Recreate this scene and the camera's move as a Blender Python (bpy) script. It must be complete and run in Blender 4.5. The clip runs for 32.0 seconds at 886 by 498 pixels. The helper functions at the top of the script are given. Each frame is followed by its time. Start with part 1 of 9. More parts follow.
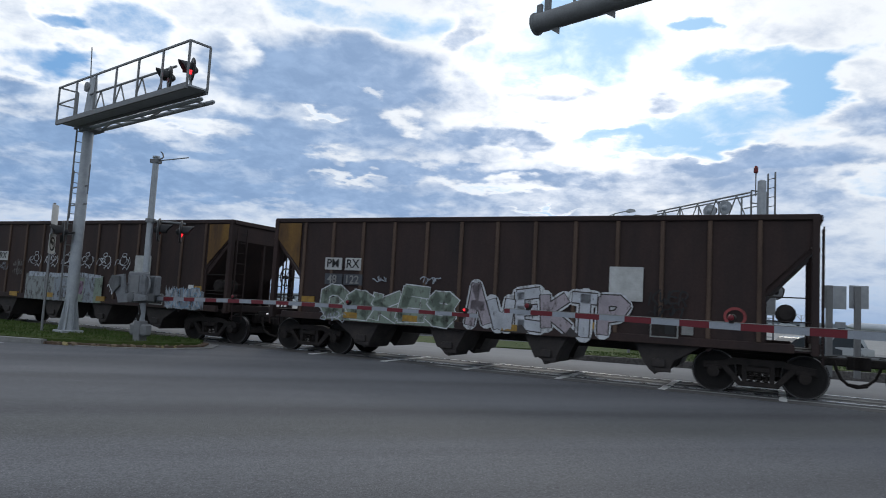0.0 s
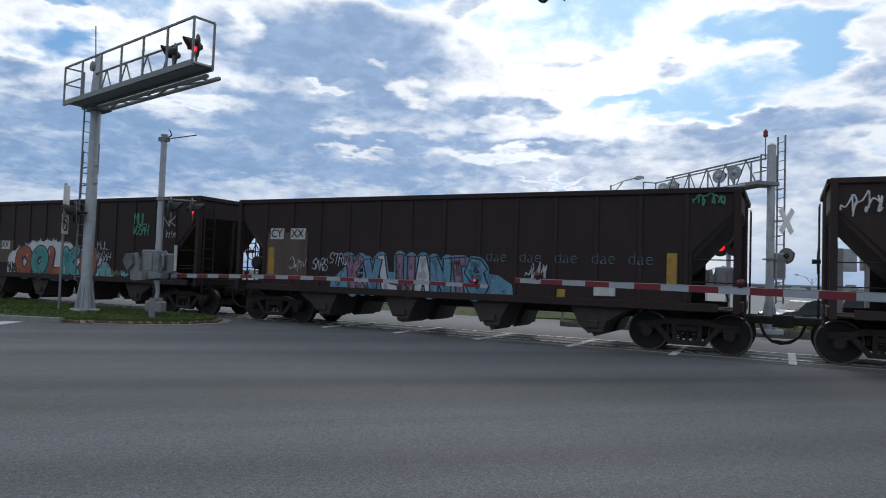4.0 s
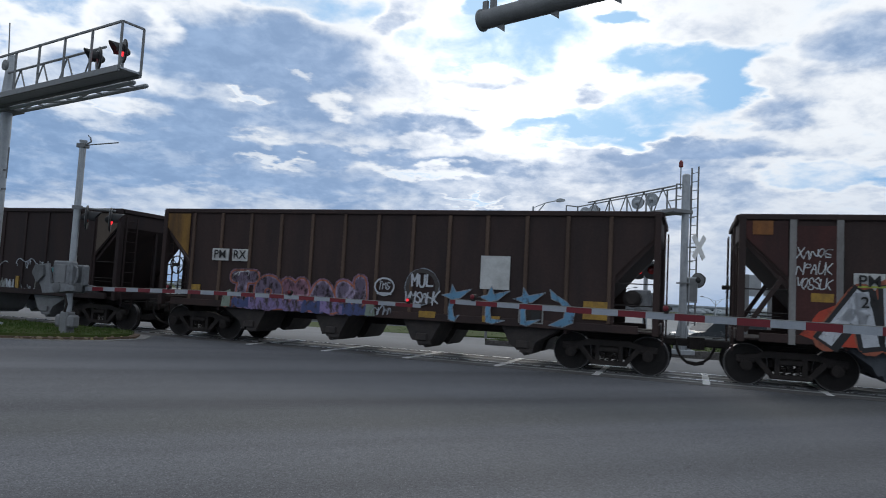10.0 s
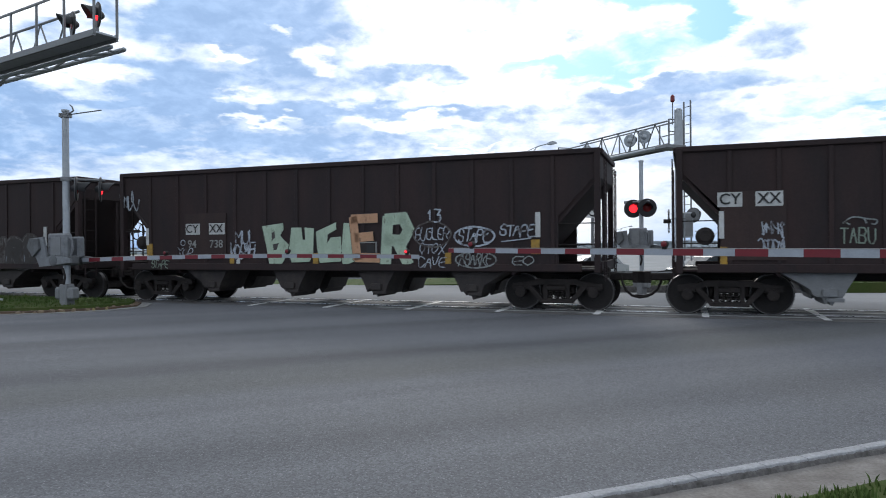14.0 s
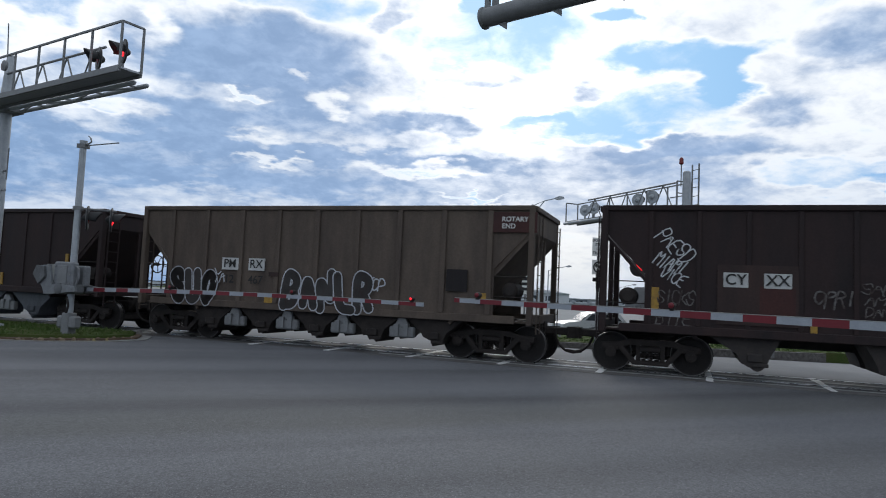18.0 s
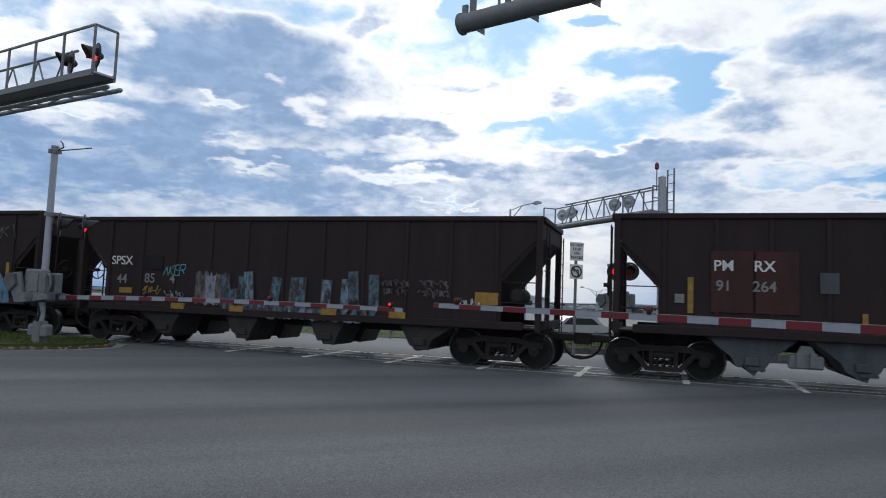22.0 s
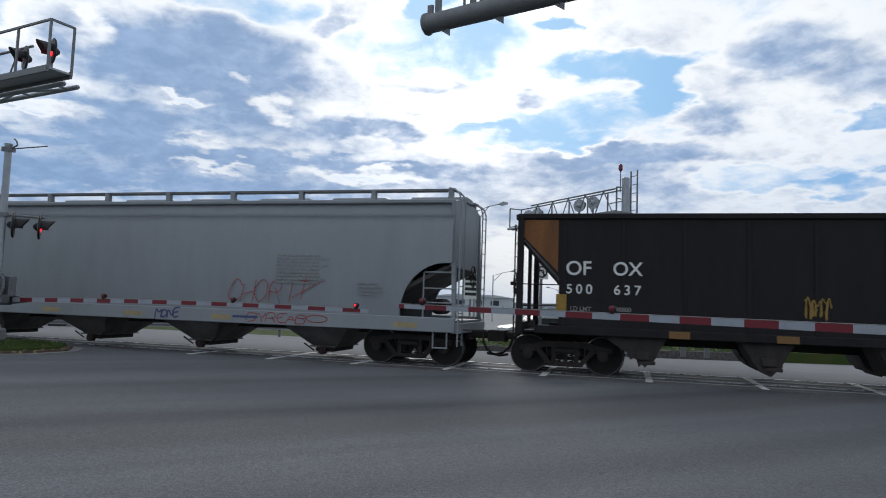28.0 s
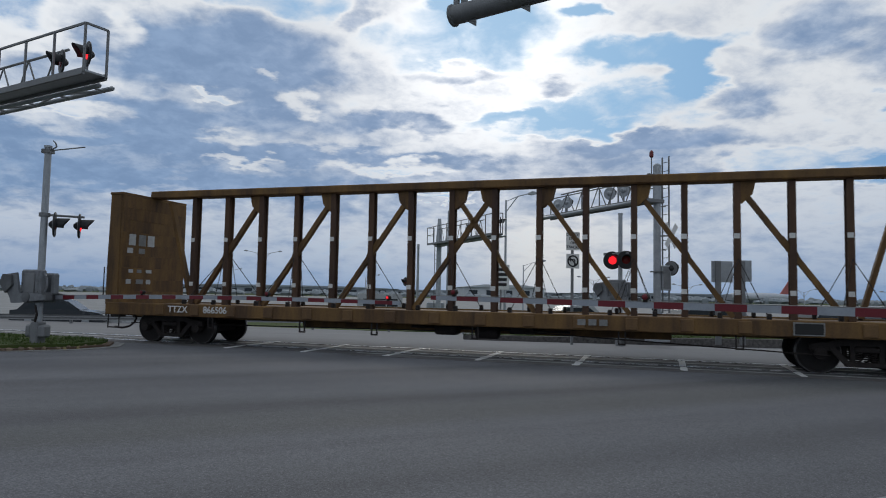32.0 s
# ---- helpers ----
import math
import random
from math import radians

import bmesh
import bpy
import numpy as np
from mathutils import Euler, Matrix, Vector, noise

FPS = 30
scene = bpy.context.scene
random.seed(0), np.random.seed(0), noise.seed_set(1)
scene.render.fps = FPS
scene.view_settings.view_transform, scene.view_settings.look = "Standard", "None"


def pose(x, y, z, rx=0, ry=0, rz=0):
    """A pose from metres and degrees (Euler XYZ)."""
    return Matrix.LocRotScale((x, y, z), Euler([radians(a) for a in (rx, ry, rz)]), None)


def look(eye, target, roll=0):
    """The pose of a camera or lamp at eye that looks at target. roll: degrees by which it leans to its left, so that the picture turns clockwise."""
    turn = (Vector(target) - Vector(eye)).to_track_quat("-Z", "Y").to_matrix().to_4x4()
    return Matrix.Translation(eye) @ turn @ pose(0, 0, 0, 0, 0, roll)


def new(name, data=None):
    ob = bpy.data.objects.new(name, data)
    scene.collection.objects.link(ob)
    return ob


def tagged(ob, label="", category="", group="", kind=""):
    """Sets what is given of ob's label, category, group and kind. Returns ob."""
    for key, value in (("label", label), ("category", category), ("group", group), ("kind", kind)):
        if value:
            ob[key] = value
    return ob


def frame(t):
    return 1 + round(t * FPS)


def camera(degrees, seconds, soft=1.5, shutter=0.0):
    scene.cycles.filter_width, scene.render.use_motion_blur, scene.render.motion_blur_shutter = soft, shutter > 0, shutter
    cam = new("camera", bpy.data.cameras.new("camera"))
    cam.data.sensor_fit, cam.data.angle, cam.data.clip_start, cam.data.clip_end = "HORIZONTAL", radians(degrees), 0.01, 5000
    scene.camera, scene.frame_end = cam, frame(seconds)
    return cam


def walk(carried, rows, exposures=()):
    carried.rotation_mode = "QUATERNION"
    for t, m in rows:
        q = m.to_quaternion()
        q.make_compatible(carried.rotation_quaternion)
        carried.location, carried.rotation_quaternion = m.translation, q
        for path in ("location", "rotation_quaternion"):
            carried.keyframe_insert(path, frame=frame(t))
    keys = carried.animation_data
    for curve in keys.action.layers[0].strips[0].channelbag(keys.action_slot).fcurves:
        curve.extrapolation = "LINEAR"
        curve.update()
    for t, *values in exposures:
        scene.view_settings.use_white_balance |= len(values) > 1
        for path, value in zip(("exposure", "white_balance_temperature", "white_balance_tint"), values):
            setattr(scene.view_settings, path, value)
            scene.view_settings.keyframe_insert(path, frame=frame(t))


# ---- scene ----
cam = camera(66.58, 32.0, soft=1.0, shutter=0.1)
PATH = [
    (0.0, pose(0.292, 0.148, 1.542, 94.84, -3.21, 2.29)),
    (0.5, pose(0.294, 0.145, 1.541, 94.75, -2.93, 2.79)),
    (1.0, pose(0.287, 0.127, 1.543, 95.10, -3.47, 3.49)),
    (1.5, pose(0.270, 0.116, 1.532, 95.21, -3.28, 3.98)),
    (2.0, pose(0.294, 0.101, 1.529, 95.02, -3.30, 4.62)),
    (2.5, pose(0.301, 0.120, 1.544, 94.98, -2.81, 5.00)),
    (3.0, pose(0.289, 0.082, 1.523, 94.40, -3.89, 5.85)),
    (3.5, pose(0.294, 0.055, 1.518, 92.44, -2.80, 6.31)),
    (5.5, pose(0.148, 0.069, 1.654, 92.51, -1.34, -11.30)),
    (6.0, pose(0.140, 0.061, 1.633, 93.15, -1.77, -10.98)),
    (6.5, pose(0.070, 0.029, 1.616, 92.52, -1.97, -8.40)),
    (7.0, pose(0.036, 0.028, 1.626, 91.95, -1.83, -5.72)),
    (7.5, pose(0.037, -0.027, 1.608, 92.00, -2.02, -4.65)),
    (8.0, pose(0.013, -0.009, 1.610, 93.28, -2.13, -5.12)),
    (8.5, pose(0.006, 0.019, 1.628, 94.10, -2.34, -5.19)),
    (9.0, pose(0.011, -0.009, 1.618, 94.38, -3.48, -5.28)),
    (9.5, pose(0.010, -0.029, 1.617, 94.55, -3.99, -4.27)),
    (10.0, pose(-0.002, -0.043, 1.607, 94.01, -3.02, -3.68)),
    (10.5, pose(-0.020, -0.023, 1.614, 93.02, -0.08, -3.06)),
    (11.0, pose(-0.028, -0.006, 1.607, 92.32, 0.83, -2.65)),
    (11.5, pose(-0.025, -0.001, 1.604, 91.56, 1.65, -2.34)),
    (12.0, pose(-0.034, 0.009, 1.609, 91.42, 2.18, -2.18)),
    (12.5, pose(-0.031, -0.002, 1.596, 91.34, 0.42, -2.14)),
    (13.0, pose(-0.014, 0.008, 1.601, 91.14, 0.20, -2.19)),
    (13.5, pose(-0.011, -0.016, 1.585, 90.76, 0.61, -3.52)),
    (14.0, pose(-0.030, -0.018, 1.588, 89.81, 0.44, -3.99)),
    (14.5, pose(-0.040, -0.046, 1.586, 88.92, 0.14, -2.28)),
    (15.0, pose(-0.069, -0.042, 1.601, 88.61, 0.04, -0.87)),
    (15.5, pose(-0.067, -0.069, 1.605, 90.50, -0.55, -0.21)),
    (17.5, pose(-0.086, -0.022, 1.607, 93.69, -2.70, -3.00)),
    (18.0, pose(-0.095, -0.023, 1.603, 93.89, -2.65, -3.80)),
    (18.5, pose(-0.103, -0.039, 1.608, 94.19, -1.86, -4.02)),
    (19.0, pose(-0.097, -0.041, 1.603, 94.44, -0.89, -3.81)),
    (19.5, pose(-0.078, -0.060, 1.601, 94.62, -0.69, -3.91)),
    (20.0, pose(-0.079, -0.030, 1.603, 94.52, -1.47, -4.15)),
    (20.5, pose(-0.081, -0.041, 1.611, 94.34, -2.19, -4.63)),
    (21.0, pose(-0.093, -0.048, 1.612, 94.49, -2.70, -5.09)),
    (21.5, pose(-0.100, -0.008, 1.618, 94.46, -2.42, -5.40)),
    (22.0, pose(-0.106, -0.017, 1.611, 94.38, -2.25, -5.63)),
    (22.5, pose(-0.105, -0.025, 1.607, 94.42, -1.60, -5.63)),
    (23.0, pose(-0.094, -0.041, 1.608, 94.56, -0.95, -5.39)),
    (23.5, pose(-0.095, -0.071, 1.598, 94.60, -0.74, -5.24)),
    (24.0, pose(-0.093, -0.079, 1.598, 94.66, -0.80, -5.42)),
    (24.5, pose(-0.095, -0.054, 1.606, 94.83, -0.67, -5.99)),
    (25.0, pose(-0.101, -0.045, 1.611, 95.01, -0.51, -6.26)),
    (25.5, pose(-0.105, -0.048, 1.599, 94.99, -0.30, -6.15)),
    (27.5, pose(-0.065, -0.003, 1.615, 94.72, -1.49, -8.51)),
    (28.0, pose(-0.075, -0.003, 1.606, 94.55, -1.96, -8.40)),
    (28.5, pose(-0.073, 0.012, 1.613, 94.56, -2.15, -8.40)),
    (29.0, pose(-0.068, -0.005, 1.606, 94.40, -1.83, -8.03)),
    (29.5, pose(-0.068, 0.014, 1.625, 94.36, -1.48, -7.59)),
    (30.0, pose(-0.068, -0.002, 1.614, 94.36, -1.50, -6.81)),
    (30.5, pose(-0.085, -0.015, 1.606, 94.27, -1.39, -6.28)),
    (31.0, pose(-0.087, -0.012, 1.608, 94.12, -1.25, -6.06)),
    (31.5, pose(-0.095, -0.011, 1.613, 93.87, -1.31, -6.02)),
    (32.0, pose(-0.101, -0.037, 1.605, 93.74, -1.06, -5.83)),
]
EXPOSURES = [(0.0, -0.1), (3.5, -0.15), (5.5, 0.2), (7.5, 0.2), (9.0, 0.0), (10.0, -0.15), (11.0, 0.15), (13.0, 0.4), (14.0, 0.4), (15.0, 0.68), (15.5, 0.6), (17.5, 0.0), (20.0, -0.1), (28.0, -0.12), (30.0, -0.1), (32.0, -0.47)]
walk(cam, PATH, exposures=EXPOSURES)
TRACK_Y, TRACK_YAW = 19.097, -23.634
M_POLY = (7.5886, 0.4180, 0.6184, 0.5596)

# ---- light: a bright broken cloud deck with the sun behind it, ahead of the camera ----
SUN_AZ, SUN_EL = radians(6.0), radians(27.0)        # azimuth to the right of +y
world = bpy.data.worlds.new("world")
scene.world = world
world.use_nodes = True


# bearing, height, half widths in degrees, and how much thicker or thinner the deck is there
CLOUD_BANKS = ((-4.0, 9.2, 46.0, 3.6, 0.085), (-24.0, 15.0, 16.0, 7.0, 0.05), (-10.9, 18.8, 9.3, 2.9, 0.17), (-17.9, 17.6, 4.4, 2.1, 0.1), (-2.1, 22.4, 1.6, 1.2, 0.13), (7.2, 18.1, 4.4, 0.8, 0.11), (15.5, 17.2, 2.4, 0.7, 0.1), (-19.8, 12.9, 7.2, 1.8, 0.12),
               (-7.2, 14.3, 6.7, 1.6, 0.11), (2.5, 14.4, 5.3, 0.8, 0.11), (-7.0, 11.3, 18.0, 0.8, 0.1), (22.4, 12.5, 8.1, 1.0, 0.12), (29.5, 15.3, 2.9, 1.6, 0.07), (-34.5, 10.6, 5.7, 1.2, 0.08),
               (-33.1, 6.9, 7.5, 1.9, 0.09), (-36.4, 13.7, 2.9, 1.1, 0.1), (-13.5, 8.4, 12.2, 0.9, 0.08), (35.0, 19.8, 4.4, 2.0, 0.12), (41.9, 17.0, 3.9, 1.9, 0.09), (30.4, 14.8, 2.9, 0.9, 0.03))
CLOUD_BREAKS = ((-23.5, 12.6, 4.5, 1.1, -0.1), (-31.0, 16.3, 3.5, 1.2, -0.1), (-27.0, 17.8, 4.0, 1.1, -0.1), (-35.0, 15.7, 2.9, 1.4, -0.12), (-29.0, 19.7, 3.5, 1.5, -0.14), (7.5, 21.2, 7.5, 3.3, -0.13), (20.3, 15.6, 7.7, 1.7, -0.14), (11.5, 14.7, 5.8, 0.7, -0.13), (1.3, 10.7, 5.7, 0.7, -0.17),
                (5.7, 8.3, 2.8, 0.3, -0.16), (-11.3, 10.4, 2.8, 0.4, -0.13), (-12.6, 11.8, 2.1, 0.8, -0.14), (-9.8, 17.3, 1.2, 0.4, -0.14), (-13.8, 15.5, 1.6, 0.4, -0.15), (-6.7, 15.4, 1.4, 1.1, -0.14),
                (17.8, 13.6, 6.7, 0.6, -0.1), (-24.2, 13.4, 3.8, 0.7, -0.12), (-10.8, 23.2, 8.1, 1.1, -0.12), (33.8, 10.4, 6.6, 1.4, -0.15), (41.5, 13.9, 2.9, 0.7, -0.13), (39.7, 9.5, 3.8, 1.0, -0.13))
BLUE_HOLES = ((22.9, 19.6, 6.4, 1.3, -0.2), (26.6, 17.6, 2.2, 2.0, -0.2), (17.6, 22.7, 1.8, 0.6, -0.18), (-33.9, 19.2, 1.7, 0.7, -0.15), (-32.8, 17.2, 1.9, 1.0, -0.13), (-20.3, 19.0, 1.7, 1.9, -0.12),
              (5.9, 24.5, 2.0, 0.8, -0.18))


def build_world():
    nt = world.node_tree
    nt.nodes.clear()
    N, L = nt.nodes.new, nt.links.new

    def math_node(op, a, b=None, c=None, clamp=False):
        n = N("ShaderNodeMath")
        n.operation, n.use_clamp = op, clamp
        for i, v in enumerate((a, b, c)):
            if v is None:
                continue
            if isinstance(v, (int, float)):
                n.inputs[i].default_value = v
            else:
                L(v, n.inputs[i])
        return n.outputs[0]

    def mix(fac, a, b):
        n = N("ShaderNodeMix")
        n.data_type = "RGBA"
        for k, v in ((0, fac), (6, a), (7, b)):
            if isinstance(v, (int, float)):
                n.inputs[k].default_value = v
            elif isinstance(v, tuple):
                n.inputs[k].default_value = (*v, 1)
            else:
                L(v, n.inputs[k])
        return n.outputs[2]

    def noise_tex(vec, scale, detail, rough=0.55, distort=0.0):
        n = N("ShaderNodeTexNoise")
        n.inputs["Scale"].default_value = scale
        n.inputs["Detail"].default_value = detail
        n.inputs["Roughness"].default_value = rough
        n.inputs["Distortion"].default_value = distort
        L(vec, n.inputs["Vector"])
        return n.outputs[0]

    def ramp(v, lo, hi):
        n = N("ShaderNodeMapRange")
        n.interpolation_type = "SMOOTHSTEP"
        n.inputs[1].default_value, n.inputs[2].default_value = lo, hi
        L(v, n.inputs[0])
        return n.outputs[0]

    sky = N("ShaderNodeTexSky")
    sky.sky_type, sky.sun_disc = "NISHITA", False
    sky.sun_elevation, sky.sun_rotation = SUN_EL, SUN_AZ
    sky.dust_density, sky.ozone_density = 0.6, 2.0
    tc = N("ShaderNodeTexCoord")
    way = tc.outputs["Generated"]
    sep = N("ShaderNodeSeparateXYZ")
    L(way, sep.inputs[0])
    x, y, z = sep.outputs
    zz = math_node("ADD", math_node("MAXIMUM", z, 0.0), 0.16)
    flat = N("ShaderNodeCombineXYZ")
    L(math_node("DIVIDE", x, zz), flat.inputs[0])
    L(math_node("DIVIDE", y, zz), flat.inputs[1])
    fv = flat.outputs[0]
    zn = math_node("ADD", math_node("MAXIMUM", z, 0.0), 0.32)
    puff = N("ShaderNodeCombineXYZ")
    L(math_node("DIVIDE", x, zn), puff.inputs[0])
    L(math_node("DIVIDE", y, zn), puff.inputs[1])
    pv = puff.outputs[0]

    def toward(az, el, power):
        d = N("ShaderNodeVectorMath")
        d.operation = "DOT_PRODUCT"
        L(way, d.inputs[0])
        a, e = radians(az), radians(el)
        d.inputs[1].default_value = (math.sin(a) * math.cos(e), math.cos(a) * math.cos(e), math.sin(e))
        return math_node("POWER", math_node("MAXIMUM", d.outputs["Value"], 0.0), power)

    big = noise_tex(fv, 1.25, 4.0, 0.5, 0.2)
    small = noise_tex(pv, 6.0, 6.0, 0.58, 0.3)
    tiny = noise_tex(pv, 19.0, 6.0, 0.6, 0.3)
    # compass bearing and height of the view ray, in degrees, a little ragged
    bearing = N("ShaderNodeCombineXYZ")
    L(math_node("MULTIPLY", math_node("ARCTAN2", x, y), 57.296), bearing.inputs[0])
    L(math_node("MULTIPLY", math_node("ARCSINE", z), 57.296), bearing.inputs[1])
    rag = N("ShaderNodeTexNoise")
    rag.inputs["Scale"].default_value, rag.inputs["Detail"].default_value = 7.0, 5.0
    L(fv, rag.inputs["Vector"])
    warp = N("ShaderNodeVectorMath")
    warp.operation = "MULTIPLY_ADD"
    warp.inputs[1].default_value = (7.0, 4.0, 0.0)
    L(rag.outputs["Color"], warp.inputs[0])
    L(bearing.outputs[0], warp.inputs[2])
    # cloud thickness: broad masses broken by ragged puffs
    thick = math_node("ADD", 0.187, math_node("ADD", math_node("MULTIPLY", big, 0.20), math_node("ADD", math_node("MULTIPLY", small, 0.29), math_node("MULTIPLY", tiny, 0.12))))
    for az, el, wa, we, amount in CLOUD_BANKS + CLOUD_BREAKS + BLUE_HOLES:
        mp = N("ShaderNodeMapping")
        mp.vector_type = "TEXTURE"
        mp.inputs["Location"].default_value = (az + 3.5, el + 2.0, 0)
        mp.inputs["Scale"].default_value = (wa, we, 1)
        L(warp.outputs[0], mp.inputs["Vector"])
        ln = N("ShaderNodeVectorMath")
        ln.operation = "LENGTH"
        L(mp.outputs[0], ln.inputs[0])
        mr = N("ShaderNodeMapRange")
        mr.interpolation_type = "SMOOTHERSTEP"
        mr.inputs[1].default_value, mr.inputs[2].default_value = 0.35, 1.5
        mr.inputs[3].default_value, mr.inputs[4].default_value = amount, 0.0
        L(ln.outputs["Value"], mr.inputs[0])
        thick = math_node("ADD", thick, mr.outputs[0])
    cover = ramp(thick, 0.31, 0.50)
    dense = ramp(thick, 0.43, 0.66)
    glow = toward(10, 21, 55)
    wide = toward(10, 18, 9)
    tops = mix(glow, mix(wide, (0.82, 0.88, 0.95), (1.02, 1.04, 1.06)), (1.8, 1.8, 1.8))
    tops = mix(toward(-30, 24, 22), tops, (1.3, 1.32, 1.33))
    tops = mix(toward(35, 19, 45), tops, (1.15, 1.17, 1.18))
    shade = ramp(math_node("ADD", math_node("MULTIPLY", tiny, 0.5), math_node("MULTIPLY", small, 0.5)), 0.36, 0.62)
    under = mix(shade, mix(wide, (0.325, 0.49, 0.755), (0.435, 0.57, 0.81)), mix(wide, (0.25, 0.385, 0.62), (0.315, 0.445, 0.675)))
    cloud = mix(dense, tops, under)
    clear = mix(0.015, mix(wide, (0.16, 0.36, 0.68), (0.34, 0.62, 0.92)), sky.outputs[0])
    colour = mix(cover, clear, cloud)
    # pale blue haze down to the horizon, and dull ground light below it
    haze = math_node("POWER", math_node("SUBTRACT", 1.0, math_node("MAXIMUM", z, 0.0)), 11.0)
    low_glow = toward(15, 6, 130)
    colour = mix(math_node("MULTIPLY", haze, 0.88), colour, mix(low_glow, mix(wide, (0.18, 0.33, 0.61), (0.33, 0.49, 0.74)), (0.98, 0.95, 0.88)))
    colour = mix(ramp(math_node("MULTIPLY", z, -1.0), 0.0, 0.05), colour, (0.12, 0.12, 0.12))
    bg = N("ShaderNodeBackground")
    bg.inputs["Strength"].default_value = WORLD_STRENGTH
    L(colour, bg.inputs["Color"])
    out = N("ShaderNodeOutputWorld")
    L(bg.outputs[0], out.inputs["Surface"])


WORLD_STRENGTH = 1.0
build_world()
sun = new("sun", bpy.data.lights.new("sun", "SUN"))
sun.data.energy, sun.data.angle, sun.data.color = 0.7, radians(16), (1.0, 0.96, 0.9)
sun.matrix_world = look((0, 0, 60), (-math.sin(SUN_AZ) * math.cos(SUN_EL), -math.cos(SUN_AZ) * math.cos(SUN_EL), 60 - math.sin(SUN_EL)))

# ---- materials ----
def material(name, base, rough=0.7, metal=0.0, vary=0.25, scale=3.0, streak=(1, 1, 1), tint=None, bump=0.15, fine=40.0, emit=0.0, spec=0.4):
    """Two scales of variation, real-world size in object space: broad stains towards tint, fine grain with a little relief."""
    m = bpy.data.materials.new(name)
    m.use_nodes = True
    nt = m.node_tree
    N, L = nt.nodes.new, nt.links.new
    bsdf = nt.nodes["Principled BSDF"]
    tc, mp = N("ShaderNodeTexCoord"), N("ShaderNodeMapping")
    mp.inputs["Scale"].default_value = streak
    info = N("ShaderNodeObjectInfo")
    L(tc.outputs["Object"], mp.inputs["Vector"])
    off = N("ShaderNodeVectorMath")
    off.operation = "MULTIPLY_ADD"
    off.inputs[1].default_value = (37.0, 17.0, 0.0)
    L(info.outputs["Random"], off.inputs[0])
    L(mp.outputs[0], off.inputs[2])
    big, small = N("ShaderNodeTexNoise"), N("ShaderNodeTexNoise")
    big.inputs["Scale"].default_value, big.inputs["Detail"].default_value = scale, 6
    big.inputs["Roughness"].default_value = 0.65
    small.inputs["Scale"].default_value, small.inputs["Detail"].default_value = fine, 4
    L(off.outputs[0], big.inputs["Vector"])
    L(tc.outputs["Object"], small.inputs["Vector"])
    cr = N("ShaderNodeValToRGB")
    cr.color_ramp.elements[0].position, cr.color_ramp.elements[1].position = 0.32, 0.70
    t = tint or tuple(c * (1 - vary) for c in base)
    cr.color_ramp.elements[0].color = (*t, 1)
    cr.color_ramp.elements[1].color = (*base, 1)
    L(big.outputs[0], cr.inputs[0])
    grain = N("ShaderNodeMix")
    grain.data_type, grain.blend_type = "RGBA", "MULTIPLY"
    grain.inputs[0].default_value = 1.0
    g2 = N("ShaderNodeMapRange")
    g2.inputs[3].default_value, g2.inputs[4].default_value = 1 - vary * 0.9, 1 + vary * 0.9
    L(small.outputs[0], g2.inputs[0])
    L(cr.outputs[0], grain.inputs[6])
    L(g2.outputs[0], grain.inputs[7])
    L(grain.outputs[2], bsdf.inputs["Base Color"])
    r2 = N("ShaderNodeMapRange")
    r2.inputs[3].default_value, r2.inputs[4].default_value = max(rough - 0.12, 0.05), min(rough + 0.12, 1)
    L(big.outputs[0], r2.inputs[0])
    L(r2.outputs[0], bsdf.inputs["Roughness"])
    bsdf.inputs["Metallic"].default_value = metal
    bsdf.inputs["Specular IOR Level"].default_value = spec
    if bump:
        b = N("ShaderNodeBump")
        b.inputs["Strength"].default_value, b.inputs["Distance"].default_value = bump, 0.01
        L(small.outputs[0], b.inputs["Height"])
        L(b.outputs[0], bsdf.inputs["Normal"])
    if emit:
        bsdf.inputs["Emission Color"].default_value = (*base, 1)
        bsdf.inputs["Emission Strength"].default_value = emit
    return m


def rust(name, base, tint):
    return material(name, base, 0.75, 0, 0.26, 1.1, (1.6, 1.6, 0.35), tint, 0.25, 22, spec=0.25)


RUST_BROWN = rust("rust_brown_paint", (0.052, 0.0325, 0.029), (0.028, 0.020, 0.0195))
RUST_DARK = rust("dark_brown_paint", (0.038, 0.0235, 0.0225), (0.020, 0.0148, 0.0158))
RUST_RED = rust("red_brown_paint", (0.075, 0.029, 0.026), (0.038, 0.020, 0.019))
RUST_GREY = rust("grey_brown_paint", (0.118, 0.092, 0.073), (0.062, 0.048, 0.041))
BLACK_CAR = rust("black_car_paint", (0.023, 0.0195, 0.0205), (0.013, 0.0112, 0.0122))
SLATE = rust("slate_grey_paint", (0.10, 0.108, 0.122), (0.05, 0.054, 0.062))
YELLOW_RUST = rust("rusty_yellow_paint", (0.24, 0.135, 0.035), (0.075, 0.043, 0.026))
ORANGE_RUST = rust("orange_rust", (0.28, 0.12, 0.04), (0.12, 0.055, 0.03))
COVER_GREY = material("pale_grey_car_paint", (0.285, 0.303, 0.318), 0.7, 0, 0.08, 0.9, (1.4, 1.4, 0.4), (0.243, 0.258, 0.270), 0.06, 22, spec=0.25)
BEAM_YELLOW = rust("weathered_yellow_paint", (0.225, 0.128, 0.046), (0.070, 0.042, 0.027))
GRIME = material("black_running_gear_grime", (0.019, 0.0165, 0.016), 0.75, 0.0, 0.4, 4, tint=(0.036, 0.029, 0.026), spec=0.25)
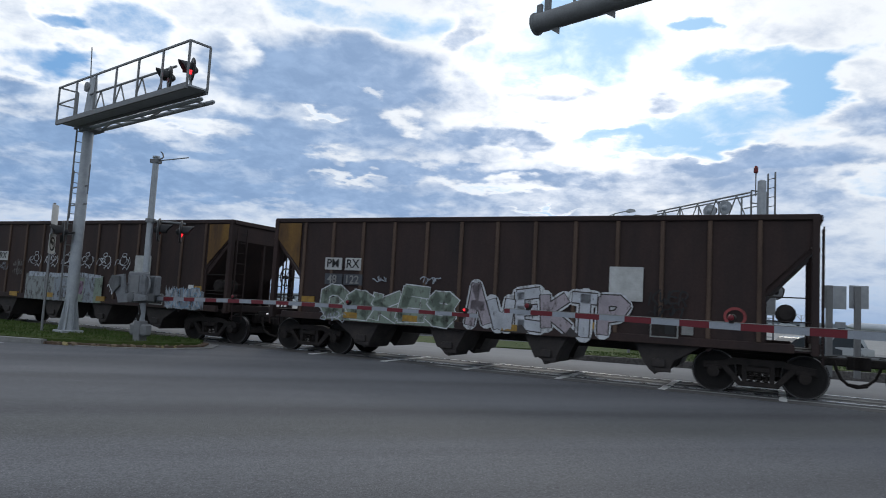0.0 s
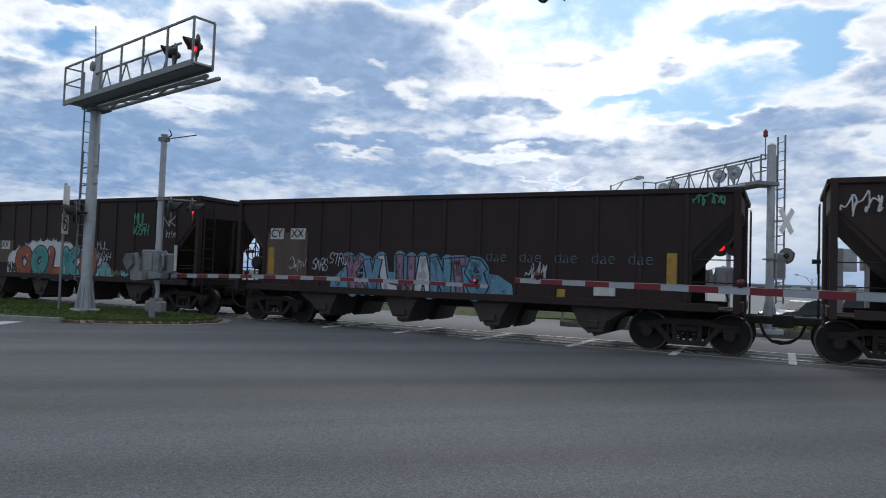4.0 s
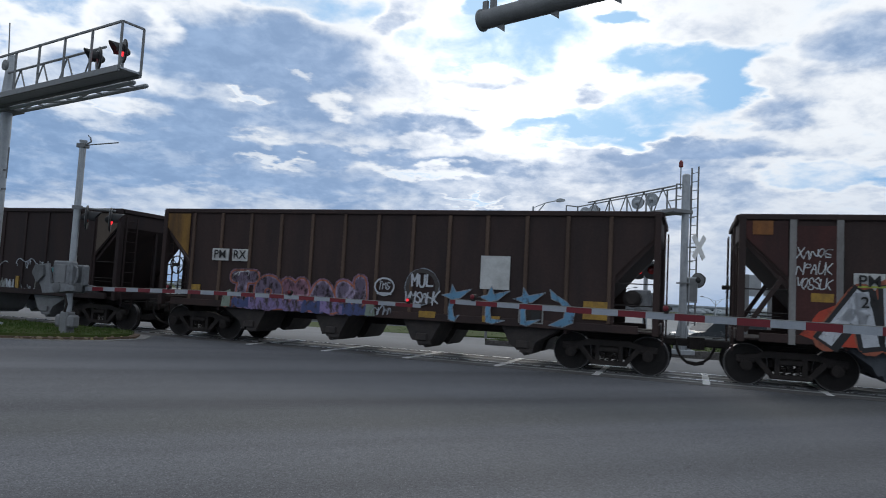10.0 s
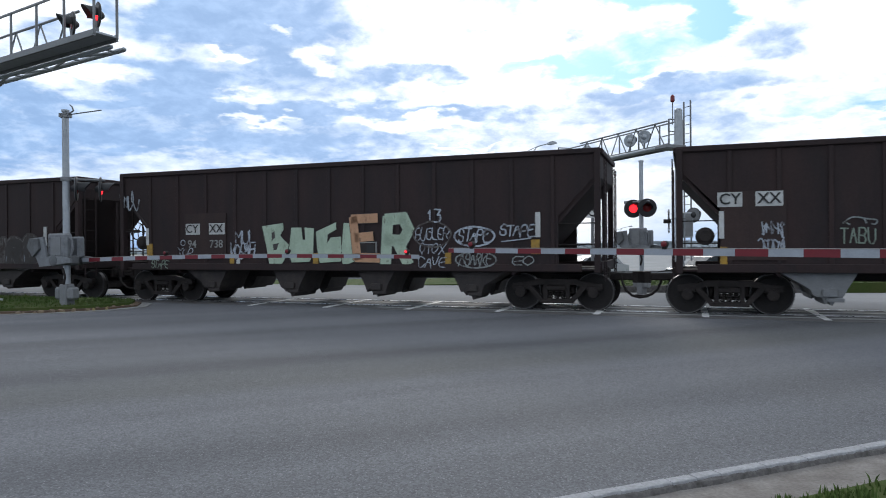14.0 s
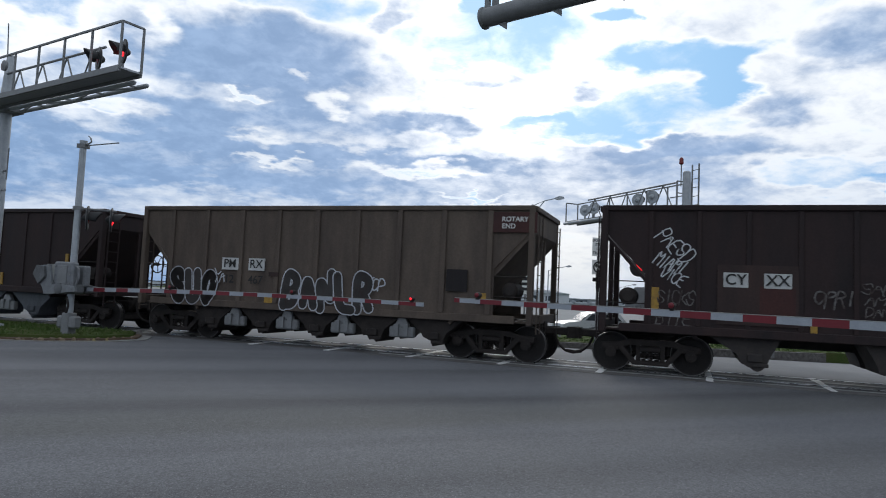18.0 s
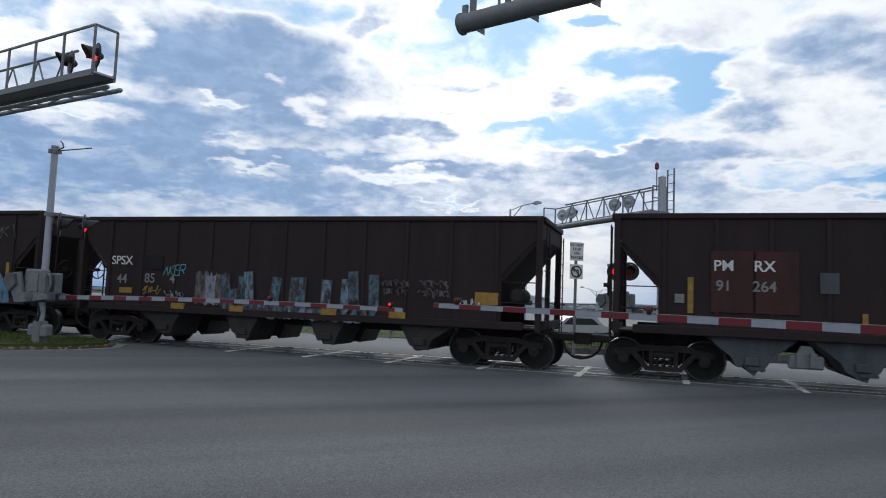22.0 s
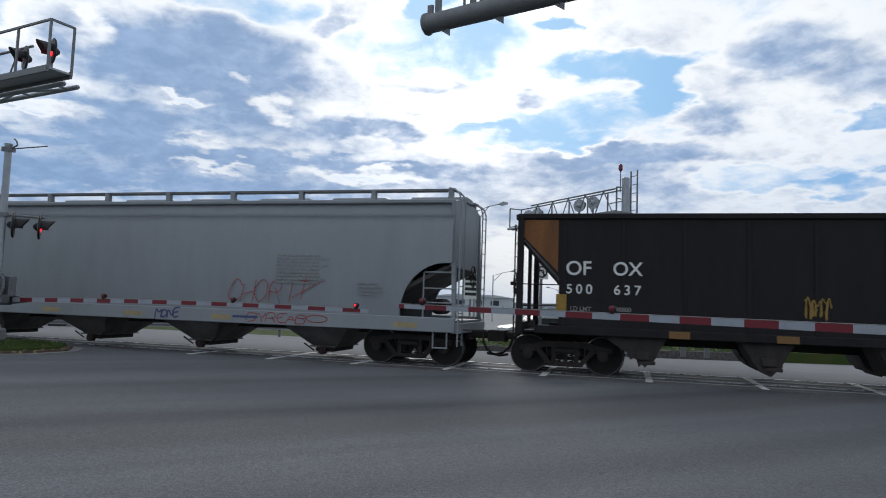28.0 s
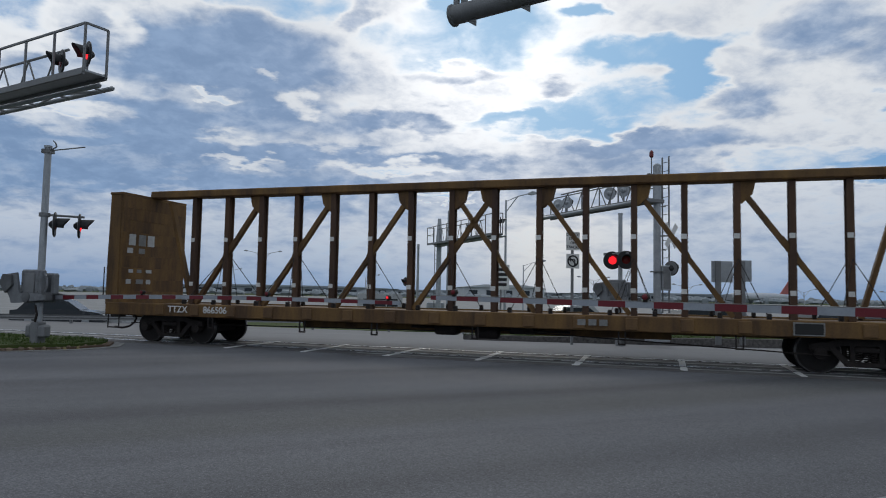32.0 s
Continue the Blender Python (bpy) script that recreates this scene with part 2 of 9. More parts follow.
CHUTE_DARK = material("dark_chute_paint", (0.026, 0.023, 0.023), 0.75, 0, 0.4, 4, tint=(0.045, 0.036, 0.032))
WHEEL_STEEL = material("worn_wheel_steel", (0.026, 0.023, 0.022), 0.65, 0.2, 0.35, 5, spec=0.25)
TREAD = material("polished_tread_steel", (0.17, 0.16, 0.155), 0.38, 1.0, 0.4, 6)
PANEL_WHITE = material("weathered_white_panel", (0.55, 0.56, 0.55), 0.6, 0, 0.18, 4, tint=(0.38, 0.38, 0.37))
MARK_WHITE = material("white_stencil_paint", (0.72, 0.72, 0.70), 0.6, 0, 0.15, 6)
MARK_GREY = material("faded_stencil_paint", (0.27, 0.27, 0.26), 0.7, 0, 0.3, 6)
MARK_BLACK = material("black_stencil_paint", (0.02, 0.02, 0.02), 0.6, 0, 0.2, 6)
REFLECTOR = material("yellow_reflector", (0.40, 0.235, 0.03), 0.5, 0, 0.3, 8, tint=(0.22, 0.13, 0.03))
GALV = material("galvanised_steel", (0.40, 0.42, 0.44), 0.5, 0.35, 0.16, 5, tint=(0.30, 0.32, 0.34))
GALV_DARK = material("dark_galvanised_steel", (0.22, 0.225, 0.23), 0.6, 0.3, 0.25, 4)
MECH_PALE = material("pale_grey_housing", (0.20, 0.21, 0.222), 0.6, 0.1, 0.3, 5, tint=(0.125, 0.13, 0.137))
MECH_GREY = material("dirty_grey_housing", (0.13, 0.135, 0.14), 0.65, 0.1, 0.3, 5, tint=(0.075, 0.077, 0.08))
CONCRETE_LOT = material("far_pale_pavement", (0.30, 0.30, 0.295), 0.95, 0, 0.2, 0.3, tint=(0.22, 0.22, 0.215), bump=0, spec=0.15)
BLACK_SIGNAL = material("black_signal_housing", (0.022, 0.022, 0.024), 0.55, 0, 0.3, 5)
ARM_WHITE = material("white_reflective_sheeting", (0.31, 0.335, 0.375), 0.5, 0, 0.15, 6)
ARM_RED = material("red_reflective_sheeting", (0.155, 0.012, 0.020), 0.5, 0, 0.12, 6)
RED_LENS = material("dark_red_lens", (0.16, 0.012, 0.012), 0.2, 0, 0.1, 6)
RED_LIT = material("lit_red_lens", (1.0, 0.02, 0.03), 0.3, 0, 0.05, 6, emit=1.6)
CONCRETE = material("weathered_concrete", (0.38, 0.38, 0.37), 0.9, 0, 0.25, 2.2, tint=(0.30, 0.295, 0.28))
CONCRETE_PALE = material("pale_concrete_patch", (0.78, 0.78, 0.76), 0.6, 0, 0.15, 5)
SOIL = material("dry_soil", (0.21, 0.195, 0.18), 0.95, 0, 0.45, 4.5, tint=(0.115, 0.10, 0.09), bump=0.5)
GRASS_SOIL = material("turf_under_grass", (0.040, 0.072, 0.018), 0.95, 0, 0.4, 1.2, tint=(0.070, 0.078, 0.028), spec=0.08)
BLADE = material("grass_blade", (0.046, 0.088, 0.022), 0.85, 0, 0.35, 0.8, tint=(0.080, 0.108, 0.032), spec=0.1)
STAIN_BROWN = rust("brown_stain", (0.20, 0.115, 0.048), (0.10, 0.06, 0.036))
STAIN_YELLOW = rust("dark_yellow_stencil", (0.25, 0.14, 0.05), (0.18, 0.1, 0.045))
# rusty brown posts, darkened in colour for the shade on them
POST_BROWN = rust("shaded_rusty_post", (0.12, 0.068, 0.04), (0.05, 0.032, 0.026))
FADED_RIB = rust("faded_white_rib_paint", (0.27, 0.265, 0.26), (0.16, 0.15, 0.145))
FADED_YELLOW = rust("faded_yellow_reflector", (0.42, 0.33, 0.17), (0.3, 0.24, 0.14))
EDGE_STONE = material("tan_rubble_edging", (0.24, 0.18, 0.12), 0.9, 0, 0.4, 5, tint=(0.11, 0.08, 0.06))
EDGE_YELLOW = material("yellowish_rubble", (0.36, 0.29, 0.14), 0.9, 0, 0.35, 5)
RAIL_STEEL = material("polished_rail_head", (0.55, 0.55, 0.56), 0.28, 1.0, 0.12, 5)
GAP_BLACK = material("dark_flangeway", (0.03, 0.028, 0.027), 0.8, 0, 0.3, 5)
PANEL_RUBBER = material("worn_crossing_panel", (0.13, 0.128, 0.127), 0.75, 0, 0.35, 1.6, (0.3, 1, 1), tint=(0.08, 0.078, 0.077), spec=0.3)
RAIL_BAND = material("dark_rail_band", (0.06, 0.055, 0.052), 0.7, 0, 0.4, 2.0, (0.4, 1, 1), tint=(0.125, 0.12, 0.117), spec=0.3)
# road behind the track: grazing sky sheen put into a paler colour
PALE_ROAD = material("sheen_paled_road", (0.215, 0.213, 0.214), 0.9, 0, 0.3, 0.5, (0.35, 1, 1), tint=(0.168, 0.167, 0.168), bump=0.4, spec=0.25)
PANEL_PALE = material("pale_worn_crossing_panel", (0.42, 0.42, 0.41), 0.7, 0, 0.3, 3, (0.3, 1, 1), tint=(0.22, 0.217, 0.212), spec=0.25)
# ribs paler than their sheets: light on their sides put into the colour
RIB_BROWN = rust("side_lit_rib_brown", (0.125, 0.082, 0.060), (0.06, 0.04, 0.031))
CHUTE_GREY = rust("grimy_grey_chute", (0.15, 0.145, 0.138), (0.07, 0.062, 0.056))
# kerb faces and bedding, darker and more mottled than the kerb tops
KERB_DARK = material("dark_mottled_kerb_face", (0.16, 0.15, 0.145), 0.95, 0, 0.5, 9, tint=(0.06, 0.055, 0.052), bump=0.5)
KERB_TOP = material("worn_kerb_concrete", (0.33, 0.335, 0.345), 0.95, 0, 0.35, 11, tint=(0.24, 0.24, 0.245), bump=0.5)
GUTTER = material("stained_gutter_concrete", (0.27, 0.27, 0.265), 0.95, 0, 0.4, 3, tint=(0.17, 0.165, 0.155))
EARTH = material("reddish_brown_earth", (0.13, 0.085, 0.055), 0.95, 0, 0.45, 5, tint=(0.07, 0.046, 0.034))
BALLAST = material("grey_ballast", (0.2, 0.19, 0.18), 0.95, 0, 0.4, 9)
ROAD_WHITE = material("worn_road_marking", (0.62, 0.62, 0.61), 0.7, 0, 0.2, 6, tint=(0.42, 0.42, 0.42))


def asphalt():
    """Worn asphalt: aggregate, tyre bands along the road and blotches."""
    m = material("worn_grey_asphalt", (0.128, 0.130, 0.140), 0.8, 0, 0.5, 0.5, (1, 1, 1), (0.106, 0.108, 0.116), 0.85, 60, spec=0.32)
    nt = m.node_tree
    N, L = nt.nodes.new, nt.links.new
    bsdf = nt.nodes["Principled BSDF"]
    src = bsdf.inputs["Base Color"].links[0].from_socket

    def times(colour, by):
        mx = N("ShaderNodeMix")
        mx.data_type, mx.blend_type = "RGBA", "MULTIPLY"
        mx.inputs[0].default_value = 1
        L(colour, mx.inputs[6])
        L(by, mx.inputs[7])
        return mx.outputs[2]

    tc, mp, n = N("ShaderNodeTexCoord"), N("ShaderNodeMapping"), N("ShaderNodeTexNoise")
    mp.vector_type = "TEXTURE"
    mp.inputs["Location"].default_value = (2.04, 4.66, 0)
    mp.inputs["Rotation"].default_value = (0, 0, radians(18.5))
    L(tc.outputs["Object"], mp.inputs[0])
    long = N("ShaderNodeMapping")
    long.inputs["Scale"].default_value = (0.05, 0.7, 1)
    L(mp.outputs[0], long.inputs[0])
    n.inputs["Scale"].default_value, n.inputs["Detail"].default_value, n.inputs["Distortion"].default_value = 1.0, 4.0, 0.4
    L(long.outputs[0], n.inputs["Vector"])
    r = N("ShaderNodeMapRange")
    r.inputs[1].default_value, r.inputs[2].default_value = 0.34, 0.64
    r.inputs[3].default_value, r.inputs[4].default_value = 0.84, 1.10
    L(n.outputs[0], r.inputs[0])
    # tyre bands, by distance from the near kerb, with wavering edges
    cross, waver, ramp = N("ShaderNodeSeparateXYZ"), N("ShaderNodeMath"), N("ShaderNodeValToRGB")
    L(mp.outputs[0], cross.inputs[0])
    waver.operation = "MULTIPLY_ADD"
    waver.inputs[1].default_value = 0.9
    L(n.outputs[0], waver.inputs[0])
    L(cross.outputs[1], waver.inputs[2])
    span = N("ShaderNodeMapRange")
    span.inputs[1].default_value, span.inputs[2].default_value = 0.45, 16.45
    L(waver.outputs[0], span.inputs[0])
    L(span.outputs[0], ramp.inputs[0])
    ramp.color_ramp.interpolation = "EASE"
    bands = ((0.0, 0.97, 1.0), (1.0, 1.0, 1.0), (1.8, 0.77, 1.0), (2.7, 1.04, 1.0), (3.6, 1.03, 1.0), (4.4, 0.80, 0.93), (5.1, 0.86, 0.95), (5.75, 0.64, 1.0), (6.5, 0.86, 1.0), (7.4, 1.14, 1.0), (8.3, 1.0, 1.0), (9.4, 0.74, 1.0), (10.3, 1.04, 1.0), (12.6, 0.93, 1.0), (14.0, 1.06, 1.0))
    stops = ramp.color_ramp.elements
    for k, (w, v, b) in enumerate(bands):
        e = stops[k] if k < 2 else stops.new(w / 16)
        e.position, e.color = w / 16, (v / 1.2, v / 1.2, v * b / 1.2, 1)
    gain = N("ShaderNodeMix")
    gain.data_type, gain.blend_type = "RGBA", "MULTIPLY"
    gain.inputs[0].default_value, gain.inputs[7].default_value = 1, (1.2, 1.2, 1.2, 1)
    L(ramp.outputs[0], gain.inputs[6])
    colour = times(times(src, r.outputs[0]), gain.outputs[2])
    # each chip of aggregate has its own shade; a few are pale
    v, cr, sc = N("ShaderNodeTexVoronoi"), N("ShaderNodeMapRange"), N("ShaderNodeMath")
    v.inputs["Scale"].default_value = 56
    L(tc.outputs["Object"], v.inputs["Vector"])
    cr.inputs[1].default_value, cr.inputs[2].default_value = 0.42, 0.15
    L(v.outputs["Distance"], cr.inputs[0])
    pick, shade, pale = N("ShaderNodeSeparateColor"), N("ShaderNodeMapRange"), N("ShaderNodeMapRange")
    L(v.outputs["Color"], pick.inputs[0])
    pale.inputs[1].default_value, pale.inputs[2].default_value, pale.inputs[4].default_value = 0.66, 1.0, 0.5
    L(pick.outputs[0], pale.inputs[0])
    sc.operation = "MULTIPLY"
    L(cr.outputs[0], sc.inputs[0])
    L(pale.outputs[0], sc.inputs[1])
    shade.inputs[3].default_value, shade.inputs[4].default_value = 0.72, 1.22
    L(pick.outputs[1], shade.inputs[0])
    sp = N("ShaderNodeMix")
    sp.data_type = "RGBA"
    L(sc.outputs[0], sp.inputs[0])
    L(times(colour, shade.outputs[0]), sp.inputs[6])
    sp.inputs[7].default_value = (0.42, 0.42, 0.43, 1)
    L(sp.outputs[2], bsdf.inputs["Base Color"])
    return m


ASPHALT = asphalt()


WORN = {"haze": 0.28, "grey": 0.28, "dusk": 0.6, "steel": 0.55, "dust": 0.6, "tan": 0.35, "ochre": 0.35, "amber": 0.4, "sage": 0.1, "pale": 0.35, "mauve": 0.4, "lilac": 0.4, "pink": 0.4, "purple": 0.45, "rosy": 0.08, "mint": -0.1, "peach": -0.1, "pearl": -0.1}


def paint(name, c):
    """Spray paint that has flaked and faded off the rusty sheet in specks and runs."""
    m = material("spray_paint_" + name, c, 0.6, 0, 0.3, 2.5, (1, 1, 0.5), tint=tuple(v * 0.72 for v in c))
    nt = m.node_tree
    N, L = nt.nodes.new, nt.links.new
    bsdf = nt.nodes["Principled BSDF"]
    src = bsdf.inputs["Base Color"].links[0].from_socket
    tc, mp, n, r, mx = N("ShaderNodeTexCoord"), N("ShaderNodeMapping"), N("ShaderNodeTexNoise"), N("ShaderNodeMapRange"), N("ShaderNodeMix")
    mp.inputs["Scale"].default_value = (5.0, 5.0, 2.2)
    n.inputs["Scale"].default_value, n.inputs["Detail"].default_value, n.inputs["Roughness"].default_value = 1.6, 8.0, 0.72
    L(tc.outputs["Object"], mp.inputs[0])
    L(mp.outputs[0], n.inputs["Vector"])
    lo = 0.30 + 0.22 * WORN.get(name, 0.12)
    r.inputs[1].default_value, r.inputs[2].default_value = lo, lo + 0.14
    L(n.outputs[0], r.inputs[0])
    mx.data_type = "RGBA"
    mx.inputs[6].default_value = (0.040, 0.026, 0.023, 1)
    L(r.outputs[0], mx.inputs[0])
    L(src, mx.inputs[7])
    L(mx.outputs[2], bsdf.inputs["Base Color"])
    return m


SPRAY = {k: paint(k, c) for k, c in dict(
    tan=(0.23, 0.15, 0.075), ochre=(0.26, 0.18, 0.08), amber=(0.24, 0.16, 0.06), maroon=(0.19, 0.04, 0.045), mauve=(0.25, 0.15, 0.23), sky=(0.11, 0.25, 0.37), seafoam=(0.20, 0.26, 0.235), brick=(0.17, 0.065, 0.04),
    pearl=(0.52, 0.54, 0.58), silver=(0.36, 0.38, 0.44), rosy=(0.40, 0.35, 0.38), coral=(0.42, 0.13, 0.065), aqua=(0.12, 0.42, 0.43), lime=(0.40, 0.46, 0.08), lilac=(0.34, 0.27, 0.38), soot=(0.045, 0.04, 0.038), steel=(0.20, 0.30, 0.38),
    white=(0.62, 0.64, 0.66), grey=(0.25, 0.27, 0.27), black=(0.02, 0.02, 0.022), orange=(0.34, 0.10, 0.055), teal=(0.10, 0.38, 0.40),
    blue=(0.13, 0.30, 0.46), navy=(0.06, 0.08, 0.2), pink=(0.50, 0.27, 0.36), purple=(0.24, 0.18, 0.36), red=(0.48, 0.06, 0.03),
    sage=(0.22, 0.27, 0.22), mint=(0.40, 0.50, 0.38), peach=(0.50, 0.28, 0.16), green=(0.07, 0.30, 0.20), gold=(0.40, 0.25, 0.06),
    cyan=(0.10, 0.34, 0.42), pale=(0.42, 0.46, 0.52), rose=(0.36, 0.07, 0.07), dusk=(0.10, 0.20, 0.27), haze=(0.26, 0.29, 0.33), dust=(0.16, 0.15, 0.145), shadow=(0.06, 0.052, 0.05)).items()}

# ---- mesh helpers ----
class Shape:
    """Collects vertices and faces of one part, with a material index a face."""

    def __init__(self):
        self.v, self.f, self.mi = [], [], []

    def add(self, verts, faces, k=0):
        n = len(self.v)
        self.v.extend(tuple(p) for p in verts)
        self.f.extend(tuple(i + n for i in q) for q in faces)
        self.mi.extend([k] * len(faces))
        return self

    def box(self, x0, x1, y0, y1, z0, z1, k=0, bevel=0.0):
        if bevel <= 0:
            v = [(x, y, z) for z in (z0, z1) for y in (y0, y1) for x in (x0, x1)]
            return self.add(v, [(0, 2, 3, 1), (4, 5, 7, 6), (0, 1, 5, 4), (2, 6, 7, 3), (0, 4, 6, 2), (1, 3, 7, 5)], k)
        b = min(bevel, (x1 - x0) / 2.1, (y1 - y0) / 2.1, (z1 - z0) / 2.1)
        v, at = [], {}
        for sx in (0, 1):
            for sy in (0, 1):
                for sz in (0, 1):
                    c = ((x0, x1)[sx], (y0, y1)[sy], (z0, z1)[sz])
                    d = [b if s == 0 else -b for s in (sx, sy, sz)]
                    for ax in range(3):
                        p = [c[i] + (d[i] if i != ax else 0) for i in range(3)]
                        at[sx, sy, sz, ax] = len(v)
                        v.append(p)
        f = []
        for ax in range(3):
            o = [i for i in range(3) if i != ax]
            for s in (0, 1):
                q = []
                for a, c in ((0, 0), (1, 0), (1, 1), (0, 1)):
                    key = [0, 0, 0]
                    key[ax], key[o[0]], key[o[1]] = s, a, c
                    q.append(at[(*key, ax)])
                if (ax == 1) == (s == 1):
                    q.reverse()
                f.append(q if s else q[::1])
        for ax in range(3):
            o = [i for i in range(3) if i != ax]
            for a in (0, 1):
                for c in (0, 1):
                    k0, k1 = [0, 0, 0], [0, 0, 0]
                    k0[o[0]], k0[o[1]], k1[o[0]], k1[o[1]] = a, c, a, c
                    k1[ax] = 1
                    f.append([at[(*k0, o[0])], at[(*k1, o[0])], at[(*k1, o[1])], at[(*k0, o[1])]])
        for sx in (0, 1):
            for sy in (0, 1):
                for sz in (0, 1):
                    f.append([at[sx, sy, sz, 0], at[sx, sy, sz, 1], at[sx, sy, sz, 2]])
        return self.add(v, f, k)

    def prism(self, poly, y0, y1, k=0, axis="y"):
        """A polygon of (a, b) pushed through from y0 to y1. axis y: (x, z); z: (x, y); x: (y, z)."""
        put = {"y": lambda a, b, c: (a, c, b), "z": lambda a, b, c: (a, b, c), "x": lambda a, b, c: (c, a, b)}[axis]
        n = len(poly)
        v = [put(a, b, y0) for a, b in poly] + [put(a, b, y1) for a, b in poly]
        f = [tuple(range(n)), tuple(range(2 * n - 1, n - 1, -1))]
        f += [(i, n + i, n + (i + 1) % n, (i + 1) % n) for i in range(n)]
        return self.add(v, f, k)

    def rod(self, p0, p1, r0, r1=None, n=8, k=0):
        p0, p1 = Vector(p0), Vector(p1)
        r1 = r0 if r1 is None else r1
        d = (p1 - p0).normalized()
        a = d.orthogonal().normalized()
        b = d.cross(a)
        ring = [(math.cos(2 * math.pi * i / n), math.sin(2 * math.pi * i / n)) for i in range(n)]
        v = [p0 + r0 * (c * a + s * b) for c, s in ring] + [p1 + r1 * (c * a + s * b) for c, s in ring]
        f = [(i, (i + 1) % n, n + (i + 1) % n, n + i) for i in range(n)] + [tuple(range(n - 1, -1, -1)), tuple(range(n, 2 * n))]
        return self.add(v, f, k)

    def bar(self, p0, p1, w, h, k=0, up=(0, 0, 1)):
        """A square bar from p0 to p1, w across and h along up."""
        p0, p1 = Vector(p0), Vector(p1)
        d = (p1 - p0).normalized()
        a = d.cross(Vector(up))
        a = (a if a.length > 1e-4 else d.orthogonal()).normalized()
        b = a.cross(d)
        v = [p + sa * w / 2 * a + sb * h / 2 * b for p in (p0, p1) for sa, sb in ((-1, -1), (1, -1), (1, 1), (-1, 1))]
        return self.add(v, [(3, 2, 1, 0), (4, 5, 6, 7), (0, 1, 5, 4), (1, 2, 6, 5), (2, 3, 7, 6), (3, 0, 4, 7)], k)

    def lathe(self, rings, axis="y", n=24, k=0, at=(0, 0, 0)):
        """Rings of (place along the axis, radius), closed at both ends."""
        put = {"y": lambda c, s, h: (c, h, s), "z": lambda c, s, h: (c, s, h), "x": lambda c, s, h: (h, c, s)}[axis]
        v, f = [], []
        for h, r in rings:
            for i in range(n):
                q = put(r * math.cos(2 * math.pi * i / n), r * math.sin(2 * math.pi * i / n), h)
                v.append((q[0] + at[0], q[1] + at[1], q[2] + at[2]))
        for j in range(len(rings) - 1):
            f += [(j * n + i, j * n + (i + 1) % n, (j + 1) * n + (i + 1) % n, (j + 1) * n + i) for i in range(n)]
        m = (len(rings) - 1) * n
        f += [tuple(range(n - 1, -1, -1)), tuple(range(m, m + n))]
        return self.add(v, f, k)

    def mesh(self, name, mats):
        me = bpy.data.meshes.new(name)
        me.from_pydata(self.v, [], self.f)
        bm = bmesh.new()
        bm.from_mesh(me)
        bmesh.ops.recalc_face_normals(bm, faces=bm.faces)
        bm.to_mesh(me)
        bm.free()
        for m in mats if isinstance(mats, (list, tuple)) else [mats]:
            me.materials.append(m)
        if any(self.mi):
            me.polygons.foreach_set("material_index", self.mi)
        me.polygons.foreach_set("use_smooth", [True] * len(me.polygons))
        me.set_sharp_from_angle(angle=radians(32))
        return me


def part(name, shape, mat, parent, label="", m=None):
    me = shape if isinstance(shape, bpy.types.Mesh) else shape.mesh(name, mat)
    ob = new(name, me)
    ob.parent = parent
    if m is not None:
        ob.matrix_basis = m
    if label:
        ob["label"] = label
    return ob


def thing(name, label, category, group="", m=None, kind=""):
    ob = new(name)
    if m is not None:
        ob.matrix_basis = m
    return tagged(ob, label, category, group, kind)


def structure(name, shape, mat, label, category):
    return tagged(new(name, shape.mesh(name, mat)), label, category, kind="structure")


def lettering(body, size, bold=0.0, spacing=1.0):
    """Flat letters as a mesh in the x-z plane, read from -y, centred at the origin."""
    cu = bpy.data.curves.new("letters", "FONT")
    cu.body, cu.size, cu.offset, cu.space_character = body, size, bold, spacing
    cu.align_x, cu.align_y = "CENTER", "CENTER"
    ob = bpy.data.objects.new("letters", cu)
    scene.collection.objects.link(ob)
    bpy.context.view_layer.update()
    me = bpy.data.meshes.new_from_object(ob.evaluated_get(bpy.context.evaluated_depsgraph_get()))
    bpy.data.objects.remove(ob)
    bpy.data.curves.remove(cu)
    me.transform(Matrix.Rotation(radians(90), 4, "X"))
    return me


def letters(name, body, size, mat, parent, x, y, z, bold=0.0, label="", spacing=1.0):
    me = lettering(body, size, bold, spacing)
    me.materials.clear()
    me.materials.append(mat)
    return part(name, me, mat, parent, label, pose(x, y, z))


TRACK = pose(0, TRACK_Y, 0, 0, 0, TRACK_YAW)      # x along the track in the train's way, -y towards the camera


def on_track(s, off=0.0, z=0.0, turn=0.0):
    """off: metres from the track's middle towards the near side."""
    return TRACK @ pose(s, -off, z, 0, 0, turn)


def run(t):
    """How far the train has come at t seconds."""
    u = (t - 16) / 16
    a, b, c, d = M_POLY
    return a * t + b * (u * u - 1) + c * (u ** 3 - u) + d * (u ** 4 - 1)

# ---- the ground, roads and crossing ----
def flat_poly(poly, z0, z1):
    return Shape().prism(poly, z0, z1, axis="z")


def road_height(x, y):
    """The road is level up to the track and falls away gently behind it."""
    q = TRACK.inverted() @ Vector((x, y, 0))
    return -0.5 * min(max((q.y - 3) / 14, 0), 1)


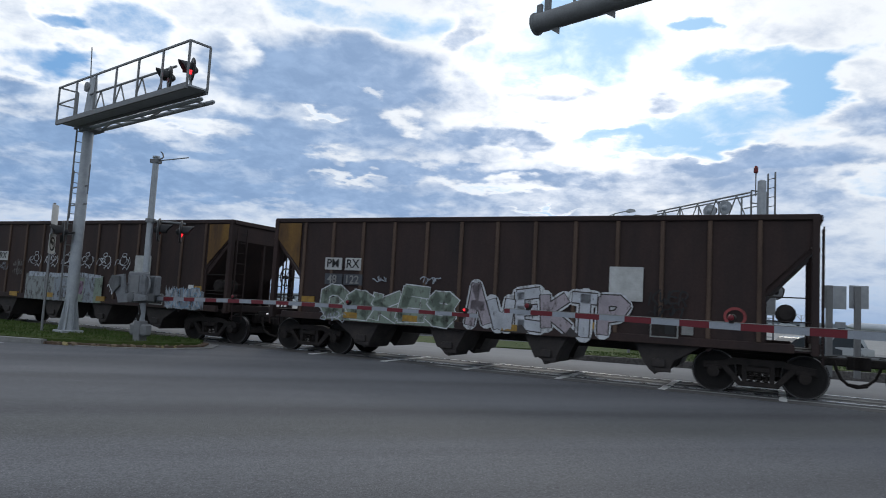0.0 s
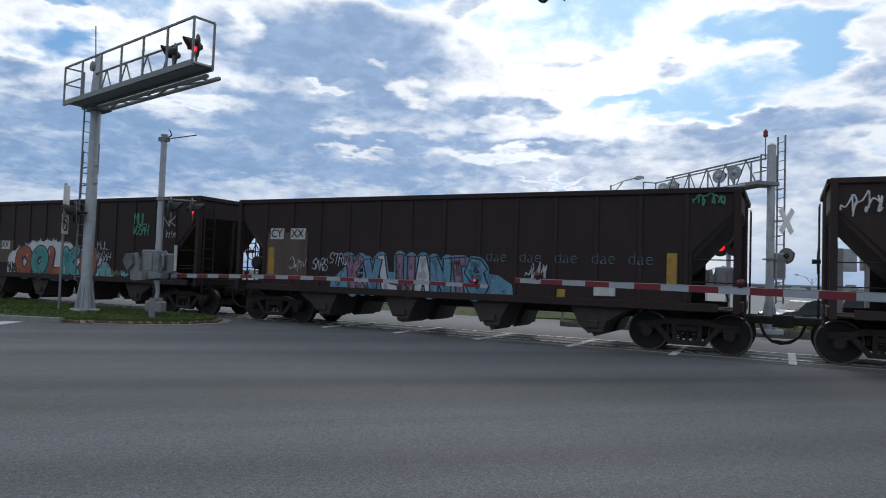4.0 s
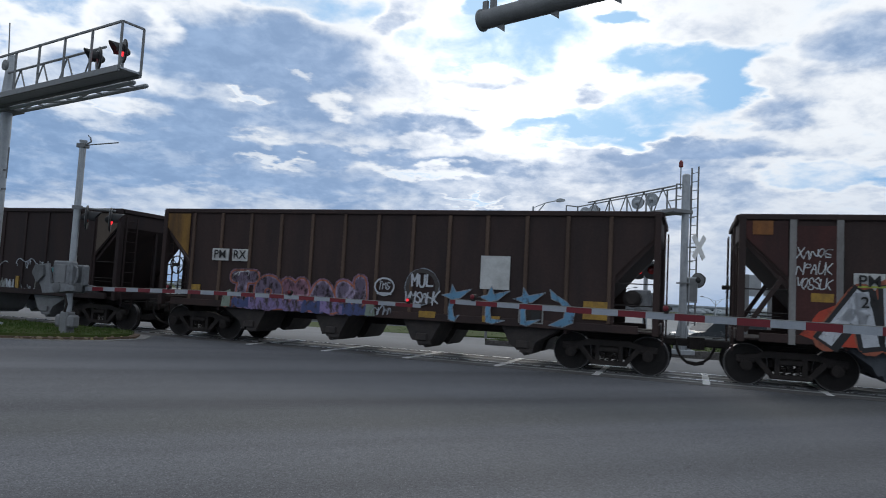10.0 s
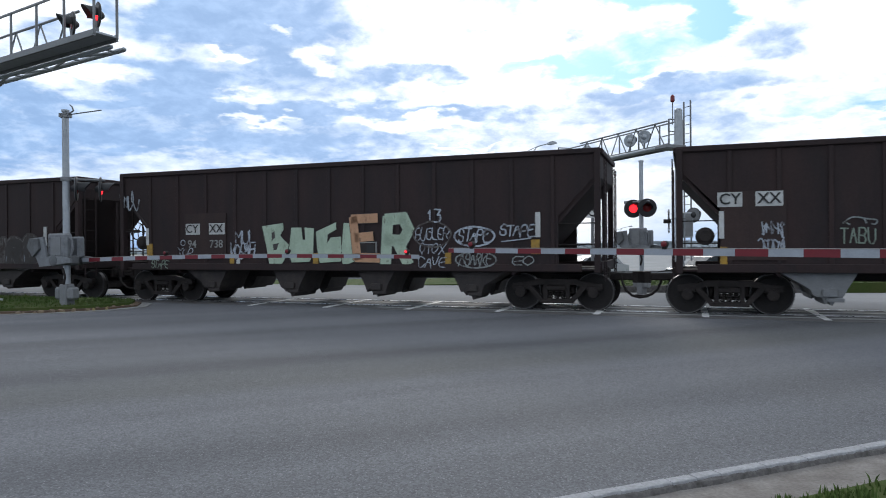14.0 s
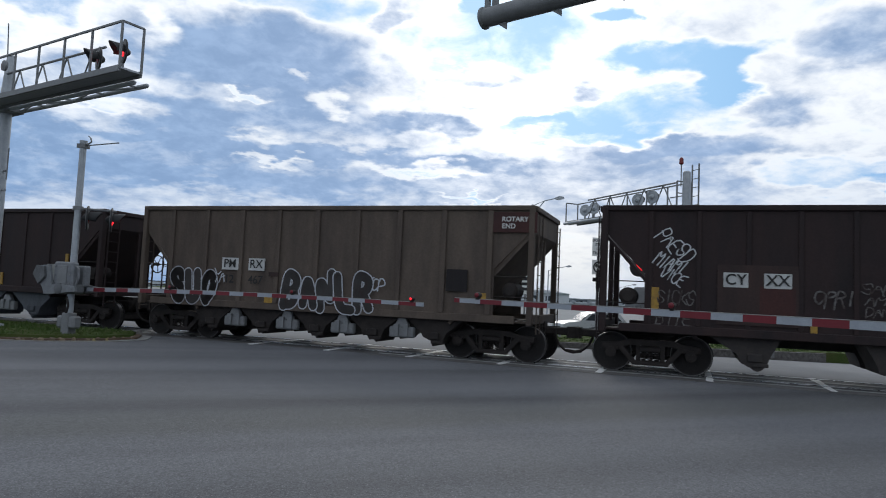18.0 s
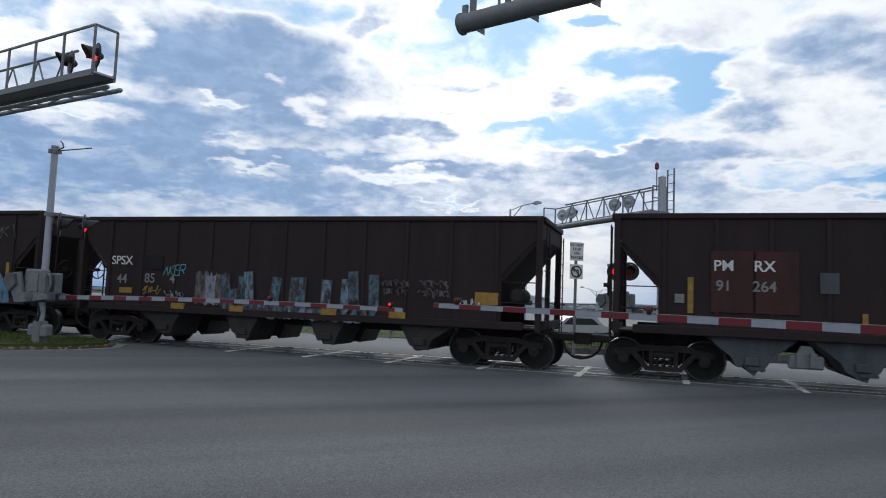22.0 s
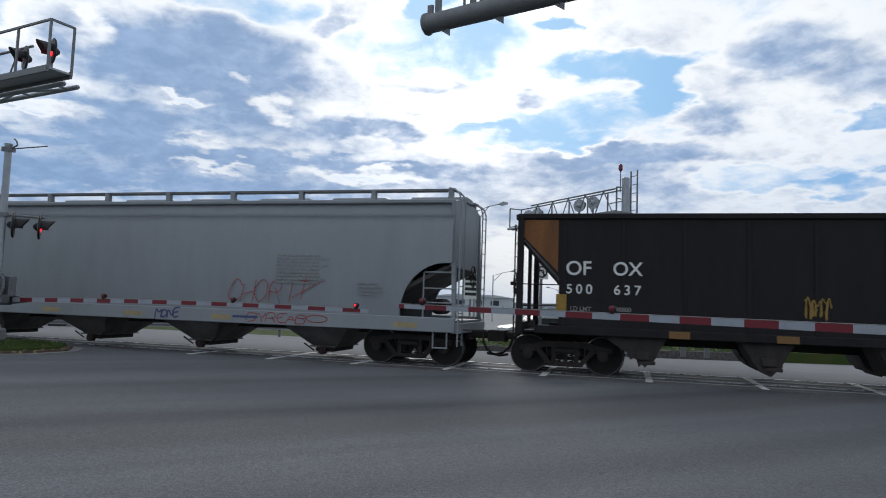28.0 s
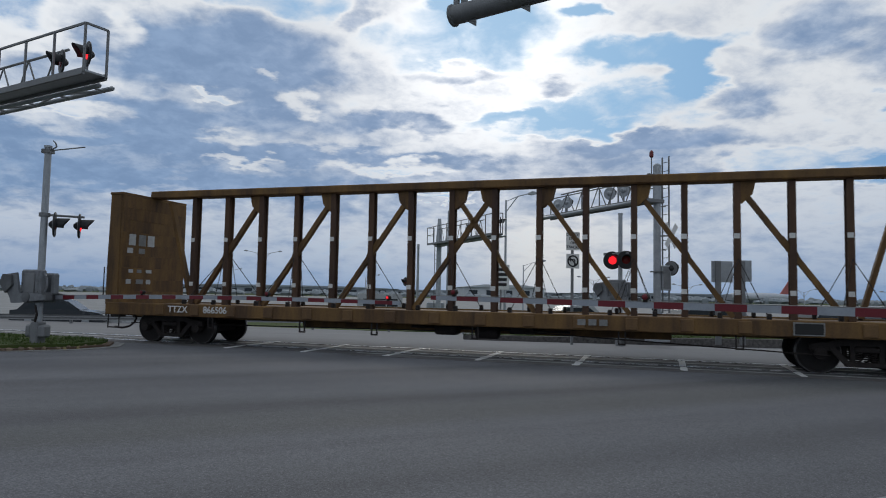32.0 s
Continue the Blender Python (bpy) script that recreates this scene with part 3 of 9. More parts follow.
def build_ground():
    structure("ground", Shape().box(-900, 900, -300, 2400, -1.6, -0.75), GRASS_SOIL, "flat grassy ground reaching the horizon", "ground")
    edge = edge_point
    us = [-90, -70, -55] + list(range(-44, 45)) + [55, 70, 90]
    ws = [-0.115] + list(range(1, 43))
    n = len(us)
    flat = [(*edge(u, w), 0.0) for w in ws for u in us]
    verts = [(x, y, road_height(x, y)) for x, y, z in flat]
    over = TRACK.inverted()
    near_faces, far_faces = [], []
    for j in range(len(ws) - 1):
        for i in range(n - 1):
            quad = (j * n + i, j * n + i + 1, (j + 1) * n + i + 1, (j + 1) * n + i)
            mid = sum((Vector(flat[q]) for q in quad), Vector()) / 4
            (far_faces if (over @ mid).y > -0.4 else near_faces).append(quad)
    for name, faces, mat, label in (("road", near_faces, ASPHALT, "wide worn grey asphalt road with darker tyre bands"), ("far_road", far_faces, PALE_ROAD, "road behind the track, its colour paled for the grazing sky sheen")):
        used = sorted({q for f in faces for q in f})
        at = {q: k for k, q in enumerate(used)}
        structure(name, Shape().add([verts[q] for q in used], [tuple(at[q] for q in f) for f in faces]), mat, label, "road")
    kerb = thing("kerb", "pale concrete edge strip with cracked joints beside the road", "kerb", kind="structure")
    ln = 0.21
    rnd = random.Random(4)
    blocks = []
    for k in range(6):
        # worn arrises: the outline of each block wanders a little
        gap = rnd.uniform(0.0008, 0.004)
        top = [(-ln / 2 + gap, -0.118), (0, -0.118)] + [(ln / 2 - gap, -0.118), (ln / 2 - gap, -0.205)] + [(ln * f + rnd.uniform(-.01, .01), -0.205 + rnd.uniform(-.006, .006)) for f in (0.25, 0.0, -0.25)] + [(-ln / 2 + gap, -0.205)]
        sh, n = Shape(), len(top)
        inner = [(x * 0.985, -0.1615 + (y + 0.1615) * 0.9) for x, y in top]
        sh.add([(x, y, -0.03) for x, y in top] + [(x, y, -0.003) for x, y in top] + [(x, y, 0.003 + rnd.uniform(-.0012, .0012)) for x, y in inner], [(a + q, a + (q + 1) % n, b + (q + 1) % n, b + q) for a, b in ((0, n), (n, 2 * n)) for q in range(n)][:2 * n] + [tuple(range(2 * n, 3 * n))])
        blocks.append(sh.mesh("kerb_block", KERB_TOP))
    for i in range(-40, 80):
        x, y = edge(i * ln, 0.004)
        part("kerb_block", rnd.choice(blocks), None, kerb, m=pose(x + rnd.uniform(-.003, .003), y + rnd.uniform(-.003, .003), rnd.uniform(-0.003, 0.001), rnd.uniform(-0.8, 0.8), rnd.uniform(-.3, .3), 18.5 + rnd.uniform(-0.3, 0.3)))
    # the broken bedding below the blocks
    rows = []
    for i in range(-260, 521):
        u = i * 0.035
        out = -0.215 - 0.018 * noise.noise(Vector((u * 5, 1.3, 0))) - 0.012 * noise.noise(Vector((u * 19, 4.1, 0)))
        rows.append([(*edge(u, w), z) for w, z in ((-0.19, -0.012), (out, -0.022 + 0.01 * noise.noise(Vector((u * 23, 0, 2)))), (out - 0.022, -0.075), (out - 0.01, -0.15))])
    bed = Shape()
    bed.add([p for r in rows for p in r], [(q * 4 + c, q * 4 + c + 1, q * 4 + c + 5, q * 4 + c + 4) for q in range(len(rows) - 1) for c in range(3)])
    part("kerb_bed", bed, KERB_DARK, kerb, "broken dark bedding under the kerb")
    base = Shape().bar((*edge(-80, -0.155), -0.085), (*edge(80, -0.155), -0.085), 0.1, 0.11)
    part("kerb_base", base, KERB_DARK, kerb, "dark rough kerb face")
    for a, b in ((-80, -40.5 * ln), (79.5 * ln, 80)):
        (x0, y0), (x1, y1) = edge(a, -0.163), edge(b, -0.163)
        part("kerb_run", Shape().bar((x0, y0, -0.014), (x1, y1, -0.014), 0.09, 0.034), CONCRETE, kerb)
    verge = flat_poly([edge(-70, -0.2), edge(-70, -0.66), edge(70, -0.66), edge(70, -0.2)], -0.8, -0.052)
    structure("verge_soil", verge, SOIL, "bare dry soil along the road edge", "soil")


def turf(name, poly, z0, z1, count, seed, label, tall=0.07, mat=None):
    """A raised turf bed with its grass."""
    bed = structure(name, flat_poly(poly, z0, z1), GRASS_SOIL, label, "grass")
    rnd = random.Random(seed)
    xs, ys = [p[0] for p in poly], [p[1] for p in poly]
    sh, made = Shape(), 0

    def inside(x, y):
        k, hit = len(poly) - 1, False
        for i in range(len(poly)):
            (xi, yi), (xk, yk) = poly[i], poly[k]
            if (yi > y) != (yk > y) and x < (xk - xi) * (y - yi) / (yk - yi) + xi:
                hit = not hit
            k = i
        return hit

    verts, faces = [], []
    while made < count:
        x, y = rnd.uniform(min(xs), max(xs)), rnd.uniform(min(ys), max(ys))
        if not inside(x, y):
            continue
        made += 1
        dens = noise.noise(Vector((x * 0.9, y * 0.9, 0)))
        for _ in range(4):
            a, h = rnd.uniform(0, 6.283), tall * rnd.uniform(0.5, 1.3) * (1 + 0.6 * dens)
            bx, by = x + rnd.uniform(-.04, .04), y + rnd.uniform(-.04, .04)
            dx, dy, w = math.cos(a), math.sin(a), rnd.uniform(0.006, 0.012)
            lean = rnd.uniform(0.1, 0.7) * h
            k = len(verts)
            verts += [(bx - dy * w, by + dx * w, z1 - 0.01), (bx + dy * w, by - dx * w, z1 - 0.01), (bx + dx * lean * .4 + dy * w * .7, by + dy * lean * .4 - dx * w * .7, z1 + h * .6), (bx + dx * lean, by + dy * lean, z1 + h)]
            faces += [(k, k + 1, k + 2), (k, k + 2, k + 3)]
    sh.add(verts, faces)
    tagged(new("grass", sh.mesh("grass", BLADE)), "short rough grass on the " + label.split()[-1], "grass", kind="stuff")


def edge_point(u, w):
    r = radians(18.5)
    return (2.04 + u * math.cos(r) - w * math.sin(r), 4.66 + u * math.sin(r) + w * math.cos(r))


def build_crossing():
    strip = structure("crossing_strip", Shape().box(-45, 60, -1.6, 0.86, -0.2, 0.004), PANEL_RUBBER, "worn grey level crossing strip between the rails", "crossing")
    strip.matrix_basis = TRACK
    for side in (-1, 1):
        rail = thing("rail", "steel rail set flush in the road", "rail", m=TRACK, group="rails of the track")
        y = side * 0.755
        part("rail_head", Shape().box(-120, 160, y - 0.036, y + 0.036, -0.1, 0.016, bevel=0.008), RAIL_STEEL, rail)
        g = y - side * 0.075
        # the flangeway groove is drawn as a flat dark strip
        part("flangeway", Shape().box(-45, 60, g - 0.036, g + 0.036, -0.1, 0.007), GAP_BLACK, rail)
    panel = thing("crossing_panels", "worn pale concrete edges and joints of the crossing panels", "crossing panel", m=TRACK, kind="structure")
    for y, w in ((-1.27, 0.13), (0.1, 0.2), (-0.45, 0.06)):
        part("panel_edge", Shape().box(0 if y < -1 else -14, 40, y - w / 2, y + w / 2, -0.1, 0.009), PANEL_PALE, panel)
    # a darker band beside the near rail, in two stretches
    for x0, x1, y0, y1 in ((-45, 0, -1.42, -0.86), (0, 60, -1.92, -1.42)):
        part("oily_strip", Shape().box(x0, x1, y0, y1, -0.1, 0.0062), RAIL_BAND, panel, "dark strip along the near rail")
    rnd = random.Random(8)
    for i in range(-3, 14):
        s = 3.36 + i * 2.36
        for y0, y1 in ((-1.72, -0.85), (-0.64, 0.62), (0.82, 0.98)):
            outline = [(s - 0.075, y0), (s + 0.075, y0), (s + 0.075, y1), (s - 0.075, y1)]
            edge = []
            for (ax, ay), (bx, by) in zip(outline, outline[1:] + outline[:1]):
                edge += [(ax + (bx - ax) * k / 4 + rnd.uniform(-.02, .02), ay + (by - ay) * k / 4 + rnd.uniform(-.03, .03)) for k in range(4)]
            part("joint_patch", flat_poly(edge, -0.05, 0.012), CONCRETE_PALE, panel)
    bal = structure("ballast", Shape().prism([(-2.6, -0.3), (-1.5, -0.02), (1.5, -0.02), (2.6, -0.3)], -300, -45, axis="x"), BALLAST, "grey ballast bed under the track", "ballast")
    bal.matrix_basis = TRACK
    bal2 = structure("ballast", Shape().prism([(-2.6, -0.3), (-1.5, -0.02), (1.5, -0.02), (2.6, -0.3)], 60, 300, axis="x"), BALLAST, "grey ballast bed under the track", "ballast")
    bal2.matrix_basis = TRACK


def stone_edge(line, z, seed):
    """Rough tan edging stones along a bed."""
    rnd = random.Random(seed)
    edging = thing("edging", "rough brown rubble edging stones round the grass island", "edging", kind="structure")
    kinds = []
    for k in range(8):
        w, d, h = rnd.uniform(0.07, 0.2), rnd.uniform(0.07, 0.13), rnd.uniform(0.03, 0.085)
        sh = Shape().box(-w / 2, w / 2, -d / 2, d / 2, -0.05, h, bevel=0.03)
        sh.v = [(x + rnd.uniform(-.02, .02), y + rnd.uniform(-.02, .02), zz + rnd.uniform(-.015, .015)) for x, y, zz in sh.v]
        kinds.append(sh.mesh("edging_stone", EDGE_YELLOW if k in (2, 5) else EDGE_STONE))
    for (x0, y0), (x1, y1) in zip(line, line[1:]):
        ln = math.hypot(x1 - x0, y1 - y0)
        n = max(1, int(ln / 0.13))
        for i in range(n):
            f = (i + 0.5) / n
            part("edging_stone", rnd.choice(kinds), None, edging, m=pose(x0 + (x1 - x0) * f + rnd.uniform(-.06, .06), y0 + (y1 - y0) * f + rnd.uniform(-.07, .05), z, rnd.uniform(-10, 10), rnd.uniform(-10, 10), math.degrees(math.atan2(y1 - y0, x1 - x0)) + rnd.uniform(-40, 40)))


def build_islands():
    near = [(-15.0, 17.9), (-12.7, 17.65), (-10.4, 17.35), (-8.8, 17.55), (-7.7, 18.15), (-7.25, 19.0), (-7.5, 19.9), (-8.4, 20.6)]
    turf("island", [(-42, 20.5), (-25, 18.8)] + near + [(-11, 21.8), (-16, 24.0), (-42, 35.3)], -0.3, 0.14, 20000, 5, "grass island beside the gate mast", 0.05)
    stone_edge([(x + 0.03, y - 0.12) for x, y in near[1:]], 0.03, 3)
    structure("island_earth", flat_poly([(-12.7, 17.5), (-10.4, 17.2), (-8.75, 17.4), (-7.6, 18.05), (-7.1, 18.95), (-7.35, 19.95), (-8.3, 20.7), (-8.5, 20.5), (-7.6, 19.9), (-7.35, 19.0), (-7.8, 18.2), (-8.85, 17.65), (-10.4, 17.45), (-12.7, 17.75)], -0.2, 0.07), EARTH, "bare reddish-brown earth edge of the island", "earth")
    apron = flat_poly([(-9.6, 17.15), (-8.4, 17.35), (-7.35, 17.95), (-6.85, 18.9), (-7.1, 20.1), (-7.9, 20.8), (-8.4, 20.6), (-7.5, 19.9), (-7.25, 19.0), (-7.7, 18.15), (-8.8, 17.55), (-10.4, 17.35)], -0.2, 0.02)
    structure("island_apron", apron, GUTTER, "pale concrete gutter round the island nose", "gutter")
    kerb = flat_poly([(-42, 20.2), (-25, 18.5), (-12.7, 17.35), (-10.6, 17.1), (-10.6, 17.34), (-12.7, 17.62), (-25, 18.8), (-42, 20.5)], -0.2, 0.12)
    structure("island_kerb", kerb, GUTTER, "long pale concrete kerb of the island", "kerb")
    front = [(4.0, 26.4), (3.4, 25.9), (4.3, 25.6), (6.6, 25.4), (11, 25.2), (16.5, 25.2)]
    turf("median", [(x, y + 0.25) for x, y in front] + [(30, 26), (60, 29.6), (60, 33), (30, 31.5), (12, 31), (5, 28)], -0.6, 0.04, 14000, 6, "grass median behind the track", 0.05)
    sill = front + [(x, y + 0.25) for x, y in reversed(front)]
    structure("median_edge", flat_poly(sill, -0.6, 0.02), KERB_DARK, "dark low concrete edge of the median", "kerb")
    turf("verge", [edge_point(-10, -0.66), edge_point(14, -0.66), edge_point(14, -8.0), edge_point(-10, -8.0)], -0.8, -0.035, 42000, 7, "grass verge along the near kerb", 0.05)
    structure("near_ground", flat_poly([edge_point(-90, -0.66), edge_point(-10, -0.66), edge_point(-10, -8.0), edge_point(14, -8.0), edge_point(14, -0.66), edge_point(90, -0.66), edge_point(90, -60), edge_point(-90, -60)], -0.8, -0.06), GRASS_SOIL, "rough grass ground on the near side", "ground")
    turf("far_verge", [(-70, 33.2), (-10, 35.2), (60, 40), (75, 52), (-70, 48)], -0.9, -0.42, 2500, 11, "grass strip under the guard rail", 0.07)


build_islands()
build_ground()
build_crossing()

# ---- the train ----
def shared(key, make, cache={}):
    if key not in cache:
        cache[key] = make()
    return cache[key]


WHEELSETS = []


def wheel_mesh():
    sh = Shape()
    for y, s in ((-0.755, -1), (0.755, 1)):
        rings = [(-0.065, 0.10), (-0.068, 0.30), (-0.060, 0.385), (-0.070, 0.40), (-0.070, 0.452), (0.045, 0.462), (0.05, 0.485), (0.075, 0.485), (0.078, 0.40), (0.03, 0.37), (0.03, 0.12)]
        rings = [(-s * h if s > 0 else h, r) for h, r in rings]
        sh.lathe([(y + h, r) for h, r in rings], n=28)
        rim, m = [(y + s * 0.0712, 0.440), (y + s * 0.0718, 0.453), (y + s * 0.0465, 0.4635), (y - s * 0.03, 0.4635)], 36
        v = [(r_ * math.cos(2 * math.pi * i / m), h_, r_ * math.sin(2 * math.pi * i / m)) for h_, r_ in rim for i in range(m)]
        sh.add(v, [(j * m + i, j * m + (i + 1) % m, (j + 1) * m + (i + 1) % m, (j + 1) * m + i) for j in range(3) for i in range(m)], 1)
        for i in range(6):     # plate casting marks, so that the turning shows
            a = i * math.pi / 3
            x, z = 0.24 * math.cos(a), 0.24 * math.sin(a)
            sh.lathe([(y + s * 0.055, 0.03), (y + s * 0.075, 0.022)], n=6, at=(x, 0, z))
    sh.rod((0, -0.95, 0), (0, 0.95, 0), 0.085, n=12)
    return sh.mesh("wheelset", [WHEEL_STEEL, TREAD])


def side_frame_mesh():
    sh = Shape()
    outer = [(-1.10, 0.52), (-1.10, 0.66), (-0.72, 0.70), (-0.50, 0.76), (0.50, 0.76), (0.72, 0.70), (1.10, 0.66), (1.10, 0.52), (0.72, 0.52), (0.62, 0.44), (0.40, 0.22), (-0.40, 0.22), (-0.62, 0.44), (-0.72, 0.52)]
    top = [(-1.10, 0.54), (-1.10, 0.66), (-0.70, 0.71), (-0.48, 0.78), (0.48, 0.78), (0.70, 0.71), (1.10, 0.66), (1.10, 0.54), (0.72, 0.58), (0.45, 0.64), (-0.45, 0.64), (-0.72, 0.58)]
    sh.prism(top, -0.07, 0.07)
    sh.prism([(-0.74, 0.58), (-0.60, 0.60), (-0.34, 0.30), (-0.40, 0.20)], -0.06, 0.06)
    sh.prism([(0.74, 0.58), (0.40, 0.20), (0.34, 0.30), (0.60, 0.60)], -0.06, 0.06)
    sh.box(-0.42, 0.42, -0.075, 0.075, 0.19, 0.29, bevel=0.02)
    for x in (-0.27, 0.27):
        sh.box(x - 0.05, x + 0.05, -0.06, 0.06, 0.28, 0.65)
    for x in (-0.89, 0.89):
        sh.lathe([(-0.13, 0.10), (-0.12, 0.125), (0.06, 0.135), (0.08, 0.1)], n=14, at=(x, 0, 0.457))
        sh.box(x - 0.19, x + 0.19, -0.08, 0.08, 0.50, 0.63, bevel=0.03)
        for i in range(3):
            a = i * 2.094 + 0.5
            sh.lathe([(-0.15, 0.02), (-0.12, 0.02)], n=6, at=(x + 0.06 * math.cos(a), 0, 0.457 + 0.06 * math.sin(a)))
    return sh.mesh("side_frame", GRIME)


def spring_mesh():
    n, turns, k = 44, 4.5, 5
    v, f = [], []
    for i in range(n + 1):
        a = 2 * math.pi * turns * i / n
        for j in range(k):
            b = 2 * math.pi * j / k
            r = 0.055 + 0.014 * math.cos(b)
            v.append((r * math.cos(a), r * math.sin(a), 0.29 + 0.21 * i / n + 0.014 * math.sin(b)))
    for i in range(n):
        f += [(i * k + j, i * k + (j + 1) % k, (i + 1) * k + (j + 1) % k, (i + 1) * k + j) for j in range(k)]
    return Shape().add(v, f).mesh("spring", GRIME)


def add_truck(car, x):
    truck = part("truck", shared("bolster", lambda: Shape().box(-0.2, 0.2, -1.0, 1.0, 0.5, 0.78, bevel=0.03).box(-0.5, 0.5, -0.35, 0.35, 0.7, 0.86).box(-1.0, -0.93, -0.7, 0.7, 0.34, 0.46).box(0.93, 1.0, -0.7, 0.7, 0.34, 0.46).mesh("bolster", GRIME)), None, car, "two-axle cast steel truck", pose(x, 0, 0))
    for y in (-1.0, 1.0):
        part("side_frame", shared("side_frame", side_frame_mesh), None, truck, m=pose(0, y, 0, 0, 0, 0 if y < 0 else 180))
        part("spring_seat", shared("spring_seat", lambda: Shape().box(-0.24, 0.24, -0.1, 0.1, 0.50, 0.62, bevel=0.02).mesh("spring_seat", GRIME)), None, truck, m=pose(0, y, 0))
        for dx in (-0.15, 0, 0.15):
            part("spring", shared("spring", spring_mesh), None, truck, m=pose(dx, y, 0))
    for dx in (-0.89, 0.89):
        w = part("wheelset", shared("wheelset", wheel_mesh), None, truck, m=pose(dx, 0, 0.462))
        WHEELSETS.append((w, dx))
        for y in (-0.76, 0.76):
            part("brake_shoe", shared("shoe", lambda: Shape().box(-0.05, 0.05, -0.07, 0.07, 0.4, 0.62, bevel=0.02).mesh("shoe", GRIME)), None, truck, m=pose(dx * 0.42, y, 0))


def coupler_mesh():
    sh = Shape().box(-0.1, 0.62, -0.09, 0.09, 0.72, 0.90, bevel=0.03)
    sh.prism([(0.6, -0.12), (0.6, 0.14), (0.72, 0.2), (0.92, 0.2), (0.95, 0.1), (0.82, 0.02), (0.8, -0.06), (0.93, -0.1), (0.9, -0.2), (0.74, -0.2)], 0.66, 0.94, axis="z")
    sh.box(-0.12, 0.0, -0.28, 0.28, 0.66, 1.0, bevel=0.02)
    pts = [(0.34, -0.3, 0.86), (0.38, -0.34, 0.66), (0.46, -0.34, 0.48), (0.6, -0.28, 0.35), (0.78, -0.18, 0.30), (0.98, -0.05, 0.33)]
    for a, b in zip(pts, pts[1:]):
        sh.rod(a, b, 0.034, n=6)
    sh.rod((0.0, -1.2, 0.95), (0.42, -0.1, 0.93), 0.014, n=5)
    return sh.mesh("coupler", GRIME)


def add_couplers(car, half):
    for s, a in ((1, 0), (-1, 180)):
        part("coupler", shared("coupler", coupler_mesh), None, car, "knuckle coupler with hanging air hose", pose(s * half, 0, 0, 0, 0, a))


def ladder_mesh(h0, h1, w, mat):
    sh = Shape()
    for y in (-w / 2, w / 2):
        sh.box(-0.015, 0.015, y - 0.02, y + 0.02, h0, h1)
    n = max(3, round((h1 - h0) / 0.36))
    for i in range(n + 1):
        z = h0 + (h1 - h0) * (i + 0.4) / (n + 0.8)
        sh.rod((0, -w / 2, z), (0, w / 2, z), 0.012, n=5)
    return sh.mesh("ladder", mat)


def brake_wheel_mesh():
    sh = Shape()
    n = 18
    p = [(0, 0.27 * math.cos(2 * math.pi * i / n), 0.27 * math.sin(2 * math.pi * i / n)) for i in range(n)]
    for i in range(n):
        sh.rod(p[i], p[(i + 1) % n], 0.018, n=5)
    for i in range(5):
        sh.rod((0, 0, 0), p[(i * n) // 5], 0.014, n=5)
    sh.rod((-0.12, 0, 0), (0.05, 0, 0), 0.05, n=8)
    return sh.mesh("brake_wheel", GRIME)


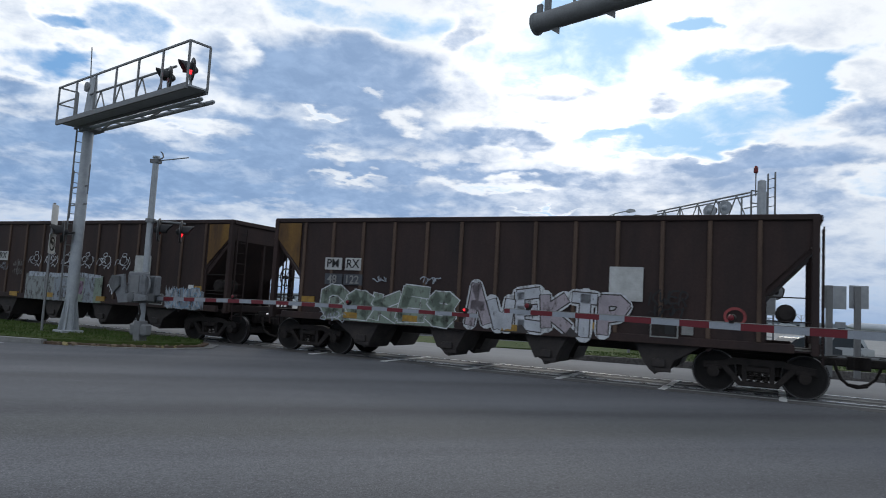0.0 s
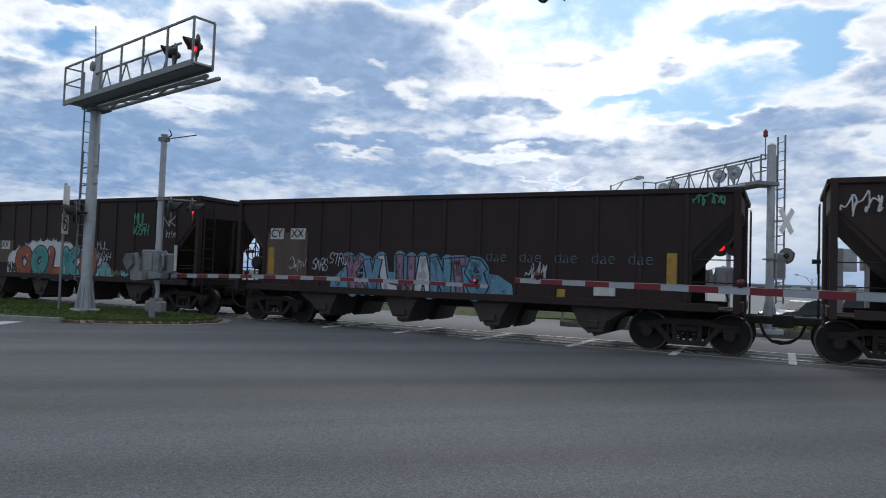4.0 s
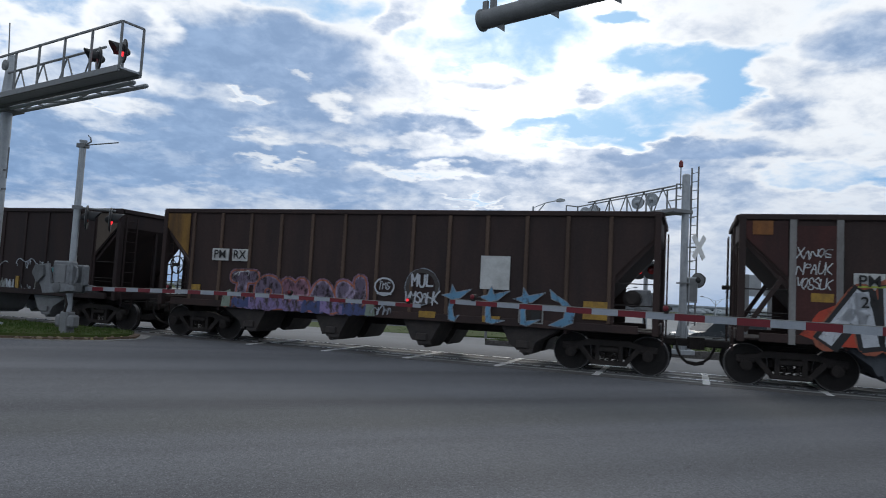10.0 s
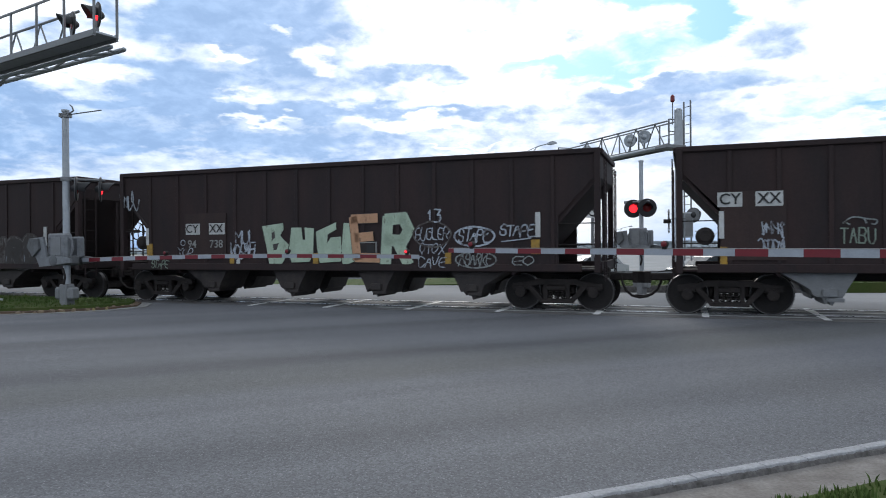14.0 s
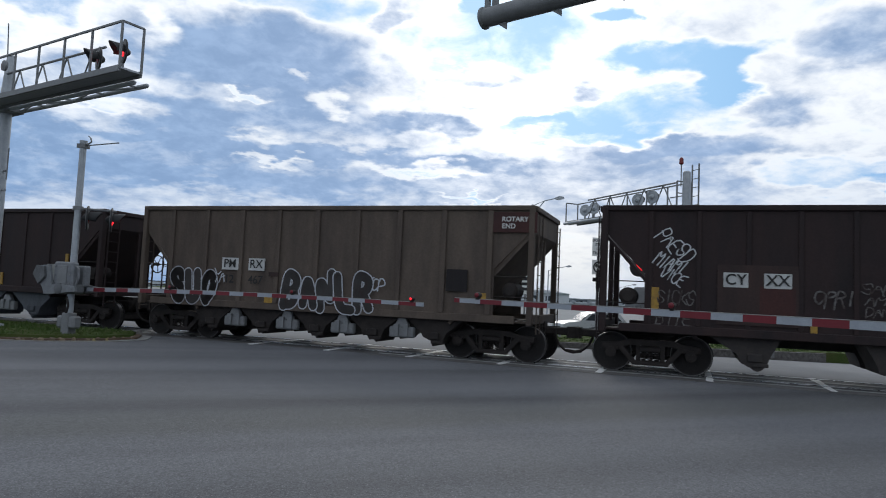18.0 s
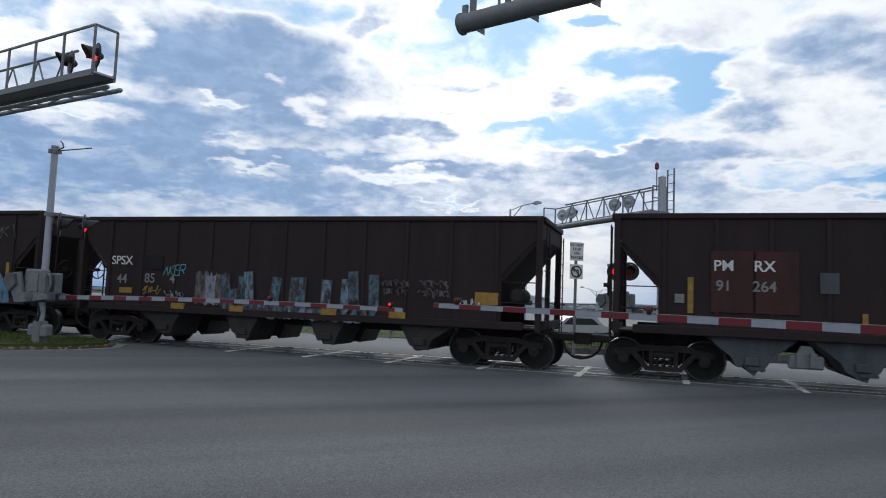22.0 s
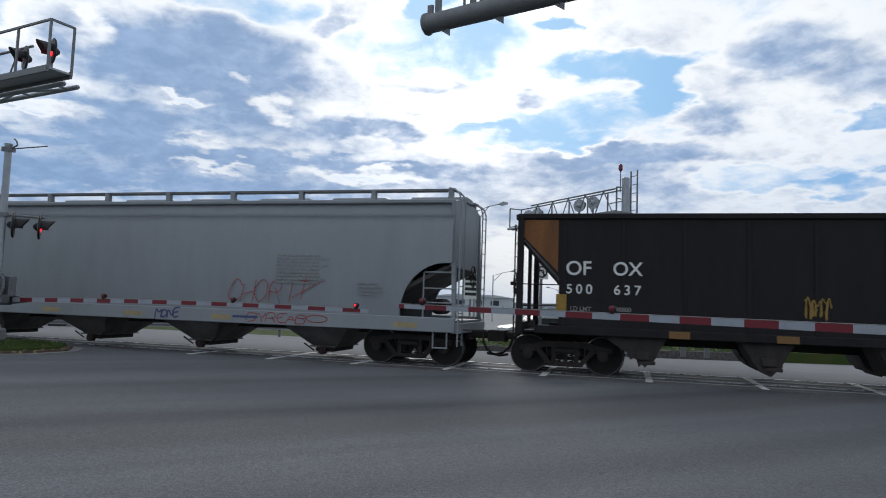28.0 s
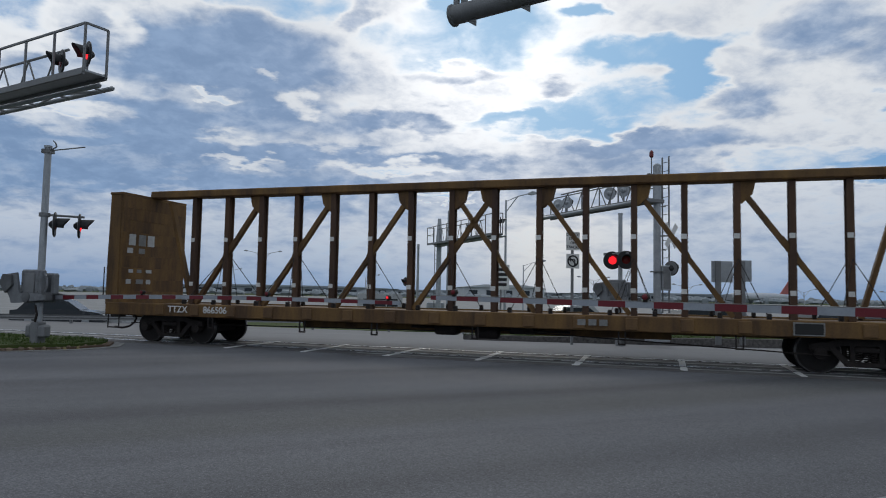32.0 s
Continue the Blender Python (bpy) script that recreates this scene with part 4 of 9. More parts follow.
def hopper(label, s_lo, s_hi, mat, spec):
    """An open-top hopper car between the coupling points s_lo and s_hi; x = 0 is its middle, -y the near side."""
    car = thing("hopper_car", label, "hopper car", "cars of the freight train")
    L = s_hi - s_lo
    h = L / 2 - spec.get("gap", 0.82)          # half the body's length
    H, sill, W = spec.get("H", 3.87), spec.get("sill", 0.97), 1.50
    cut = spec.get("cut", 1.0)
    tr = spec.get("truck", h - 1.13)
    bays = spec.get("bays", 4)
    deep = spec.get("rib", 0.035)
    key = (round(h, 3), H, sill, cut, mat.name)
    # side sheets, cut off slantwise over the trucks
    zc = spec.get("zc", 2.30)
    poly = [(-h + cut, sill + 0.16), (h - cut, sill + 0.16), (h - cut, zc), (h - 0.12, zc + cut * 0.92), (h - 0.02, H - 0.06), (-h + 0.02, H - 0.06), (-h + 0.12, zc + cut * 0.92), (-h + cut, zc)]
    sheet = shared(("sheet",) + key, lambda: Shape().prism(poly, -0.02, 0.02).mesh("side_sheet", mat))
    chord = shared(("chord",) + key, lambda: Shape().box(-h, h, -0.075, 0.05, H - 0.13, H, bevel=0.02).mesh("top_chord", mat))
    silm = shared(("sill",) + key, lambda: Shape().box(-h + cut - 0.55, h - cut + 0.55, -0.07, 0.05, sill, sill + 0.19, bevel=0.015).mesh("side_sill", mat))
    post = shared(("post",) + key, lambda: Shape().box(-0.07, 0.07, -0.09, 0.09, sill - 0.02, H - 0.04, bevel=0.012).mesh("corner_post", mat))
    for y in (-W, W):
        part("side_sheet", sheet, None, car, m=pose(0, y, 0))
        part("top_chord", chord, None, car, m=pose(0, y, 0, 0, 0, 0 if y < 0 else 180))
        part("side_sill", silm, None, car, m=pose(0, y, 0, 0, 0, 0 if y < 0 else 180))
        for s in (-1, 1):
            part("corner_post", post, None, car, m=pose(s * (h - 0.08), y, 0))
    # ribs
    n = spec.get("ribs", 13)
    rmat = spec.get("rib_mat", mat)
    span = h - cut
    for i in range(n):
        x = -span + 0.12 + (2 * span - 0.24) * i / (n - 1)
        rib = shared(("rib", sill, H, deep, rmat.name, spec.get("rib_w", 0.1)), lambda: Shape().box(-spec.get("rib_w", 0.1) / 2, spec.get("rib_w", 0.1) / 2, -deep, 0.0, sill + 0.19, H - 0.13, bevel=0.01).mesh("rib", rmat))
        for y, a in ((-W - 0.02, 0), (W + 0.02, 180)):
            part("rib", rib, None, car, m=pose(x, y, 0, 0, 0, a))
    # end slope sheets, end wall top and inside floor
    for s in (-1, 1):
        slope = [(s * (h - 0.06), zc + 0.95), (s * (h - 0.06), H - 0.1), (s * (h - 0.02), H - 0.1), (s * (h - 0.02), zc + 0.9), (s * (h - cut - 1.1), sill - 0.1), (s * (h - cut - 1.16), sill - 0.05)]
        part("end_slope", Shape().prism(slope, -W + 0.02, W - 0.02), mat, car)
        part("end_chord", Shape().box(s * h - 0.05, s * h + 0.05, -W, W, H - 0.14, H - 0.01, bevel=0.015), mat, car)
        part("end_sill", Shape().box(s * (h - .03) - .05, s * (h - .03) + .05, -W, W, sill + 0.02, sill + 0.24, bevel=0.015), mat, car)
        # end deck supports and braces
        sh = Shape()
        if spec.get("brace"):
            for y in (-W + 0.08, W - 0.08):
                sh.bar((s * (h - 0.15), y, sill + 0.2), (s * (h - cut + 0.1), y, zc + 0.1), 0.14, 0.1)
        sh.bar((s * (h - 0.1), 0, sill + 0.2), (s * (h - 0.1), 0, zc + 0.95), 0.09, 0.09, up=(1, 0, 0))
        sh.box(s * (h - 0.6) - 0.6, s * (h - 0.6) + 0.6, -W + 0.1, W - 0.1, sill + 0.02, sill + 0.06)
        part("end_frame", sh, mat, car)
        lad = shared(("ladder", H, mat.name), lambda: ladder_mesh(0.75, H - 0.25, 0.42, mat))
        part("ladder", lad, None, car, m=pose(s * (h + 0.07), -W + 0.3, 0))
        part("ladder", lad, None, car, m=pose(s * (h + 0.07), W - 0.3, 0))
        for zg, reach in ((1.62, 0.45), (2.12, 0.4)):
            part("end_grab", shared(("end_grab", cut, reach), lambda: Shape().rod((-cut * 0.55, 0, 0), (cut * reach, 0, 0), 0.014, n=5).mesh("end_grab", GRIME)), None, car, m=pose(s * (h - 0.5), -W + 0.02, zg, 0, 0, 0 if s > 0 else 180))
        part("grab_iron", shared("grab", lambda: Shape().rod((-0.3, 0, 0), (0.3, 0, 0), 0.013, n=5).rod((-0.3, 0, 0), (-0.3, 0.06, 0), 0.013, n=5).rod((0.3, 0, 0), (0.3, 0.06, 0), 0.013, n=5).mesh("grab_iron", GRIME)), None, car, m=pose(s * (h - 0.55), -W - 0.06, sill + 0.55))
    part("brake_wheel", shared("brake_wheel", brake_wheel_mesh), None, car, "round hand brake wheel", pose(spec.get("wheel", -1) * (h + 0.16), -0.7, 2.15))
    if spec.get("tank", 1):
        part("brake_cylinder", shared("tank", lambda: Shape().lathe([(-0.42, 0.12), (-0.36, 0.2), (0.3, 0.2), (0.36, 0.12)], "x", 16).mesh("brake_cylinder", GRIME)), None, car, "black air brake cylinder", pose(spec.get("tank", 1) * (h - 0.62), -1.0, 1.78, 0, 0, 90))
    # underframe
    part("centre_sill", Shape().box(-h - 0.05, h + 0.05, -0.2, 0.2, 0.74, 1.05, bevel=0.02), GRIME, car)
    # a floor that keeps daylight out of the hoppers
    part("floor_sheet", Shape().box(-h + cut + 0.6, h - cut - 0.6, -W + 0.05, W - 0.05, sill + 0.02, sill + 0.06), GRIME, car)
    cm = spec.get("chute_mat", CHUTE_DARK)
    pitch = spec.get("pitch", 2.62)
    for i in range(bays):
        x = (i - (bays - 1) / 2) * pitch + spec.get("chute_dx", 0.0)
        saw = spec.get("chute", "saw") == "saw"
        wl = wr = 0.56 if saw else pitch * 0.47
        if saw and i == 0:
            wl = 1.0
        if saw and i == bays - 1:
            wr = 1.0
        rag = random.Random(int(1000 * s_lo) + i)
        bl, br = (x - 0.26, x + 0.24) if saw else (x - wl * 0.3, x + wr * 0.3)
        teeth = [(bl + (br - bl) * k / 8 + rag.uniform(-0.015, 0.015), 0.30 + 0.16 * abs(k - 5) / 5 + rag.choice((-0.05, -0.02, 0.03, 0.06)) + rag.uniform(-0.02, 0.02)) for k in range(9)]
        prof = [(x + wr, sill + 0.05), (x - wl, sill + 0.05), (bl - 0.09, 0.62), (bl - 0.05, 0.53)] + teeth + [(br + 0.05, 0.52), (br + 0.1, 0.63)]
        part("hopper_chute", Shape().prism(prof, -W + 0.10, -0.24), cm, car, "ragged-bottomed hopper chute")
        part("hopper_chute", Shape().prism(prof, 0.24, W - 0.10), cm, car, "ragged-bottomed hopper chute")
        part("chute_latch", shared(("latch", cm.name), lambda: Shape().box(-0.14, 0.16, -0.05, 0.05, 0.46, 0.64, bevel=0.02).box(-0.05, 0.28, -0.03, 0.03, 0.36, 0.44, bevel=0.01).mesh("chute_latch", cm)), None, car, m=pose(x, -W + 0.08, 0))
    if spec.get("gates"):
        for i in range(bays - 1):
            x = (i - (bays - 2) / 2) * pitch
            g = Shape().box(x - 0.34, x + 0.34, -W + 0.02, -W + 0.2, 0.46, 0.74, bevel=0.03).box(x - 0.2, x - 0.06, -W - 0.03, -W + 0.04, 0.5, 0.8).box(x + 0.06, x + 0.2, -W - 0.03, -W + 0.04, 0.5, 0.8).prism([(x - 0.2, 0.74), (x + 0.2, 0.74), (x + 0.1, 0.95), (x - 0.1, 0.95)], -W + 0.04, -W + 0.16)
            part("gate_operator", g, spec.get("gate_mat", SLATE), car)
    add_truck(car, -tr)
    add_truck(car, tr)
    add_couplers(car, h)
    face = -W - 0.02 - deep
    for i, (nm, x, z, w, hh, pm) in enumerate(sorted(spec.get("panels", ()), key=lambda q: -q[3] * q[4])):
        x += SHIFT
        if z < sill + 0.3 and hh < 0.2:
            part(nm, Shape().box(x - w / 2, x + w / 2, -W - 0.084, -W, z - hh / 2, z + hh / 2), pm, car)
            continue
        part(nm, Shape().box(x - w / 2, x + w / 2, face - 0.0002 - 0.0003 * i, face + 0.03, z - hh / 2, z + hh / 2), pm, car)
    for body, x, z, size, pm, *wide in spec.get("text", ()):
        letters("lettering", body, size, pm, car, x + SHIFT, face - 0.012 - 0.0009 * len(spec.get("graffiti", ())), z, 0.014 * size, spacing=wide[0] if wide else 1.0)
    for x in spec.get("reflectors", ()):
        part("reflector", shared(("refl", spec.get("refl_size", (0.42, 0.16))), lambda: Shape().box(-spec.get("refl_size", (0.42, 0.16))[0] / 2, spec.get("refl_size", (0.42, 0.16))[0] / 2, -0.006, 0.006, -spec.get("refl_size", (0.42, 0.16))[1] / 2, spec.get("refl_size", (0.42, 0.16))[1] / 2).mesh("reflector", REFLECTOR)), None, car, m=pose(x, -W - 0.078, sill + spec.get("refl_z", 0.12)))
    for end, pm in spec.get("end_paint", ()):
        x0, x1 = end * (h - 0.02), end * (h - 0.02 - cut + 0.05)
        tri = [(x0, H - 0.15), (x1, H - 0.15), (x1, zc + 0.12), (end * (h - 0.14), zc + cut * 0.95)]
        part("corner_paint", Shape().prism(tri, face - 0.004 + 0.015, face + 0.02), pm, car)
    if spec.get("load"):
        bm = Shape()
        n = 44
        pts = [(-h + 0.5 + (2 * h - 1) * i / n, H - 0.25 + 0.35 * (0.5 + 0.5 * math.sin(i * 0.55)) * math.sin(math.pi * i / n) ** 0.5) for i in range(n + 1)]
        bm.prism([(-h + 0.5, H - 0.6)] + pts + [(h - 0.5, H - 0.6)], -W + 0.25, W - 0.25)
        part("load", bm, BALLAST, car, "heaped grey aggregate load")
    for i, g in enumerate(spec.get("graffiti", ())):
        had = set(car.children)
        g(car, face - 0.002 - 0.0009 * i)
        for ob in set(car.children) - had:
            ob.location.x += SHIFT
    CARS.append((car, (s_lo + s_hi) / 2 - SHIFT))
    return car


CARS, SHIFT = [], 0.2

# ---- spray paint on the cars ----
def ribbon(sh, pts, y, half, k):
    """A thick flat stroke with round joints, on the plane at y."""
    for a, b in zip(pts, pts[1:]):
        dx, dz = b[0] - a[0], b[1] - a[1]
        ln = math.hypot(dx, dz) or 1
        nx, nz = -dz / ln * half, dx / ln * half
        sh.add([(a[0] - nx, y, a[1] - nz), (b[0] - nx, y, b[1] - nz), (b[0] + nx, y, b[1] + nz), (a[0] + nx, y, a[1] + nz)], [(0, 1, 2, 3)], k)
    for a in pts:
        sh.add([(a[0] + half * math.cos(t), y - 0.00005, a[1] + half * math.sin(t)) for t in [j * math.pi / 5 for j in range(10)]], [tuple(range(10))], k)


def tag(x, z, w, h, colour, seed, loops=3, thick=0.03, rows=1):
    """A thin scribbled tag."""
    def build(car, face):
        rnd = random.Random(seed)
        sh = Shape()
        for r in range(rows):
            zc = z + h * ((rows - 1) / 2 - r) / rows
            hh = h / rows * 0.42
            f, p, q = loops * rnd.uniform(0.9, 1.1), rnd.uniform(0, 6), rnd.uniform(0, 6)
            n = 26 * loops
            pts = []
            for i in range(n + 1):
                u = i / n
                pts.append(Vector((x - w / 2 + w * u + w / loops * 0.35 * math.sin(2 * math.pi * f * u + p), face - 0.001, zc + hh * math.sin(2 * math.pi * f * u + q) * (0.75 + 0.25 * math.sin(9 * u + p)) + hh * 0.3 * math.sin(2 * math.pi * 2.7 * f * u))))
            t = thick * 0.5
            for a, b in zip(pts, pts[1:]):
                d = (b - a).normalized() if (b - a).length > 1e-6 else Vector((1, 0, 0))
                s = Vector((-d.z, 0, d.x)) * t
                e = d * t * 0.6
                sh.add([a - e - s, b + e - s, b + e + s, a - e + s], [(0, 1, 2, 3)])
            for _ in range(loops):
                ax = x + rnd.uniform(-.45, .45) * w
                d = Vector((rnd.uniform(-.12, .12) * w, 0, hh * rnd.uniform(0.9, 1.5)))
                a = Vector((ax, face - 0.0013, zc)) - d * 0.6
                b = a + 1.2 * d
                s = Vector((-d.z, 0, d.x)).normalized() * t
                sh.add([a - s, b - s, b + s, a + s], [(0, 1, 2, 3)])
        part("graffiti_tag", sh, SPRAY[colour], car, "thin spray-painted scribble")
    return build


STROKES = dict(A="00 24 40|12 32", B="00 04 34 43 32 02|32 41 30 00", C="43 34 14 03 01 10 30 41", D="00 04 24 43 41 20 00", E="40 00 04 44|02 32", F="00 04 44|02 32",
               G="43 34 14 03 01 10 30 41 42 22", H="00 04|40 44|02 42", I="20 24", K="00 04|44 02 40", L="04 00 40", M="00 04 22 44 40", N="00 04 40 44", O="20 01 03 24 43 41 20",
               P="00 04 34 43 32 02", R="00 04 34 43 32 02|22 40", S="43 34 14 03 12 32 41 30 10 01", T="20 24|04 44", V="04 20 44", W="04 10 22 30 44", X="04 40|00 44", Y="04 22 44|22 20", Z="04 44 00 40", J="34 31 20 00", Q="20 01 03 24 43 41 20|31 40", U="04 01 10 30 41 44", one="13 24 20", three="04 44 22 42 41 30 00", slash="04 40|14 44", cross="04 40|00 44")


def rounded(pts, times=2):
    """Corners cut twice over, so that a stroke bends like a swung arm."""
    for _ in range(times):
        out = [pts[0]]
        for a, b in zip(pts, pts[1:]):
            out += [(a[0] * 0.75 + b[0] * 0.25, a[1] * 0.75 + b[1] * 0.25), (a[0] * 0.25 + b[0] * 0.75, a[1] * 0.25 + b[1] * 0.75)]
        pts = out + [pts[-1]]
    return pts


def flat_stroke(sh, pts, y, half, k):
    """A broad stroke with square ends and filled corners."""
    for i, (a, b) in enumerate(zip(pts, pts[1:])):
        dx, dz = b[0] - a[0], b[1] - a[1]
        ln = math.hypot(dx, dz) or 1
        nx, nz, ex, ez = -dz / ln * half, dx / ln * half, dx / ln * half * 0.55, dz / ln * half * 0.55
        sh.add([(a[0] - nx - ex, y, a[1] - nz - ez), (b[0] - nx + ex, y, b[1] - nz + ez), (b[0] + nx + ex, y, b[1] + nz + ez), (a[0] + nx - ex, y, a[1] + nz - ez)], [(0, 1, 2, 3)], k)


def piece(body, x0, x1, z0, z1, fills, half, seed, line="black", edge=0.035, halo=None, glow=0.07, drop=None, flat=False, shine=None, slant=0.0, jitter=0.06, uneven=0.14):
    """A sprayed word of fat letters: glow, drop shadow, outline, fill and highlights, one part a letter."""
    names = [halo or line, drop or line, line, *fills, shine or line]
    mats = [SPRAY[k] for k in names]

    def build(car, face):
        rnd = random.Random(seed)
        stroke = flat_stroke if flat else ribbon
        n = len(body)
        cell = (x1 - x0) / n
        laid = []
        for i, key in enumerate(body):
            tall = (z1 - z0) * (1 - rnd.uniform(0, uneven))
            low = z0 + rnd.uniform(0, uneven) * 0.35 * (z1 - z0)
            lw, lh = max(cell * 1.06 - 2 * half, cell * 0.26), max(tall - 2 * half, tall * 0.3)
            cx, cz, tilt = x0 + cell * (i + 0.5), low + tall / 2, slant + rnd.uniform(-0.12, 0.12)
            lines = []
            for run_ in STROKES[key].split("|"):
                pts = []
                for q in run_.split():
                    u, v = (int(q[0]) / 4 - 0.5) * lw, (int(q[1]) / 4 - 0.5) * lh
                    pts.append((cx + u + rnd.uniform(-jitter, jitter) * lw + tilt * v, cz + v + rnd.uniform(-jitter, jitter) * lh))
                lines.append(pts if flat else rounded(pts))
            laid.append(lines)
        if halo:
            for i, lines in enumerate(laid):
                sh = Shape()
                for pts in lines:
                    ribbon(sh, [(a, b) for a, b in pts], face - 0.0003 - 0.0002 * (i % 2), half + edge + glow * (0.8 + 0.4 * ((i * 7) % 5) / 5), 0)
                part("graffiti_glow", sh.mesh("graffiti", mats), None, car, "soft coloured glow behind a sprayed letter")
        for i, lines in enumerate(laid):
            sh, y = Shape(), face - 0.0016 - 0.0034 * (i % 2)
            if drop:
                for pts in lines:
                    stroke(sh, [(a + 0.05, b - 0.04) for a, b in pts], y + 0.0006, half + edge, 1)
            for pts in lines:
                stroke(sh, pts, y, half + edge, 2)
            for pts in lines:
                stroke(sh, pts, y - 0.0008, half, 3 + i % len(fills))
            if shine:
                for pts in lines[:1]:
                    a, b = pts[0], pts[min(len(pts) - 1, 1 if flat else 3)]
                    ox, oz = -half * 0.45, half * 0.2
                    ribbon(sh, [(a[0] + ox, a[1] + oz), (a[0] * 0.3 + b[0] * 0.7 + ox, a[1] * 0.3 + b[1] * 0.7 + oz)], y - 0.0016, max(half * 0.13, 0.012), len(mats) - 1)
            part("graffiti_letter", sh.mesh("graffiti", mats), None, car, "fat spray-painted graffiti letter")
    return build


def cloud(x0, x1, z0, z1, colour, seed, rim=None, bumps=11, arch=0.35):
    """One bumpy field of background paint, higher in the middle, with a dotted rim."""
    def build(car, face):
        rnd = random.Random(seed)
        n, top = bumps * 8, []
        lift = [rnd.uniform(0.03, 0.10) for _ in range(bumps + 1)]
        for i in range(n + 1):
            u = i / n
            k = min(int(u * bumps), bumps - 1)
            f = abs(math.sin(math.pi * u * bumps))
            top.append((x0 + (x1 - x0) * u, z0 + (z1 - z0) * ((1 - arch) + arch * math.sin(math.pi * min(max(u * 1.12, 0), 1)) ** 0.6) + lift[k] * f))
        base = [(x1 - (x1 - x0) * i / 20, z0 + rnd.uniform(0, 0.05)) for i in range(21)]
        if rim:
            sh = Shape()
            for a, b in top[::2]:
                r = rnd.uniform(0.02, 0.055)
                a, b = a + rnd.uniform(-.03, .03), b + rnd.uniform(-0.03, 0.06)
                sh.add([(a + r * math.cos(t), face + 0.0004, b + r * math.sin(t)) for t in [j * math.pi / 4 for j in range(8)]], [tuple(range(8))])
            part("paint_dots", sh, SPRAY[rim], car, "sprayed dots along the edge")
        part("paint_field", Shape().add([(a, face, b) for a, b in top + base], [tuple(range(len(top) + 21))]), SPRAY[colour], car, "cloud of background spray paint")
    return build


def script(body, x, z, w, h, colour, half, seed, slant=0.15, jitter=0.09, turn=0.0):
    """A quick handwritten word in one thin rounded line a letter, joined into one tag."""
    def build(car, face):
        rnd = random.Random(seed)
        sh, cell = Shape(), w / len(body)
        ca, sa = math.cos(turn), math.sin(turn)
        for i, key in enumerate(body):
            dz = rnd.uniform(-0.08, 0.08) * h
            for run_ in STROKES[key].split("|"):
                pts = []
                for q in run_.split():
                    u, v = -w / 2 + cell * (i + 0.5) + (int(q[0]) / 4 - 0.5) * cell * 0.92, (int(q[1]) / 4 - 0.5) * h
                    u += rnd.uniform(-jitter, jitter) * cell * 1.3 + slant * v
                    v += rnd.uniform(-jitter, jitter) * h * 1.5 + dz
                    pts.append((x + u * ca - v * sa, z + u * sa + v * ca))
                ribbon(sh, rounded(pts, 1), face - 0.001, half, 0)
        part("graffiti_tag", sh, SPRAY[colour], car, "thin handwritten spray-painted word")
    return build


def ring_paint(x, z, rx, rz, colour, half, seed):
    def build(car, face):
        rnd = random.Random(seed)
        pts = [(x + rx * math.cos(t) * (1 + rnd.uniform(-.03, .03)), z + rz * math.sin(t) * (1 + rnd.uniform(-.03, .03))) for t in [0.3 + j * 6.4 / 26 for j in range(27)]]
        sh = Shape()
        ribbon(sh, pts, face, half, 0)
        part("graffiti_ring", sh, SPRAY[colour], car, "thin sprayed ring")
    return build


def brush(body, x, z, w, h, colour, half, seed, outline=None, edge=0.03, slant=0.0, jitter=0.05, turn=0.0, single=False):
    """Hand-sprayed capitals of thick strokes; body is a string or a list of keys of STROKES."""
    def build(car, face):
        rnd = random.Random(seed)
        n = len(body)
        cell = w / n
        whole = Shape()
        for i, key in enumerate(body):
            sh = whole if single else Shape()
            lw, lh = max(cell - 2.4 * half, cell * 0.3), max(h - 2 * half, h * 0.3)
            cx, cz = x - w / 2 + cell * (i + 0.5), z + rnd.uniform(-jitter, jitter) * h
            ca, sa = math.cos(turn), math.sin(turn)
            lines = []
            for run_ in STROKES[key].split("|"):
                pts = []
                for q in run_.split():
                    u, v = (int(q[0]) / 4 - 0.5) * lw, (int(q[1]) / 4 - 0.5) * lh
                    u += rnd.uniform(-jitter, jitter) * lw + slant * v
                    v += rnd.uniform(-jitter, jitter) * lh
                    pts.append((cx + u * ca - v * sa, cz + u * sa + v * ca))
                lines.append(pts)
            y = face - 0.0014 - 0.003 * (i % 2)
            if outline:
                for pts in lines:
                    ribbon(sh, pts, y, half + edge, 1)
            for pts in lines:
                ribbon(sh, pts, y - 0.0008, half, 0)
            if not single:
                part("graffiti_letter", sh.mesh("graffiti", [SPRAY[colour], SPRAY[outline or colour]]), None, car, "thick spray-painted capital letter")
        if single:
            part("graffiti_tag", whole.mesh("graffiti", [SPRAY[colour], SPRAY[outline or colour]]), None, car, "hand-sprayed word in thin strokes")
    return build


